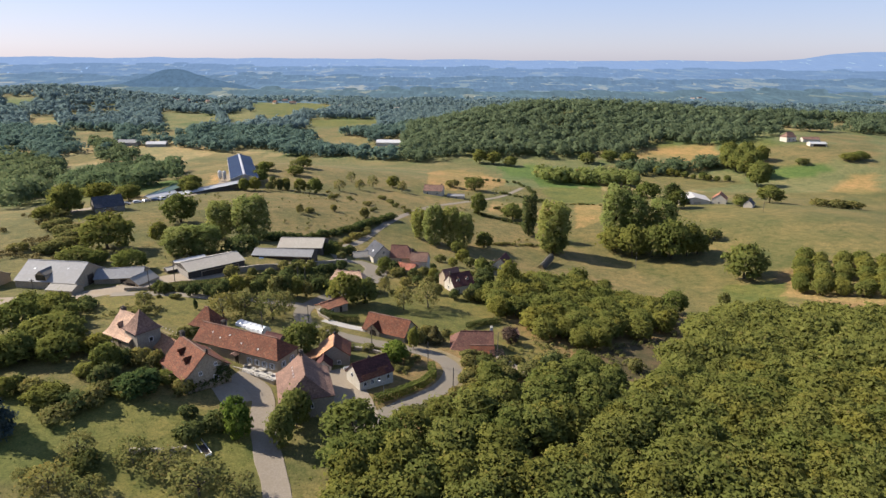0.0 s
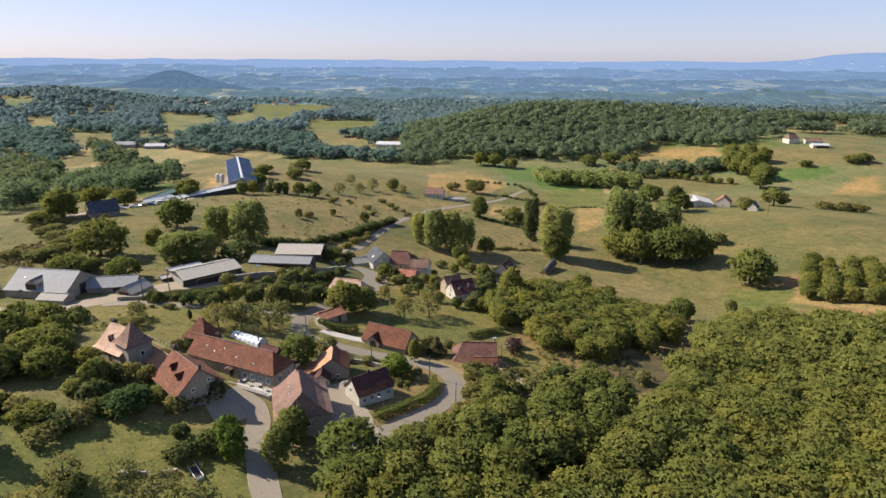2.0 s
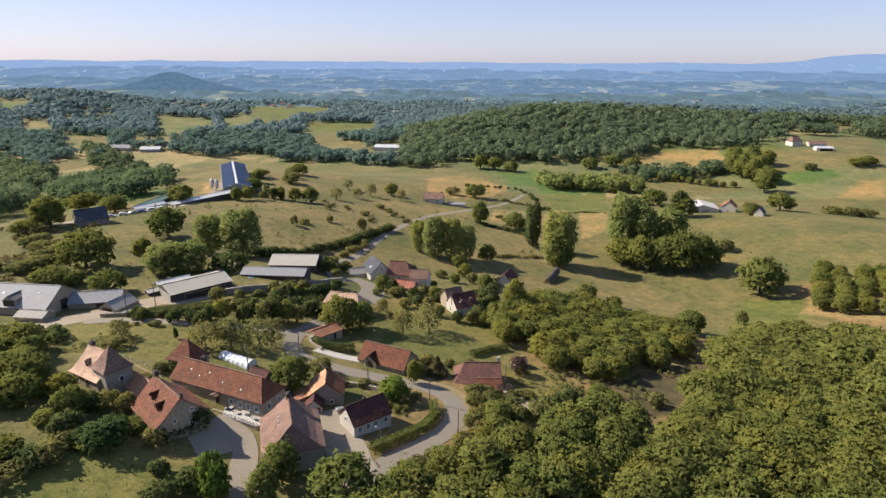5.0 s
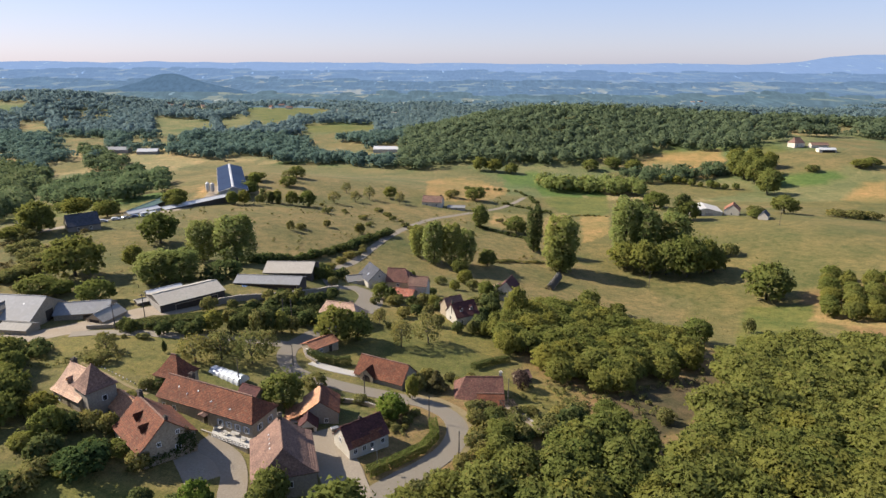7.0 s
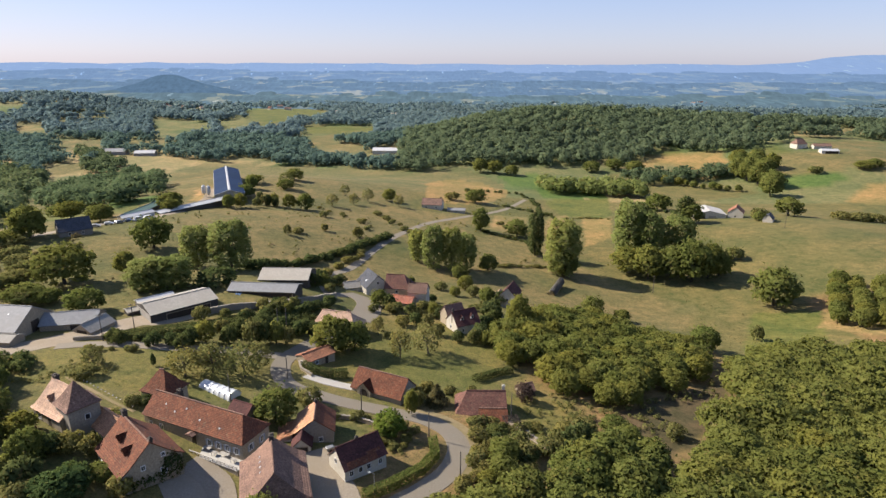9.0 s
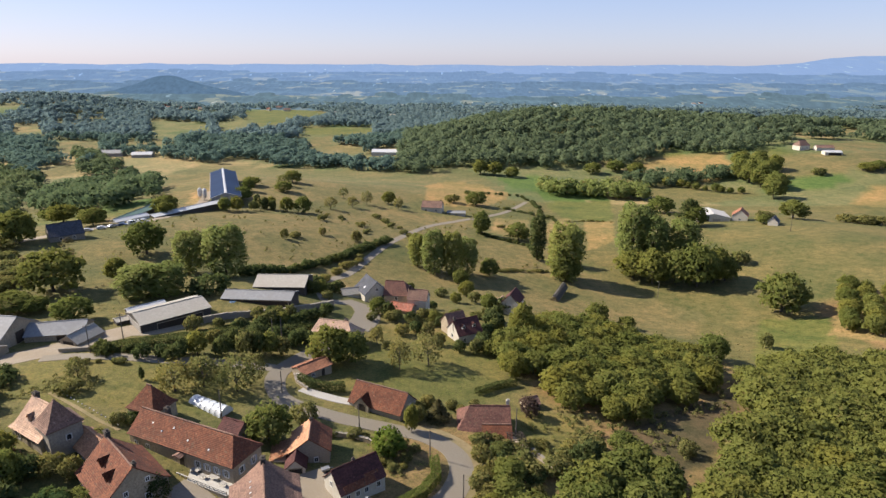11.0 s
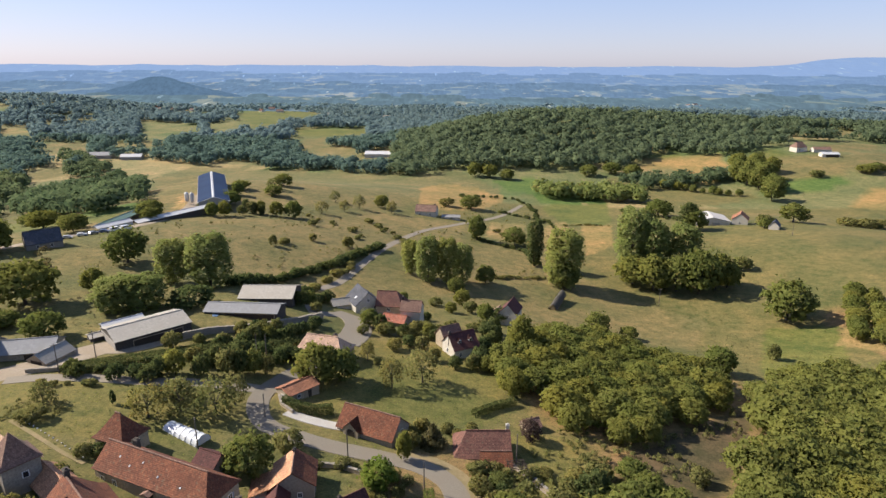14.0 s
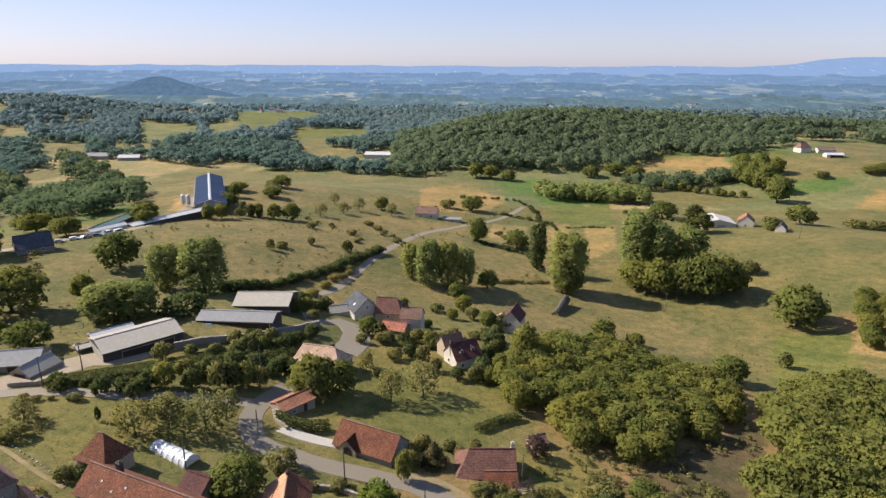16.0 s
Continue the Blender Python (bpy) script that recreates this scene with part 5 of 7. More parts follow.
def tree_kit(kind, seeds, height, radius, lobes, material, count, size, fork=0.3, girth=0.032, low=None):
    """Meshes of a kind of tree of a set height and radius, a few of each."""
    KITS[kind] = []
    for seed in seeds:
        rng = np.random.RandomState(seed)
        ls = lobes(rng, height, radius) if low is None else lobes(rng, height, radius, low)
        crown = mesh_of("crown", leaf_cloud(rng, ls, count, size), material)
        bm = trunk_bm(rng, height, radius, fork, girth)
        trunk = bpy.data.meshes.new("trunk")
        bm.to_mesh(trunk)
        bm.free()
        trunk.materials.append(BARK)
        KITS[kind].append((trunk, crown, height, radius))


tree_kit("walnut", (1, 2, 3, 4), 7.0, 4.2, lobes_round, LEAF_WALNUT, 2300, 0.345, 0.25)
tree_kit("broadleaf", (11, 12, 13, 14), 10.0, 5.5, lobes_round, LEAF_OAK, 2500, 0.445, 0.25)
tree_kit("poplar", (21, 22, 23), 25.0, 6.5, lobes_poplar, LEAF_POPLAR, 5200, 0.52, 0.35, 0.018)
tree_kit("cypress", (31, 32), 13.0, 4.0, lobes_cone, LEAF_BLUE, 2600, 0.40, 0.5, 0.02)
tree_kit("dark", (41, 42), 20.0, 4.5, lobes_poplar, LEAF_DARK, 2600, 0.55, 0.4, 0.02)
tree_kit("fruit", (51, 52, 53), 6.0, 3.6, lobes_round, LEAF_DRY, 820, 0.25, 0.3, 0.03)
tree_kit("shrub", (61, 62, 63), 3.0, 2.6, lobes_round, LEAF_DRY, 850, 0.28, 0.3, 0.03, 0.02)
tree_kit("bush", (71, 72, 73), 3.0, 2.6, lobes_round, LEAF_DARK, 850, 0.29, 0.3, 0.03, 0.02)
tree_kit("laurel", (78, 79), 6.0, 3.6, lobes_round, LEAF_LAUREL, 1700, 0.34, 0.25, 0.03, 0.02)
tree_kit("fig", (81, 82), 6.0, 3.6, lobes_round, LEAF_BRIGHT, 1400, 0.36, 0.25, 0.03)
tree_kit("plum", (91,), 6.0, 3.6, lobes_round, LEAF_PURPLE, 1300, 0.31, 0.25, 0.03)
tree_kit("pointed", (95,), 6.0, 3.0, lobes_cone, LEAF_BROWN, 1300, 0.32, 0.25, 0.03)
NAMES = {
    "walnut": ("walnut_tree", "walnut tree with a round yellow-green crown", "tree"),
    "broadleaf": ("oak_tree", "broad oak with a full dark green crown", "tree"),
    "poplar": ("poplar_tree", "tall poplar with a light green crown", "tree"),
    "cypress": ("spruce_tree", "blue-green spruce with dense drooping branches", "tree"),
    "dark": ("cypress_tree", "tall narrow dark green conifer", "tree"),
    "fruit": ("fruit_tree", "small fruit tree with a thin yellowish crown", "tree"),
    "shrub": ("shrub", "dry olive-green garden shrub", "shrub"),
    "bush": ("bush", "dense dark green bush", "bush"),
    "laurel": ("laurel_tree", "dense deep green laurel beside the farmhouse", "tree"),
    "fig": ("fig_tree", "bright green fig tree", "tree"),
    "pointed": ("pointed_shrub", "pointed olive-brown garden conifer", "shrub"),
    "plum": ("plum_tree", "small purple-brown plum tree", "tree")}
PLANT = random.Random(5)


def plant(kind, x, y, height, width, group=""):
    kit = KITS[kind]
    trunk, crown, h0, r0 = kit[PLANT.randrange(len(kit))]
    name, label, category = NAMES[kind]
    ob = thing(name, label, category, x, y, hz(x, y), 0, group or name.replace("_", " ") + "s")
    s = Matrix.Diagonal((width / 2 / r0, width / 2 / r0, height / h0, 1))
    ob.matrix_basis = pose(x, y, hz(x, y), 0, 0, PLANT.uniform(0, 360)) @ s
    for n, me in (("trunk", trunk), ("crown", crown)):
        o = new(n, me)
        o.parent = ob
    return ob


SINGLE = [  # kind, x, y, height, width
    ("broadleaf", -131, 229, 13.8, 20), ("broadleaf", -109, 203, 7.6, 11), ("broadleaf", -132, 210, 6, 13), ("broadleaf", -125, 210, 5, 9), ("poplar", -101, 226, 10.5, 14), ("poplar", -93, 228, 11, 13),
    ("broadleaf", -117, 243, 9, 8), ("poplar", -98, 261, 16, 12), ("poplar", -84, 259, 19.5, 16), ("bush", -80, 231, 5.7, 14), ("broadleaf", -124, 280, 14, 16)]
SINGLE += [("broadleaf", -179, 284, 14, 15), ("broadleaf", -182, 273, 6, 12), ("poplar", -14, 325, 16, 9), ("poplar", -6, 317, 21, 11), ("poplar", 3, 320, 21, 11), ("poplar", 11, 326, 18, 10),
           ("broadleaf", 7, 307, 7, 8), ("broadleaf", 23, 417, 16, 11), ("dark", 52, 371, 25, 9.5), ("broadleaf", 46, 411, 11, 15), ("poplar", 62, 341, 29, 19)]
SINGLE += [("broadleaf", 63, 339, 13, 15), ("poplar", 107, 374, 33, 20), ("poplar", 117, 369, 28, 18), ("poplar", 134, 370, 24, 18), ("broadleaf", 101, 351, 15, 20), ("broadleaf", 109, 342, 18, 19),
           ("broadleaf", 120, 340, 18, 19), ("broadleaf", 129, 335, 23, 20), ("broadleaf", 139, 338, 19, 16), ("broadleaf", 145, 339, 13, 13), ("broadleaf", 170, 511, 13, 22)]
SINGLE += [("dark", 166, 445, 18, 12), ("broadleaf", 169, 442, 15, 15), ("broadleaf", 152, 296, 18, 21), ("broadleaf", 63, 275, 8.4, 9.7), ("broadleaf", 75, 272, 5, 7.2), ("broadleaf", 94, 234, 9.5, 11),
           ("shrub", 123, 253, 5.8, 5.2), ("shrub", 162, 359, 6.7, 10), ("broadleaf", 213, 436, 6.5, 9), ("fruit", -13, 192, 9, 7.3), ("fruit", -5, 197, 9.5, 9.5)]
SINGLE += [("fruit", -21, 207, 6.4, 4.5), ("fig", -12, 147, 5.6, 7.2), ("broadleaf", -32.0, 190.5, 10.5, 12), ("broadleaf", -26.5, 193, 9, 10), ("broadleaf", -37, 148, 8.0, 9.4), ("shrub", -32, 158, 3.8, 6.5),
           ("fruit", -63, 164, 7.5, 9.4), ("fruit", -58, 168, 7.7, 9.5), ("fruit", -50, 168, 9, 10), ("fruit", -48, 174, 7.6, 7.3), ("fruit", -86.5, 166, 5.2, 5.4)]
SINGLE += [("broadleaf", 312, 683, 19, 20), ("broadleaf", 314, 665, 21, 22), ("broadleaf", 318, 650, 22, 22), ("broadleaf", 307, 602, 21, 21), ("broadleaf", 332, 691, 20, 22), ("broadleaf", 326, 709, 18, 20), ("broadleaf", 335, 674, 20, 22)]
SINGLE += [("walnut", -127, 382, 8.0, 8), ("walnut", -122, 387, 8.5, 8), ("shrub", -114.7, 394, 5.5, 5), ("dark", -115, 404, 8, 4.5), ("dark", -110, 402, 7, 4.5), ("dark", -105, 401, 6, 4)]
SINGLE += [("shrub", -67.5, 147.5, 2.4, 3.4), ("bush", -65.5, 148.5, 2.0, 3.6), ("broadleaf", -107, 143, 8.5, 12), ("walnut", -94, 136, 7.6, 13), ("walnut", -98, 127, 6.4, 8.6),
           ("broadleaf", -89, 135, 7.2, 6.9), ]
SINGLE += [("cypress", -83.5, 100, 12.0, 7.4), 
           ("broadleaf", -30, 113.5, 8.9, 6.6), ("broadleaf", -31.5, 107, 8.6, 5.8), ("fig", -41.5, 110, 8, 5.2)]
SINGLE += [("fig", -40, 108, 7, 5), ("bush", -49, 106, 3, 5.7), ("bush", -45.5, 110, 3.3, 6), ("shrub", -67, 139, 3.1, 4.6), ("broadleaf", 25, 222, 13, 9), ("broadleaf", 22, 329, 9, 10),
           ("pointed", -2, 165, 6.1, 5.4), ("shrub", -7, 163, 4, 4.4), ("plum", 20.5, 172, 5.2, 5.4), ("bush", -72.5, 168, 3.2, 1.4)]
SINGLE += [("broadleaf", 342, 708, 20, 22), ("broadleaf", 329, 722, 18, 22), ("broadleaf", 354, 696, 17, 18), ("broadleaf", 325, 636, 17, 24), ("broadleaf", 194, 736, 13, 20), ("broadleaf", 166, 726, 12, 20), ("broadleaf", 214, 723, 13, 20),
           ("shrub", 386, 669, 7, 15), ("broadleaf", 438, 672, 9, 20), ("broadleaf", 452, 676, 9, 18), ("shrub", 289, 467, 5.7, 15)]
SINGLE += [("shrub", 299, 463, 6, 14), ("shrub", 313, 465, 6, 14), ("broadleaf", 253, 473, 13, 20), ("shrub", 216, 442, 8, 12), ("broadleaf", -118, 506, 9, 14), ("broadleaf", -115, 467, 7.5, 13), ("broadleaf", -140, 475, 6.3, 14),
           ("broadleaf", -131, 425, 9, 13), ("broadleaf", 24, 519, 11, 17), ("shrub", 5, 519, 6, 12), ("broadleaf", -173, 329, 8.8, 13)]
SINGLE += [("broadleaf", -219, 370, 5.7, 16), ("shrub", -179, 273, 4.2, 13), ("broadleaf", -156, 370, 10, 14), ("shrub", -80, 330, 5, 4.2), ("shrub", -65, 350, 3.9, 4.4), ("broadleaf", 55, 713, 15, 18), ("broadleaf", 39, 719, 16, 18), ("broadleaf", 73, 704, 11, 16)]
SINGLE += [("walnut", -80, 111, 3.6, 8.1), ("shrub", -84, 113, 3.3, 5.1), ("bush", -74, 110, 3.0, 7.4), ("shrub", -75, 106, 2.5, 6.8), ("shrub", -71, 111, 3.5, 5.9), ("shrub", -71, 115, 2.0, 4.0), ("laurel", -64, 117, 5.2, 8.0), ("laurel", -68, 118, 3.1, 5.5), ("shrub", -70, 118, 2.4, 4.0)]
SINGLE += [("walnut", -78, 122, 2.7, 5.3), ("walnut", -74, 127, 3.1, 4.8), ("shrub", -66, 129, 4.0, 3.7), ("fruit", -66, 97, 4.4, 6.4), ("fruit", -56, 97, 5.1, 7.7), ("fruit", -49, 96, 5.0, 8.7), ("fruit", -71, 89, 3.1, 3.1), ("fruit", -66, 88, 4.6, 8.7), ("fruit", -42, 91, 6.9, 10.7)]
SINGLE += [("fruit", -59, 88, 3.6, 6.0), ("fruit", -35, 92, 4.9, 6.8), ("bush", -63, 94, 3.0, 5.5), ("bush", -88, 114, 3.3, 4.2), ("walnut", -88, 129, 6.0, 10.2), ("walnut", -82, 133, 4.3, 6.8), ("broadleaf", -96, 126, 7.0, 9.0), ("broadleaf", -89, 112, 3.9, 5.3), ("bush", -52, 112, 2.7, 3.9)]
SINGLE += [("shrub", -84, 159, 2.8, 5.9), ("bush", -87, 180, 3.4, 4.0), ("bush", -90, 183, 2.9, 4.0), ("walnut", -66, 185, 6.5, 5.5), ("shrub", -54, 188, 7.0, 5.8), ("bush", -60, 186, 4.9, 4.8), ("walnut", -48, 190, 6.7, 4.8), ("bush", -51, 189, 6.7, 5.4), ("shrub", -45, 191, 5.4, 4.2)]
SINGLE += [("shrub", -64, 192, 4.2, 5.0), ("bush", -59, 194, 4.2, 4.3), ("bush", -69, 184, 4.5, 5.5), ("bush", -74, 182, 3.2, 4.8), ("bush", -78, 180, 3.6, 4.8), ("bush", -71, 181, 3.3, 5.7), ("shrub", -61, 174, 4.2, 6.0), ("bush", -43, 197, 4.4, 4.0), ("walnut", -8, 158, 6.4, 3.4)]
SINGLE += [("fruit", -120, 488, 9, 11), ("fruit", -111, 402, 7.5, 7), ("walnut", -107, 405, 8, 6.5), ("broadleaf", -88, 407, 10, 11), ("broadleaf", -97, 404, 9, 8), ("fruit", -76, 433, 8.5, 9), ("fruit", -74, 475, 8, 8), ("fruit", -56, 465, 9.5, 9), ("walnut", -42, 480, 9, 10), ("fruit", -34, 466, 8.5, 8), ("fruit", -64, 450, 8, 8), ("broadleaf", -136, 456, 9, 8), ("shrub", -73, 390, 3.5, 6), ("shrub", -76, 336, 2.9, 6), ("shrub", -47, 349, 6, 6), ("broadleaf", -152, 362, 7, 9), ("shrub", -180, 342, 5, 12), ("broadleaf", -184, 291, 13, 14), ("broadleaf", -200, 349, 9, 16)]
SINGLE += [("walnut", -24, 237, 6.0, 6.4), ("bush", -20, 235, 5.2, 5.2), ("shrub", -17, 231, 3.9, 4.8), ("shrub", -25, 228, 2.7, 4.0), ("bush", -12, 230, 4.3, 4.4), ("shrub", -8, 235, 4.8, 4.9), ("walnut", -4, 232, 5.2, 4.4), ("bush", -2, 230, 3.9, 4.0), ("shrub", -14, 218, 3.3, 5.2)]
SINGLE += [("bush", -10, 222, 3.4, 4.2), ("shrub", -6, 221, 3.8, 4.9), ("walnut", 17, 264, 7.0, 6.9), ("bush", 18, 243, 5.8, 5.5), ("shrub", 15, 245, 4.7, 5.1), ("bush", 22, 262, 5.9, 6.4), ("shrub", -2, 212, 4.0, 3.7), ("bush", 4, 208, 3.6, 3.9), ("shrub", 9, 208, 4.6, 4.3)]
SINGLE += [("walnut", 13, 208, 4.6, 4.9), ("bush", 11, 214, 4.1, 3.7), ("walnut", 17, 216, 5.6, 5.2), ("bush", 8, 218, 3.0, 2.4), ("walnut", -15, 279, 5.4, 4.1), ("bush", -26, 270, 3.3, 3.5), ("fruit", -21, 211, 4.6, 2.7), ("shrub", -18, 206, 1.8, 2.3), ("walnut", -46, 250, 4.7, 4.8)]
SINGLE += [("bush", -48, 244, 4.9, 5.1), ("shrub", -42, 241, 3.3, 4.3), ("shrub", -58, 212, 3.5, 4.1), ("bush", -54, 213, 3.9, 4.5), ("shrub", -49, 216, 4.0, 4.2), ("bush", -45, 212, 3.9, 4.4), ("walnut", -50, 210, 4.2, 4.4), ("bush", -42, 218, 3.6, 4.5), ("shrub", -2, 282, 3.4, 6.0)]
SINGLE += [("walnut", 4, 273, 4.3, 4.9), ("bush", -5, 256, 3.1, 3.7), ("shrub", 12, 276, 4.9, 5.4), ("walnut", 9, 289, 6.5, 7.1)]
SINGLE += [("laurel", -64.5, 120, 4.2, 6.6), ("walnut", -61, 123, 2.9, 5.0), ("walnut", -75, 125, 6.3, 6.4), ("bush", -73, 120, 3.9, 6.5), ("walnut", -66.5, 116.5, 2.3, 6.0), ("bush", -63, 130, 3.5, 3.8), ("shrub", -72, 116, 2.3, 5.0), ("shrub", -70, 129, 3.7, 5.1), ("bush", -73, 128, 3.7, 5.2), ("shrub", -56, 120, 3.7, 4.7)]
for spec in SINGLE:
    plant(*spec)


def inside(poly, x, y):
    hit = False
    for (x0, y0), (x1, y1) in zip(poly, poly[1:] + poly[:1]):
        if (y0 > y) != (y1 > y) and x < (x1 - x0) * (y - y0) / (y1 - y0) + x0:
            hit = not hit
    return hit


def grove(kind, poly, step, height, width, jitter=0.35, group="", turn=0.0, skip=0.0, beyond=9999):
    xs, ys = [p[0] for p in poly], [p[1] for p in poly]
    cx, cy = sum(xs) / len(xs), sum(ys) / len(ys)
    reach = int(max(max(xs) - min(xs), max(ys) - min(ys)) / step) + 2
    c, s = math.cos(radians(turn)), math.sin(radians(turn))
    rest = []
    for i in range(-reach, reach):
        for j in range(-reach, reach):
            u, v = (i + PLANT.uniform(-jitter, jitter)) * step, (j + PLANT.uniform(-jitter, jitter)) * step
            x, y = cx + u * c - v * s, cy + u * s + v * c
            if inside(poly, x, y) and PLANT.random() >= skip:
                k = PLANT.uniform(0.82, 1.15)
                if y > beyond:
                    rest.append((x, y))
                    continue
                plant(kind, x, y, height * k, width * k * PLANT.uniform(0.9, 1.1), group)
    return np.array(rest)


MID_GROVE = [(14, 203), (22, 226), (40, 252), (54, 252), (74, 240), (86, 222), (86, 210), (71, 193), (57, 182), (43, 172), (36, 174), (28, 176), (21, 184), (31, 183), (21, 190)]
RIGHT_GROVE = [(90, 206), (104, 224), (158, 222), (165, 150), (150, 95), (88, 70), (30, 66), (34, 100), (36, 124), (44, 134), (55, 146), (79, 176)]
NEAR_GROVE = [(-19, 70), (-20, 84), (-22, 95), (-21.5, 103), (-20, 111), (-10, 114), (4, 118), (14, 128), (26, 139), (36, 148), (44, 148), (44, 134), (36, 124), (34, 100), (30, 66), (-10, 64)]
grove("walnut", MID_GROVE, 6.6, 7.0, 9.0, 0.3, "grove below the hamlet", 20)
far_rows = grove("walnut", RIGHT_GROVE, 7.0, 7.4, 10.6, 0.3, "walnut orchard", 12, beyond=150)
grove("broadleaf", NEAR_GROVE, 6.8, 8.0, 10.2, 0.35, "oak wood above the lane")
grove("broadleaf", [(36, 150), (33, 160), (38, 164), (44, 156), (44, 150)], 6.0, 5.6, 6.6, 0.4, "grove below the hamlet", skip=0.12)
for row in range(8):
    for tree in range(7):
        k = PLANT.uniform(0.74, 1.14)
        plant("walnut", 163.5 + 7.2 * row + 4.1 * tree + PLANT.uniform(-1.2, 1.2), 267.0 - 4.6 * row + 7.0 * tree + PLANT.uniform(-1.2, 1.2), 7.2 * k, 8.2 * k, "orchard in the field")


def along(kind, pts, step, height, width, spread=1.0, group=""):
    for (x0, y0), (x1, y1) in zip(pts, pts[1:]):
        n = max(1, round(math.hypot(x1 - x0, y1 - y0) / step))
        for k in range(n):
            f = (k + PLANT.uniform(0.1, 0.9)) / n
            s = PLANT.uniform(0.7, 1.25)
            plant(kind, x0 + (x1 - x0) * f + PLANT.uniform(-spread, spread), y0 + (y1 - y0) * f + PLANT.uniform(-spread, spread), height * s, width * s, group)


along("bush", [(-79, 263), (-66, 283), (-55, 305), (-43, 330), (-33, 358)], 2.8, 3.2, 6.0, 1.0, "hedge along the lane")
along("shrub", [(-46, 250), (-53, 276), (-46, 300), (-40, 326)], 6.0, 3.0, 6.0, 1.5, "hedge along the lane")
along("bush", [(-62, 204), (-54, 208), (-47, 214), (-41, 221), (-37, 228)], 3.4, 2.8, 4.4, 1.4, "shrubs on the bank")
along("shrub", [(-73, 199), (-60, 204), (-50, 212)], 4.5, 4.0, 4.5, 2.0, "shrubs on the bank")
along("shrub", [(-95, 174), (-88, 175.5), (-80, 176)], 3.0, 1.3, 2.2, 0.6, "shrubs on the lawn")
along("shrub", [(4, 158), (10, 155.5), (18, 154), (24, 158)], 2.6, 1.5, 2.8, 1.2, "shrubs below the road")
along("shrub", [(9, 143), (7, 134), (2, 126), (-5, 118)], 1.8, 2.6, 4.0, 1.4, "bushes outside the bend")
along("walnut", [(13, 141), (11, 132), (6, 124), (-2, 117)], 4.0, 4.8, 6.0, 1.4, "bushes outside the bend")
along("shrub", [(9, 149), (14, 144), (20, 146), (28, 152), (36, 158)], 3.4, 3.0, 4.5, 3.0, "shrubs below the road")
along("bush", [(28, 150), (38, 147), (44, 155)], 4.0, 5.0, 6.0, 2.0, "shrubs below the road")
along("shrub", [(-30, 153), (-22, 154), (-16, 151), (-10, 143)], 3.4, 1.6, 3.0, 1.4, "garden shrubs")
along("shrub", [(-12, 168), (-4, 172), (4, 171), (10, 172)], 3.2, 2.6, 3.6, 1.4, "garden shrubs")
along("bush", [(12, 208), (10, 213), (12, 222), (18, 232), (16, 240)], 3.4, 4.4, 5.0, 1.6, "garden bushes")
along("shrub", [(-18, 232), (-10, 228), (-4, 230), (-8, 240), (14, 246)], 4.0, 3.0, 4.4, 2.0, "garden bushes")
along("bush", [(-40, 262), (-46, 252), (-50, 258)], 4.0, 4.5, 6.0, 1.6, "garden bushes")
along("shrub", [(-13, 153), (-8, 149), (-7, 144), (-10, 141), (-13, 145)], 1.9, 1.5, 2.6, 1.2, "garden shrubs")
along("bush", [(9, 154), (11, 148), (15, 142), (21, 141)], 2.8, 2.4, 4.0, 1.8, "bushes outside the bend")
along("shrub", [(7, 157), (9, 150), (12, 139), (17, 136)], 2.8, 2.0, 3.4, 1.6, "bushes outside the bend")
along("shrub", [(47, 152), (56, 160)], 5.0, 3.0, 4.0, 1.5, "bushes on the bank")
along("bush", [(-56, 199), (-46, 200), (-38, 203)], 3.0, 3.2, 4.6, 1.2, "shrubs on the bank")
along("broadleaf", [(-118, 150), (-112, 158), (-100, 152), (-94, 146)], 5.0, 6.0, 7.0, 2.0, "trees by the manor")
along("walnut", [(-100, 118), (-94, 110), (-98, 104)], 6.0, 5.0, 6.0, 2.0, "trees by the manor")
along("shrub", [(-170, 255), (-155, 240), (-142, 222), (-160, 215)], 6.0, 3.5, 9.0, 5.0, "scrub on the slope")
along("shrub", [(-49, 430), (-35, 412), (-23, 389), (-15, 362)], 5.0, 2.2, 4.5, 2.5, "scrub on the hill edge")
along("bush", [(16, 570), (42, 590), (68, 587), (76, 555), (74, 484)], 6.0, 2.4, 4.5, 1.5, "hedge between the meadows")
along("shrub", [(36, 450), (45, 425), (61, 412)], 5.0, 2.2, 4.0, 2.0, "hedge between the meadows")
along("broadleaf", [(232, 677), (257, 648), (291, 625)], 9.0, 7.0, 8.0, 2.0, "hedgerow trees")
along("bush", [(148, 543), (175, 489), (178, 465)], 6.0, 2.5, 4.5, 1.5, "hedge between the meadows")
along("bush", [(299, 496), (302, 475), (310, 459)], 5.0, 3.5, 6.0, 1.5, "hedge between the meadows")
along("shrub", [(-81, 415), (-66, 407), (-50, 393), (-42, 368)], 6.0, 1.8, 3.6, 3.0, "scrub on the hill edge")
along("walnut", [(96, 635), (115, 618), (138, 600)], 8.0, 8.0, 7.0, 2.0, "hedgerow trees")


along("bush", [(20, 421), (33, 409), (51, 398), (55, 373)], 2.6, 2.0, 3.6, 0.8, "hedge between the meadows")
along("shrub", [(18, 332), (36, 344), (54, 350), (60, 344)], 3.0, 1.3, 3.4, 0.8, "bank between the meadows")
along("bush", [(47, 516), (63, 503), (80, 489), (81, 467)], 3.4, 1.8, 3.6, 0.8, "hedge between the meadows")
along("shrub", [(89, 476), (107, 479), (122, 473)], 4.0, 1.2, 3.4, 0.6, "hedge between the meadows")


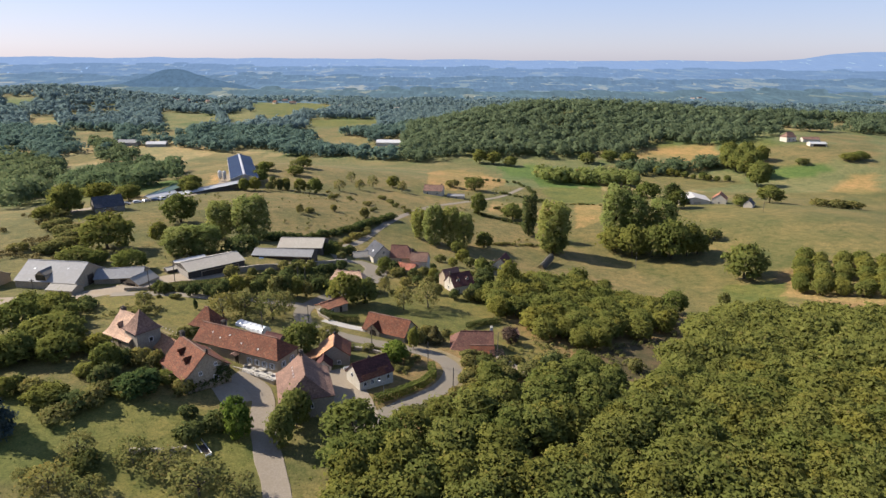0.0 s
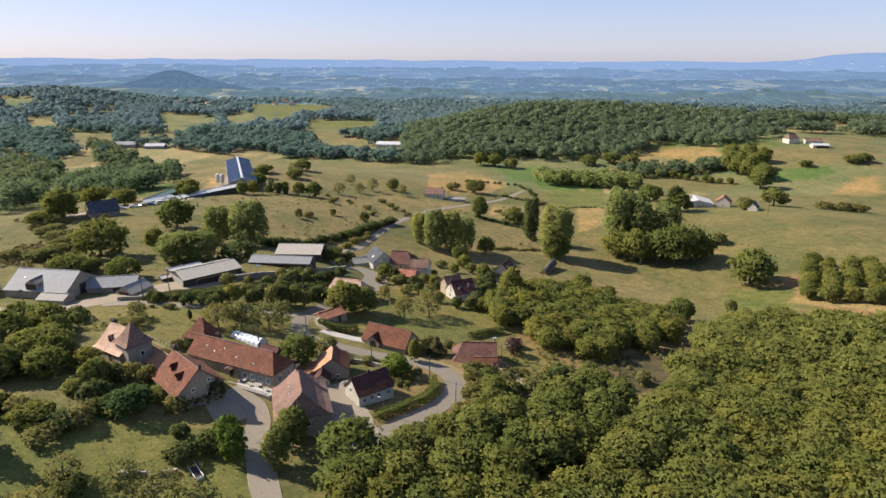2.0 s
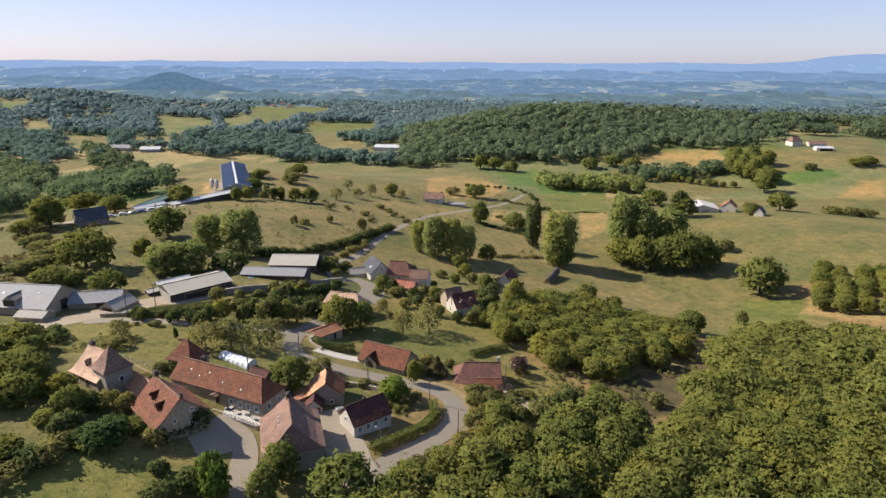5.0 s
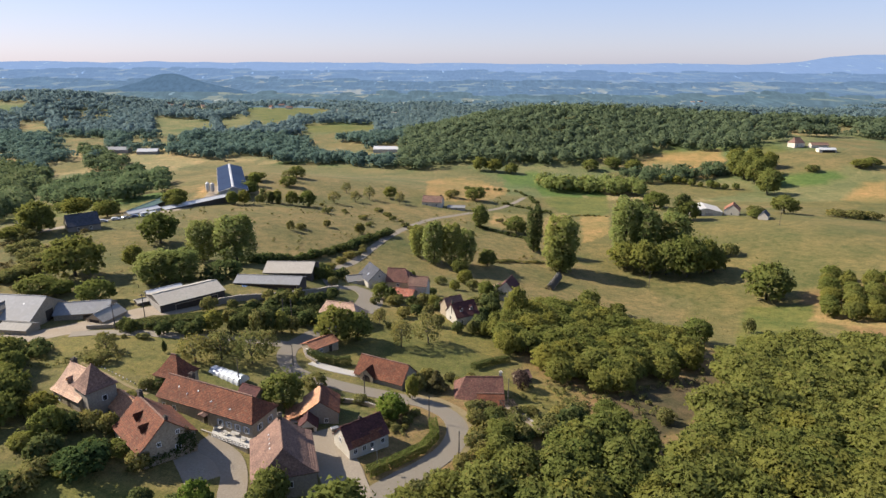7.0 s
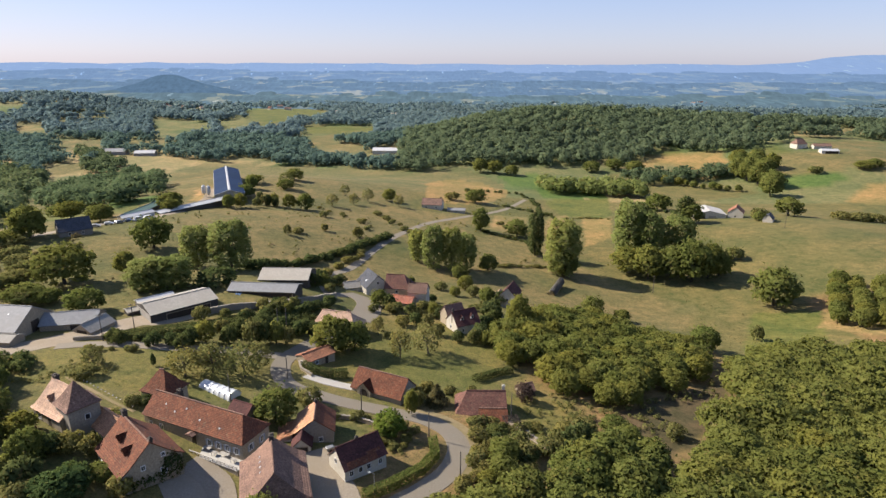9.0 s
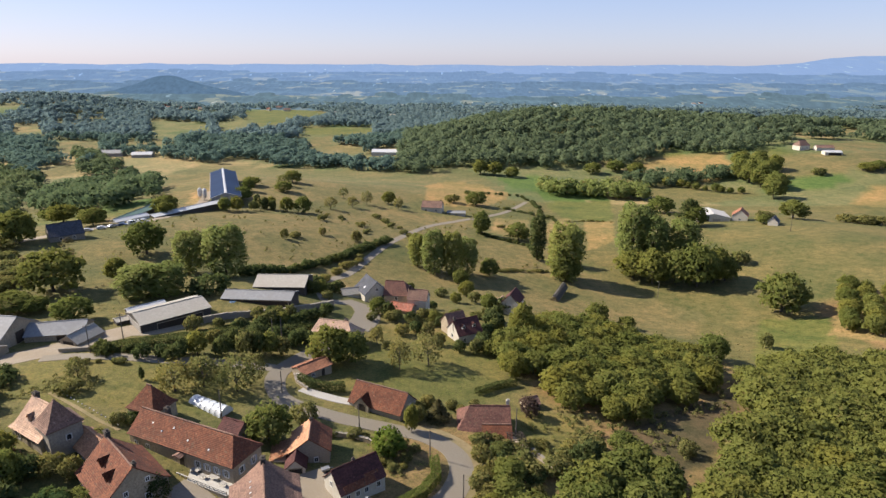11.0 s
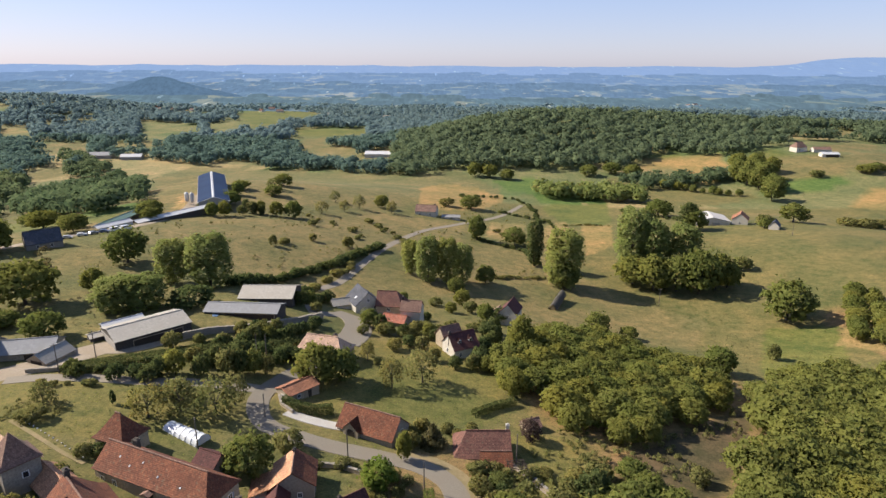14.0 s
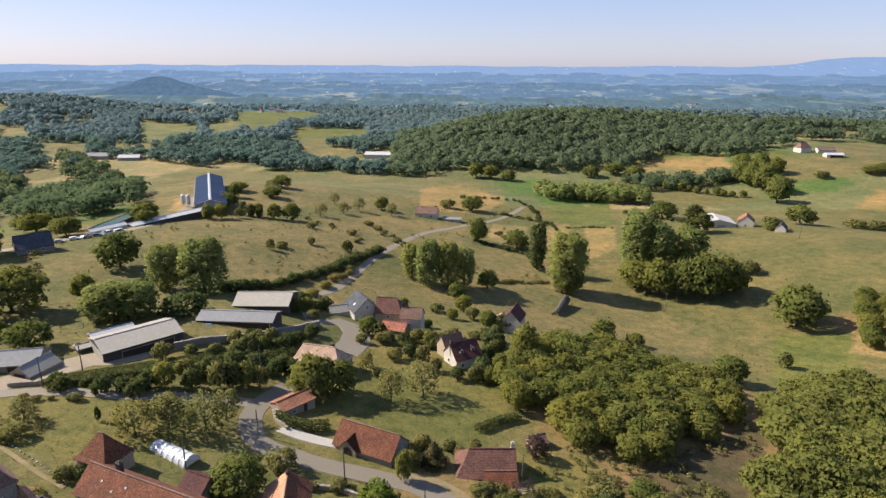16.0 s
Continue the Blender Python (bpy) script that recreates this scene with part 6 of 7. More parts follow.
def hedge(label, pts, width, height, material):
    """A clipped hedge: leafy sides and top along a line."""
    rng = np.random.RandomState(len(pts) * 7 + int(height * 10))
    pts3, ways = [], []
    for (x0, y0), (x1, y1) in zip(pts, pts[1:]):
        long = math.hypot(x1 - x0, y1 - y0)
        d, side = np.array([(x1 - x0) / long, (y1 - y0) / long, 0]), np.array([-(y1 - y0) / long, (x1 - x0) / long, 0])
        n = int(long * (2 * height + width) * 42)
        across = rng.uniform(-height - width / 2, height + width / 2, n)
        out = np.clip(across, -width / 2, width / 2)
        up = height - np.maximum(np.abs(across) - width / 2, 0)
        along_ = rng.uniform(-0.2, long + 0.2, n)
        base = np.stack([x0 + d[0] * along_, y0 + d[1] * along_], 1)
        z = land(base[:, 0], base[:, 1])
        on_top = (np.abs(across) < width / 2)[:, None]
        face = np.where(on_top, np.array([0, 0, 1.0]), side * np.sign(across)[:, None]) + rng.normal(scale=0.45, size=(n, 3))
        face /= np.linalg.norm(face, axis=1)[:, None]
        c = np.stack([base[:, 0], base[:, 1], z + up], 1) + side * out[:, None] + face * rng.uniform(-0.12, 0.1, (n, 1))
        u = np.cross(face, rng.normal(size=(n, 3)))
        u /= np.linalg.norm(u, axis=1)[:, None]
        w = np.cross(face, u)
        s = 0.17 * rng.uniform(0.6, 1.3, (n, 1))
        pts3.append(np.stack([c - u * s - w * s * 0.5, c + u * s - w * s * 0.5, c + w * s], 1).reshape(-1, 3))
        ways.append(np.repeat(face, 3, axis=0))
    ob = new("hedge", mesh_of("hedge", (np.concatenate(pts3), np.concatenate(ways)), material))
    return tagged(ob, label, "hedge")


hedge("clipped dark green hedge round the bungalow garden", [(-37.2, 177.0), (-33.5, 174.6), (-29.5, 174.0), (-25.8, 175.5)], 1.6, 2.3, LEAF_DARK)
hedge("clipped green hedge along the inside of the bend", [(-14.5, 124.5), (-9.5, 128.5), (-4.5, 133.5), (-2.0, 139), (-2.6, 145)], 1.7, 1.9, LEAF_OAK)
hedge("overgrown dark bramble bank under the farmyard", [(-91.2, 180.6), (-87.7, 184.0), (-82.7, 187.1), (-76.3, 190.8), (-68.5, 195.4), (-60.3, 202.7)], 4.6, 1.5, LEAF_DARK)
hedge("dark clipped hedge at the lawn edge", [(-52, 105), (-47.5, 109), (-44, 112)], 1.6, 1.6, LEAF_DARK)
hedge("dark clipped hedge between the lawns", [(8, 181), (14, 186), (19, 189)], 1.4, 1.8, LEAF_DARK)

# ---- far woods and hedgerows ----
FAR = np.random.RandomState(21)


def far_crowns(count, size, seeds=6):
    return [leaf_cloud(np.random.RandomState(300 + k), lobes_round(np.random.RandomState(k), 10.0, 5.2, 0.0, 9), count, size, 0.5, 0.1, 0.15) for k in range(seeds)]


def woods(name, label, x, y, height, material, count=80, size=1.15, shapes=None):
    """Many far trees in one mesh."""
    shapes = shapes or far_crowns(count, size)
    out, ways = [], []
    z = land(x, y)
    for k in range(len(x)):
        s, n = shapes[FAR.randint(len(shapes))]
        a, h = FAR.uniform(0, 6.28), height * FAR.uniform(0.75, 1.25) / 10
        w = h * FAR.uniform(0.9, 1.2)
        c, d = math.cos(a) * w, math.sin(a) * w
        out.append(np.stack([s[:, 0] * c - s[:, 1] * d + x[k], s[:, 0] * d + s[:, 1] * c + y[k], s[:, 2] * h + z[k]], 1))
        ways.append(np.stack([n[:, 0] * math.cos(a) - n[:, 1] * math.sin(a), n[:, 0] * math.sin(a) + n[:, 1] * math.cos(a), n[:, 2]], 1))
    ob = new(name, mesh_of(name, (np.concatenate(out), np.concatenate(ways)), material))
    return tagged(ob, label, "woods", kind="stuff")


def spots(poly, step):
    p = np.array(poly, float)
    n = int((np.ptp(p[:, 0]) + step) * (np.ptp(p[:, 1]) + step) / step ** 2)
    x, y = FAR.uniform(p[:, 0].min(), p[:, 0].max(), n), FAR.uniform(p[:, 1].min(), p[:, 1].max(), n)
    keep = np.array([inside(poly, a, b) for a, b in zip(x, y)])
    return x[keep], y[keep]


woods("walnut_orchard", "further rows of the walnut orchard", far_rows[:, 0], far_rows[:, 1], 7.6, LEAF_WALNUT,
      shapes=[leaf_cloud(np.random.RandomState(90 + k), lobes_round(np.random.RandomState(k), 10.0, 7.0), 1600, 0.61) for k in range(4)])
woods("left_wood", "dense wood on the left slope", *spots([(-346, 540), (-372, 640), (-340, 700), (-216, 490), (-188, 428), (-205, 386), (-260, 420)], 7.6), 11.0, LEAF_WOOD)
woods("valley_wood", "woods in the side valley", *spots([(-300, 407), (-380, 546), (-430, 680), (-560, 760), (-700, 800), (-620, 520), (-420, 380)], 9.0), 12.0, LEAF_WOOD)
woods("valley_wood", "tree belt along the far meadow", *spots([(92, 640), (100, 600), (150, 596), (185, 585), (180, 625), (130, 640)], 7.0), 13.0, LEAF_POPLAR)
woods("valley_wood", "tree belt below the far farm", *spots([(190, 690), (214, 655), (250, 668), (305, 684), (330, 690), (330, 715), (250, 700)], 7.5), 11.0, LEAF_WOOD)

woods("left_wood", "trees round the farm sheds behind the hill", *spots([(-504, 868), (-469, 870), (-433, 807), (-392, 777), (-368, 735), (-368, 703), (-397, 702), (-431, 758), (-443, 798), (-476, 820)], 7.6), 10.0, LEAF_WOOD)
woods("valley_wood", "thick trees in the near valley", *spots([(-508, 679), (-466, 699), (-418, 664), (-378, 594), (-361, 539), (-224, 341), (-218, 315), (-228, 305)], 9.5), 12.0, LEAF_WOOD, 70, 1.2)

# the near edge of the far woods, from west to east
WOOD_EDGE = [(-535, 689), (-461, 692), (-429, 682), (-403, 702), (-432, 780), (-455, 850), (-375, 844), (-291, 800), (-242, 784), (-187, 763), (-160, 764), (-117, 758), (-66, 721), (-35, 693), (-20, 713), (6, 750), (68, 756), (121, 745), (186, 767), (209, 748), (244, 786), (293, 819), (299, 785), (350, 782), (378, 783), (390, 802), (430, 810), (473, 879), (501, 866), (560, 886), (605, 872), (666, 868)]


def far_country():
    """Woods over the valley and the ridges, with fields left open and hedgerow trees further off."""
    outline = WOOD_EDGE + [(2100, 1900), (-2100, 1900)]

    def belt(y0, y1, step, wooded):
        n = int(1.7 * (y1 * y1 - y0 * y0) / 2 / step ** 2)
        y = np.sqrt(FAR.uniform(y0 * y0, y1 * y1, n))
        x = FAR.uniform(-0.85, 0.85, n) * y
        keep = within(outline, x, y)
        # fields stay open, with a clear margin on their south side
        for _, corners in PLOTS:
            for k in (1.0, 1.05, 1.1):
                keep &= ~within(corners, x * k, y * k)
        for hx, hy in FAR_HOMES + [(-446, 858), (-400, 850), (-80, 856), (424, 775), (443, 735), (455, 765)]:
            keep &= ~((np.abs(x - hx) < 16) & (y > hy - 45) & (y < hy + 10))
        x, y = x[keep], y[keep]
        if not wooded:
            on_hill = (np.hypot(x + 915, (y - 1450) * 0.8) < 250) | ((x > 20) & (x < 520) & (y < 1200))
            d = np.sqrt((x[:, None] - SEEDS[:, 0]) ** 2 + (y[:, None] - SEEDS[:, 1]) ** 2)
            two = np.partition(d, 1, axis=1)[:, :2]
            own = (SEED_KIND[d.argmin(1)] * 37 % 1) < 0.42
            keep = on_hill | (two[:, 1] - two[:, 0] < 13) | own
            x, y = x[keep], y[keep]
        else:
            gap = np.array([noise.noise((a * 0.011, b * 0.008, 4.0)) for a, b in zip(x, y)])
            keep = (gap < 0.42) | (np.hypot(x - 240, (y - 950) * 0.9) < 260)
            x, y = x[keep], y[keep]
        return x, y
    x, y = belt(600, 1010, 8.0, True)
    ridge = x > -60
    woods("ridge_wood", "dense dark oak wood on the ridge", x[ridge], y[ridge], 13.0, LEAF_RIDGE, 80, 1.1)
    # The valley and farther belts wear leaf colours with painted haze.
    woods("valley_wood", "dense wood in the far valley", x[~ridge], y[~ridge], 11.5, LEAF_FAR_HAZED, 60, 1.3)
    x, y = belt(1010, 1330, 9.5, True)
    woods("valley_wood", "wood on the far slopes", x, y, 12.0, LEAF_DISTANT_HAZED, 40, 1.65)
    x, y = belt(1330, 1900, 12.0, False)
    woods("hedgerow_trees", "trees and hedgerows over the far plain", x, y, 11.0, LEAF_DISTANT_HAZED, 28, 2.05)


far_country()


def scrub(name, label, poly, count, height, material, seed):
    """Low bushes scattered in patches."""
    rng = np.random.RandomState(seed)
    p = np.array(poly, float)
    x, y = rng.uniform(p[:, 0].min(), p[:, 0].max(), count * 5), rng.uniform(p[:, 1].min(), p[:, 1].max(), count * 5)
    thick = np.array([noise.noise((a * 0.05, b * 0.05, seed)) for a, b in zip(x, y)])
    keep = within(poly, x, y) & (thick > 0.0)
    woods(name, label, x[keep][:count], y[keep][:count], height, material, 70, 1.25)


scrub("scrub", "brown heathy scrub on the slope", [(-200, 290), (-160, 290), (-125, 235), (-130, 212), (-180, 205), (-240, 250)], 420, 1.6, LEAF_BROWN, 3)
scrub("scrub", "scattered low scrub on the dry hill", [(-120, 300), (-80, 285), (-45, 330), (-30, 400), (-60, 470), (-120, 440), (-150, 330)], 130, 1.2, LEAF_DRY, 4)
scrub("scrub", "scattered low scrub on the valley meadows", [(0, 330), (60, 360), (90, 430), (60, 560), (10, 560), (-20, 420)], 120, 1.5, LEAF_DRY, 5)
scrub("scrub", "weeds and brambles between garden and grove", [(14, 152), (20, 176), (44, 178), (60, 182), (84, 206), (78, 186), (56, 156), (40, 148)], 150, 1.3, LEAF_DRY, 6)


scrub("scrub", "thick dark brambles on the bank under the farmyard", [(-93, 181), (-84, 182.5), (-74, 185), (-64, 189), (-52, 193), (-43, 199), (-41, 212), (-48, 212), (-58, 205), (-68, 200), (-76, 194), (-86, 187)], 420, 2.0, LEAF_DARK, 7)
scrub("scrub", "rough shrubs and weeds in the manor garden", [(-100, 150), (-96, 172), (-78, 176), (-62, 174), (-56, 164), (-66, 152), (-80, 156)], 90, 0.9, LEAF_DRY, 8)
scrub("scrub", "dark undergrowth west of the manor", [(-125, 140), (-120, 168), (-100, 166), (-90, 150), (-92, 132), (-100, 118), (-112, 120)], 220, 2.6, LEAF_DARK, 9)
scrub("scrub", "weeds along the garden walls", [(-30, 150), (-14, 153), (-6, 146), (-8, 138), (-20, 146)], 70, 0.8, LEAF_DRY, 10)


def tufts(name, label, count, box_, size, material, seed):
    """Single tufts of grass and weeds on the meadows."""
    rng = np.random.RandomState(seed)
    x, y = rng.uniform(box_[0], box_[1], count), rng.uniform(box_[2], box_[3], count)
    n = np.stack([rng.normal(scale=0.35, size=count), rng.normal(scale=0.35, size=count), np.ones(count)], 1)
    n /= np.linalg.norm(n, axis=1)[:, None]
    c = np.stack([x, y, land(x, y) + 0.05], 1)
    a, s = rng.uniform(0, 6.28, count), size * rng.uniform(0.4, 1.4, count)
    pts = [c + np.stack([np.cos(a + k * 2.1) * s, np.sin(a + k * 2.1) * s, rng.uniform(0.0, 0.8, count) * s], 1) for k in range(3)]
    keep = np.ones(count, bool)
    for line, half in PAVED:
        for q in line:
            keep &= (x - q[0]) ** 2 + (y - q[1]) ** 2 > (half + 0.6) ** 2
    ob = new(name, mesh_of(name, (np.stack(pts, 1)[keep].reshape(-1, 3), np.repeat(n[keep], 3, axis=0)), material))
    return tagged(ob, label, "grass", kind="stuff")


tufts("grass_tufts", "coarse grass tufts in the gardens", 12000, (-105, 45, 84, 215), 0.17, LEAF_WALNUT, 1)
tufts("grass_tufts", "dry grass tufts on the meadows", 20000, (-190, 190, 210, 440), 0.32, LEAF_STRAW, 2)



# ---- poles, vehicles, walls and garden things ----
def pole(x, y, height=8.0, arm=True, lean=0.0):
    o = thing("utility_pole", "grey wooden utility pole with a crossarm" if arm else "grey wooden utility pole beside the lane", "pole", x, y, hz(x, y), lean, "utility poles")
    bm = bmesh.new()
    tube(bm, (0, 0, -0.5), (0, 0, height), 0.15, 0.10, 8)
    part("shaft", bm, POLE_WOOD, o)
    if arm:
        part("crossarm", boxed(-0.8, 0.8, -0.06, 0.06, height - 0.5, height - 0.36), POLE_WOOD, o)
        for u in (-0.7, 0, 0.7):
            bm = bmesh.new()
            tube(bm, (u, 0, height - 0.36), (u, 0, height - 0.16), 0.05, 0.04, 6)
            part("insulator", bm, FRAME_WHITE, o)


for px, py, ph, pa in ((-92, 181, 8, True), (-88, 190, 8, True), (-49, 196, 8.5, False), (-46.8, 197, 8.5, False), (-40, 170, 6, False), (-19.5, 157, 6.5, False), (-3.5, 147, 6.5, False), (-48.6, 153.5, 7.5, False)):
    pole(px, py, ph, pa, 20)
for px, py, ph, pa in ((-118, 166, 8, True), (16, 161, 7, False), (105, 322, 9, True), (215, 408, 10, True), (-140, 160, 8, True), (3, 132, 6.5, False)):
    pole(px, py, ph, pa, -10)


def street_lamp(x, y):
    o = thing("street_lamp", "slim steel street lamp beside the clipped hedge", "street lamp", x, y, hz(x, y))
    bm = bmesh.new()
    tube(bm, (0, 0, -0.3), (0, 0, 4.6), 0.07, 0.05, 8)
    part("post", bm, STEEL, o)
    bm = bmesh.new()
    tube(bm, (0, 0, 4.55), (-0.8, 0, 4.75), 0.04, 0.04, 6)
    part("arm", bm, STEEL, o)
    part("lantern", soft(boxed(-1.15, -0.65, -0.14, 0.14, 4.68, 4.84), 0.04), FRAME_WHITE, o)


street_lamp(-13.0, 126.2)


def bale_stack():
    """A long stack of bales under a dark sheet."""
    x0, y0, x1, y1 = 50.0, 302.0, 58.0, 321.0
    yaw = math.degrees(math.atan2(y1 - y0, x1 - x0))
    L = math.hypot(x1 - x0, y1 - y0)
    o = thing("bale_stack", "long stack of straw bales under a grey tarpaulin", "bale stack", (x0 + x1) / 2, (y0 + y1) / 2, hz((x0 + x1) / 2, (y0 + y1) / 2), yaw)
    bm = bmesh.new()
    for k in range(12):
        u = -L / 2 + L * (k + 0.5) / 12
        for v in (-0.9, 0.9):
            tube(bm, (u - L / 25, v, 0.9), (u + L / 25, v, 0.9), 0.95, 0.95, 10)
        tube(bm, (u - L / 25, 0, 2.4), (u + L / 25, 0, 2.4), 0.95, 0.95, 10)
    bmesh.ops.translate(bm, verts=bm.verts, vec=(0, 0, -0.2))
    part("bales", bm, STRAW, o)
    bm = bmesh.new()
    n = 24
    rows = []
    for k in range(n + 1):
        u = -L / 2 - 0.1 + (L + 0.2) * k / n
        w = 0.1 * noise.noise((u, 0.3, 0.1))
        rows.append([bm.verts.new((u, y, z + w)) for y, z in ((-2.0, 1.3), (-1.9, 1.9), (-0.9, 3.4), (0, 3.8), (0.9, 3.4), (1.9, 1.9), (2.0, 1.3))])
    for a, b in zip(rows, rows[1:]):
        for j in range(6):
            bm.faces.new((a[j], a[j + 1], b[j + 1], b[j]))
    bmesh.ops.solidify(bm, geom=list(bm.faces), thickness=0.04)
    part("tarpaulin", bm, TARP_DARK, o)


bale_stack()

PAINTS = {n: plain("car_paint_" + n, tuple(k * 0.92 for k in c), c, tuple(k * 0.97 for k in c), 0.3, 3.0, 0.8, spec=0.6, bump=0.0) for n, c in (("white", (0.576, 0.576, 0.568)), ("grey", (0.192, 0.200, 0.216)), ("silver", (0.384, 0.392, 0.400)), ("blue", (0.048, 0.080, 0.160)))}
RUBBER = plain("tyre_rubber", (0.012, 0.012, 0.012), (0.024, 0.024, 0.024), (0.016, 0.016, 0.016), 0.85)


def car(x, y, yaw, paint, van=False):
    kind = "van" if van else "car"
    o = thing("parked_" + kind, "parked " + paint + " " + kind + " in the farmyard", kind, x, y, hz(x, y) + 0.08, yaw, "parked vehicles")
    L, W, H = (5.0, 1.9, 2.1) if van else (4.2, 1.75, 1.45)
    bm = bmesh.new()
    if van:
        outline = [(-L / 2, 0.35), (L / 2, 0.35), (L / 2, 0.95), (L / 2 - 0.9, 1.25), (L / 2 - 1.5, H), (-L / 2, H)]
    else:
        outline = [(-L / 2, 0.35), (L / 2, 0.35), (L / 2, 0.75), (L / 2 - 1.0, 0.92), (L / 2 - 1.7, H), (-L / 2 + 0.6, H), (-L / 2, 0.95)]
    prism(bm, outline, -W / 2, W / 2)
    part("body", soft(bm, 0.06), PAINTS[paint], o)
    z0 = 1.0 if not van else 1.25
    for s in (-1, 1):
        part("window", boxed(-L / 2 + 0.75, L / 2 - 1.75, *sorted((s * (W / 2 - 0.02), s * (W / 2 + 0.012))), z0, H - 0.12), GLASS_DARK, o)
        for u in (-L / 2 + 0.8, L / 2 - 0.85):
            bm = bmesh.new()
            tube(bm, (u, s * (W / 2 - 0.12), 0.32), (u, s * (W / 2 + 0.03), 0.32), 0.32, 0.32, 12)
            part("wheel", bm, RUBBER, o)


for cx, cy, cyaw, cp, cv in ((-163, 318, 30, "white", False), (-160, 322, 60, "grey", False), (-166, 312, 20, "silver", False), (-154, 330, 45, "white", True), (-151, 334, 50, "white", True), (-157, 326, 20, "blue", False)):
    car(cx, cy, cyaw, cp, cv)


def trailer(x, y, yaw):
    o = thing("trailer", "small pale box trailer beside the cottage", "trailer", x, y, hz(x, y) + 0.1, yaw)
    part("box", soft(boxed(-0.8, 0.8, -0.5, 0.5, 0.35, 0.85)), STEEL, o)
    part("drawbar", boxed(0.8, 1.6, -0.05, 0.05, 0.4, 0.5), STEEL, o)
    for s in (-1, 1):
        bm = bmesh.new()
        tube(bm, (0, s * 0.62, 0.28), (0, s * 0.76, 0.28), 0.28, 0.28, 10)
        part("wheel", bm, RUBBER, o)


trailer(-23.6, 139.0, 30)


def pergola(x, y, yaw):
    o = thing("pergola", "dark wooden pergola in the garden below the bend", "pergola", x, y, hz(x, y), yaw)
    for u in (-1.6, 1.6):
        for v in (-1.4, 1.4):
            part("post", boxed(u - 0.09, u + 0.09, v - 0.09, v + 0.09, -0.4, 2.2), DARK_WOOD, o)
        part("beam", boxed(u - 0.08, u + 0.08, -1.7, 1.7, 2.2, 2.38), DARK_WOOD, o)
    for k in range(7):
        v = -1.5 + 0.5 * k
        part("rafter", boxed(-1.9, 1.9, v - 0.06, v + 0.06, 2.38, 2.5), DARK_WOOD, o)


pergola(15.5, 155.9, 12)


def stone_wall(label, pts, height, thick=0.5, material=None):
    """A dry-stone wall that follows the land, with a row of single capstones."""
    o = thing("stone_wall", label, "wall", pts[0][0], pts[0][1], hz(*pts[0]))
    back = o.matrix_basis.inverted()
    bm, caps = bmesh.new(), []
    for (x0, y0), (x1, y1) in zip(pts, pts[1:]):
        n = max(1, int(math.hypot(x1 - x0, y1 - y0) / 1.2))
        d = Vector((x1 - x0, y1 - y0)).normalized()
        s = Vector((-d.y, d.x)) * thick / 2
        for k in range(n):
            a, b = (Vector((x0 + (x1 - x0) * f, y0 + (y1 - y0) * f)) for f in (k / n, (k + 1) / n))
            lift = height * (1 + 0.1 * noise.noise((a.x, a.y, 1.0)))
            ring = [(a - s, -0.5), (b - s, -0.5), (b + s, -0.5), (a + s, -0.5), (a - s, lift), (b - s, lift), (b + s, lift), (a + s, lift)]
            v = [bm.verts.new(back @ Vector((p.x, p.y, hz(p.x, p.y) + z))) for p, z in ring]
            for f in ((0, 3, 2, 1), (4, 5, 6, 7), (0, 1, 5, 4), (1, 2, 6, 5), (2, 3, 7, 6), (3, 0, 4, 7)):
                bm.faces.new([v[q] for q in f])
            m = (a + b) / 2
            caps.append((m, hz(m.x, m.y) + lift, math.degrees(math.atan2(d.y, d.x))))
    part("wall_body", bm, material or STONE, o)
    me = None
    for m, z, yaw in caps:
        if me is None:
            c = part("capstone", soft(boxed(-0.55, 0.55, -thick / 2 - 0.06, thick / 2 + 0.06, -0.02, 0.14)), STONE_GREY, o)
            me = c.data
        else:
            c = new("capstone", me)
            c.parent = o
        c.matrix_basis = back @ pose(m.x, m.y, z, 0, 0, yaw)


stone_wall("dark retaining wall below the farm bank", [(-72, 205), (-66, 209.5), (-59, 212.5), (-51.5, 218), (-44, 226), (-39, 235)], 1.9, 0.6, STONE_GREY)
stone_wall("low dry-stone wall beside the lane", [(-39.5, 180.5), (-38.0, 176.5), (-34.5, 173.2)], 0.7)
stone_wall("low stone wall along the farm lane", [(-100, 181), (-90, 183.5), (-80, 186.5)], 0.9)
stone_wall("mossy garden wall below the cream house", [(-26, 152.5), (-20, 152.5), (-15.5, 150.5)], 0.9)
stone_wall("low wall at the edge of the manor garden", [(-58, 99.5), (-52, 101), (-48.5, 102.5)], 0.7)
stone_wall("low wall in the garden below the bend", [(17.5, 158), (19.5, 153), (22.5, 148)], 0.6)


def cold_frame(x, y, yaw):
    o = thing("cold_frame", "long white garden cold frame on the lawn", "cold frame", x, y, hz(x, y), yaw)
    bm = bmesh.new()
    for y0, y1 in ((-0.75, -0.65), (0.65, 0.75)):
        box(bm, -3.0, 3.0, y0, y1, -0.2, 0.35)
    for x0, x1 in ((-3.0, -2.9), (2.9, 3.0)):
        box(bm, x0, x1, -0.65, 0.65, -0.2, 0.35)
    part("frame", bm, FRAME_WHITE, o)
    part("soil", boxed(-2.9, 2.9, -0.65, 0.65, -0.2, 0.15), DARK_WOOD, o)


cold_frame(-46.0, 103.6, -50)


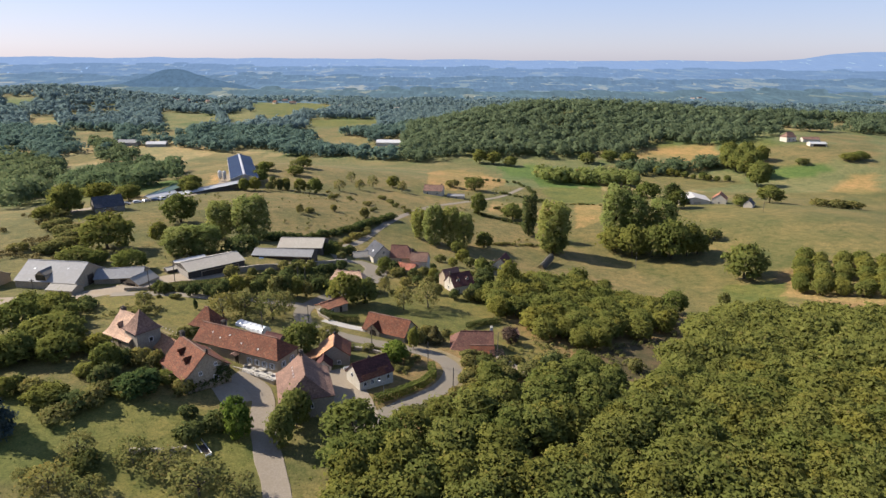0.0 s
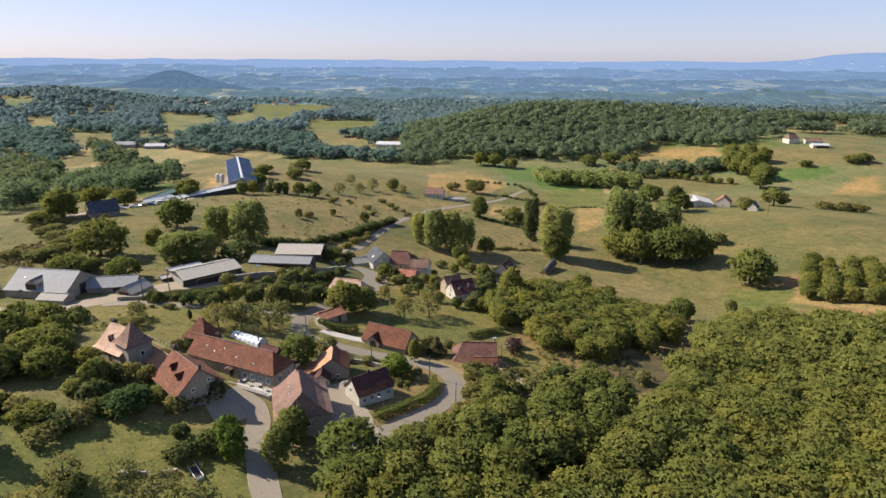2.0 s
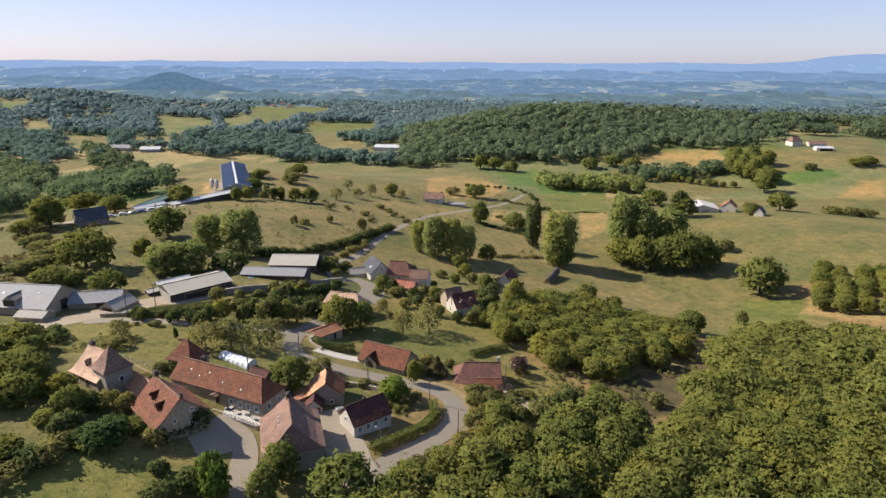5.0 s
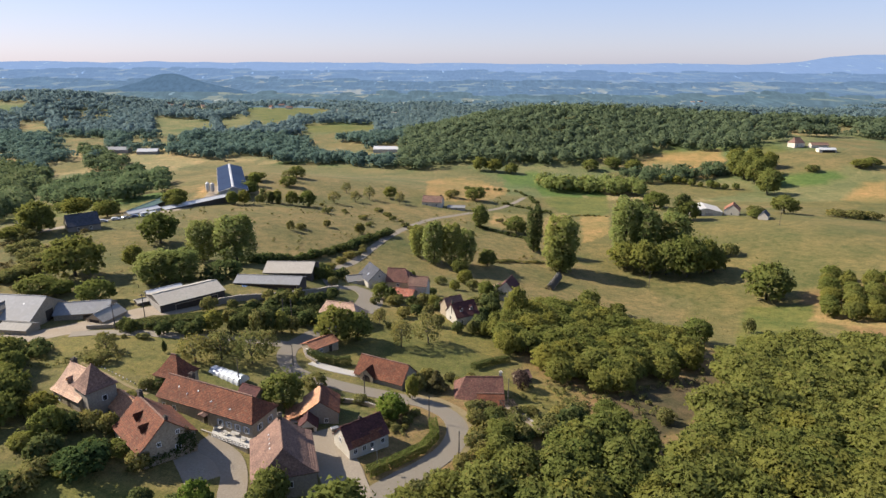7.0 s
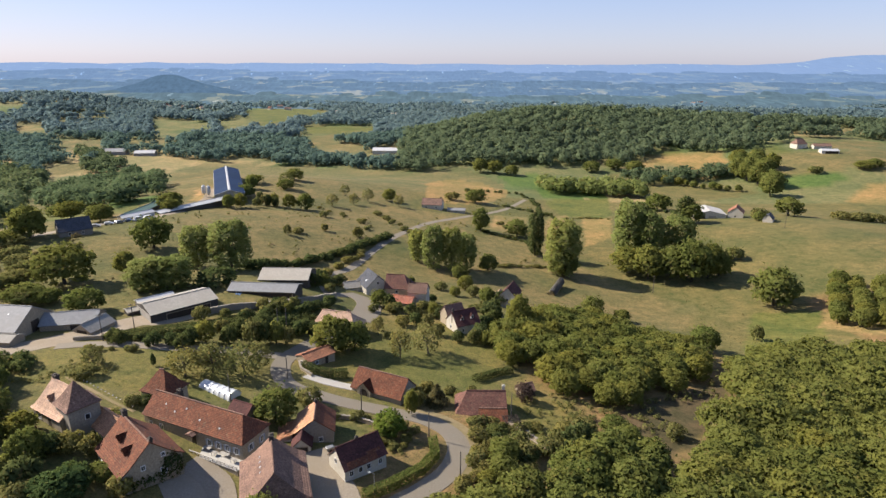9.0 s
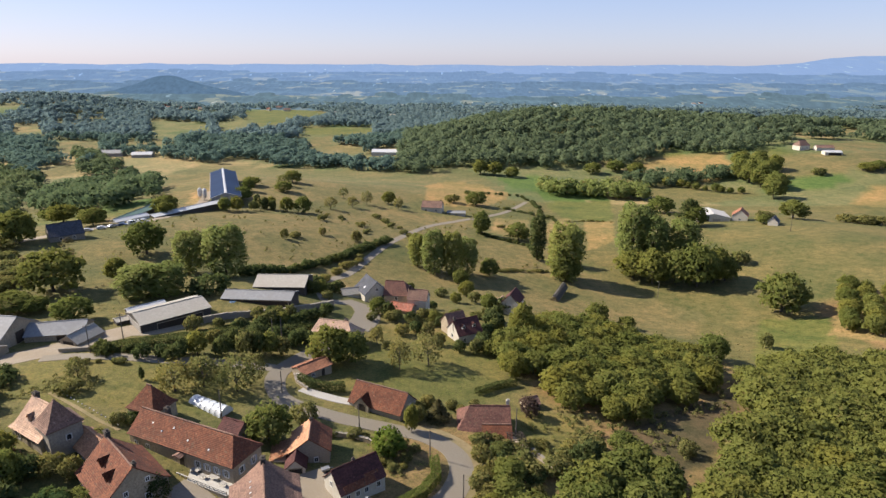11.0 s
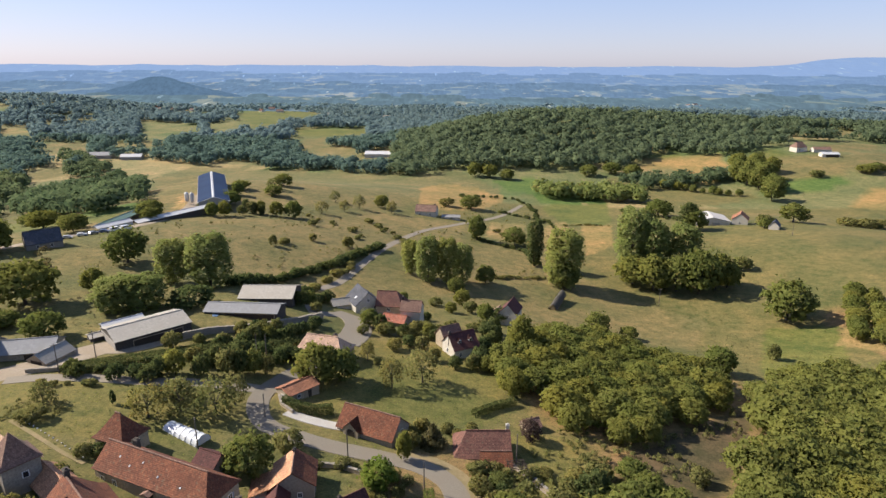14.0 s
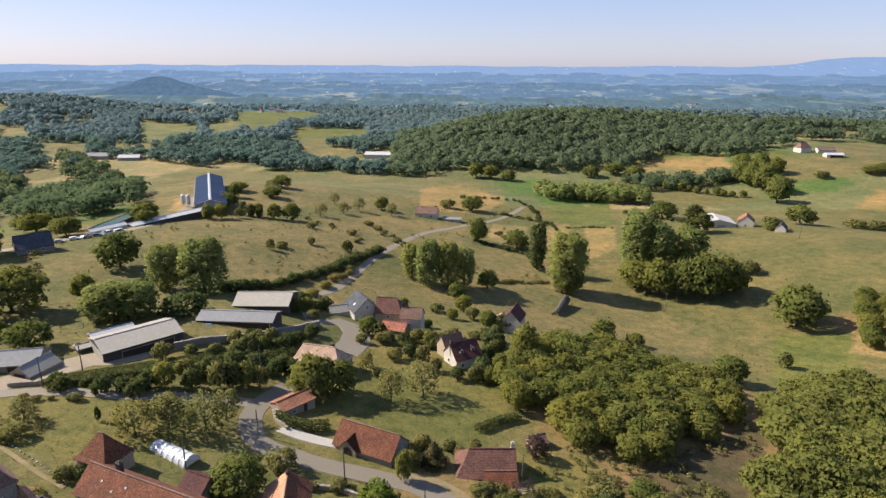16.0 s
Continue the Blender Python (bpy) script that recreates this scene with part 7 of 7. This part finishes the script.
def path_edge():
    o = thing("stone_edging", "row of small white stones along a garden path", "edging", -74, 150, hz(-74, 150))
    back = o.matrix_basis.inverted()
    me = None
    for k in range(16):
        x, y = -86 + k * 1.25, 158.5 - k * 0.78
        if me is None:
            bm = bmesh.new()
            bmesh.ops.create_icosphere(bm, subdivisions=1, radius=0.16)
            c = part("stone", bm, FRAME_WHITE, o)
            me = c.data
        else:
            c = new("stone", me)
            c.parent = o
        c.matrix_basis = back @ pose(x, y, hz(x, y) + 0.1, 0, 0, k * 40)


path_edge()
sheet("path", "pale gravel path through the manor garden", "path", [(-88, 158), (-80, 153), (-72, 148), (-66, 145)], 0.9, VERGE, 0.08)
sheet("path", "pale garden path below the bend", "path", [(15, 160), (18, 154), (23, 147)], 1.2, GRAVEL, 0.12)


def fence(pts, step=3.0):
    o = thing("field_fence", "rough wooden post fence along the field", "fence", pts[0][0], pts[0][1], hz(*pts[0]))
    back = o.matrix_basis.inverted()
    me = None
    for (x0, y0), (x1, y1) in zip(pts, pts[1:]):
        n = max(1, int(math.hypot(x1 - x0, y1 - y0) / step))
        for k in range(n):
            x, y = x0 + (x1 - x0) * k / n, y0 + (y1 - y0) * k / n
            if me is None:
                bm = bmesh.new()
                tube(bm, (0, 0, -0.3), (0, 0, 1.3), 0.09, 0.07, 6)
                c = part("post", bm, POLE_WOOD, o)
                me = c.data
            else:
                c = new("post", me)
                c.parent = o
            c.matrix_basis = back @ pose(x, y, hz(x, y))


fence([(-104, 219), (-96, 229), (-86, 236)])
fence([(-78, 268), (-66, 286), (-56, 306)], 4.0)


def ivy(house, spots_, label):
    """Ivy on a gable: a flat mat of leaves."""
    rng = np.random.RandomState(17)
    lobes = [(house.L / 2 + 0.1, u, z, 0.30, w, h) for u, z, w, h in spots_]
    part_me = mesh_of("ivy", leaf_cloud(rng, lobes, 1500, 0.2), LEAF_DARK)
    ob = new("ivy", part_me)
    ob.parent = house.ob
    return tagged(ob, label)


ivy(fh, ((-2.6, 0.3, 2.0, 1.6), (0.2, 0.1, 2.2, 1.5), (3.4, 1.6, 1.7, 2.6), (2.4, 0.0, 2.4, 1.4), (-4.2, 0.2, 1.2, 1.8)), "dark ivy on the gable")
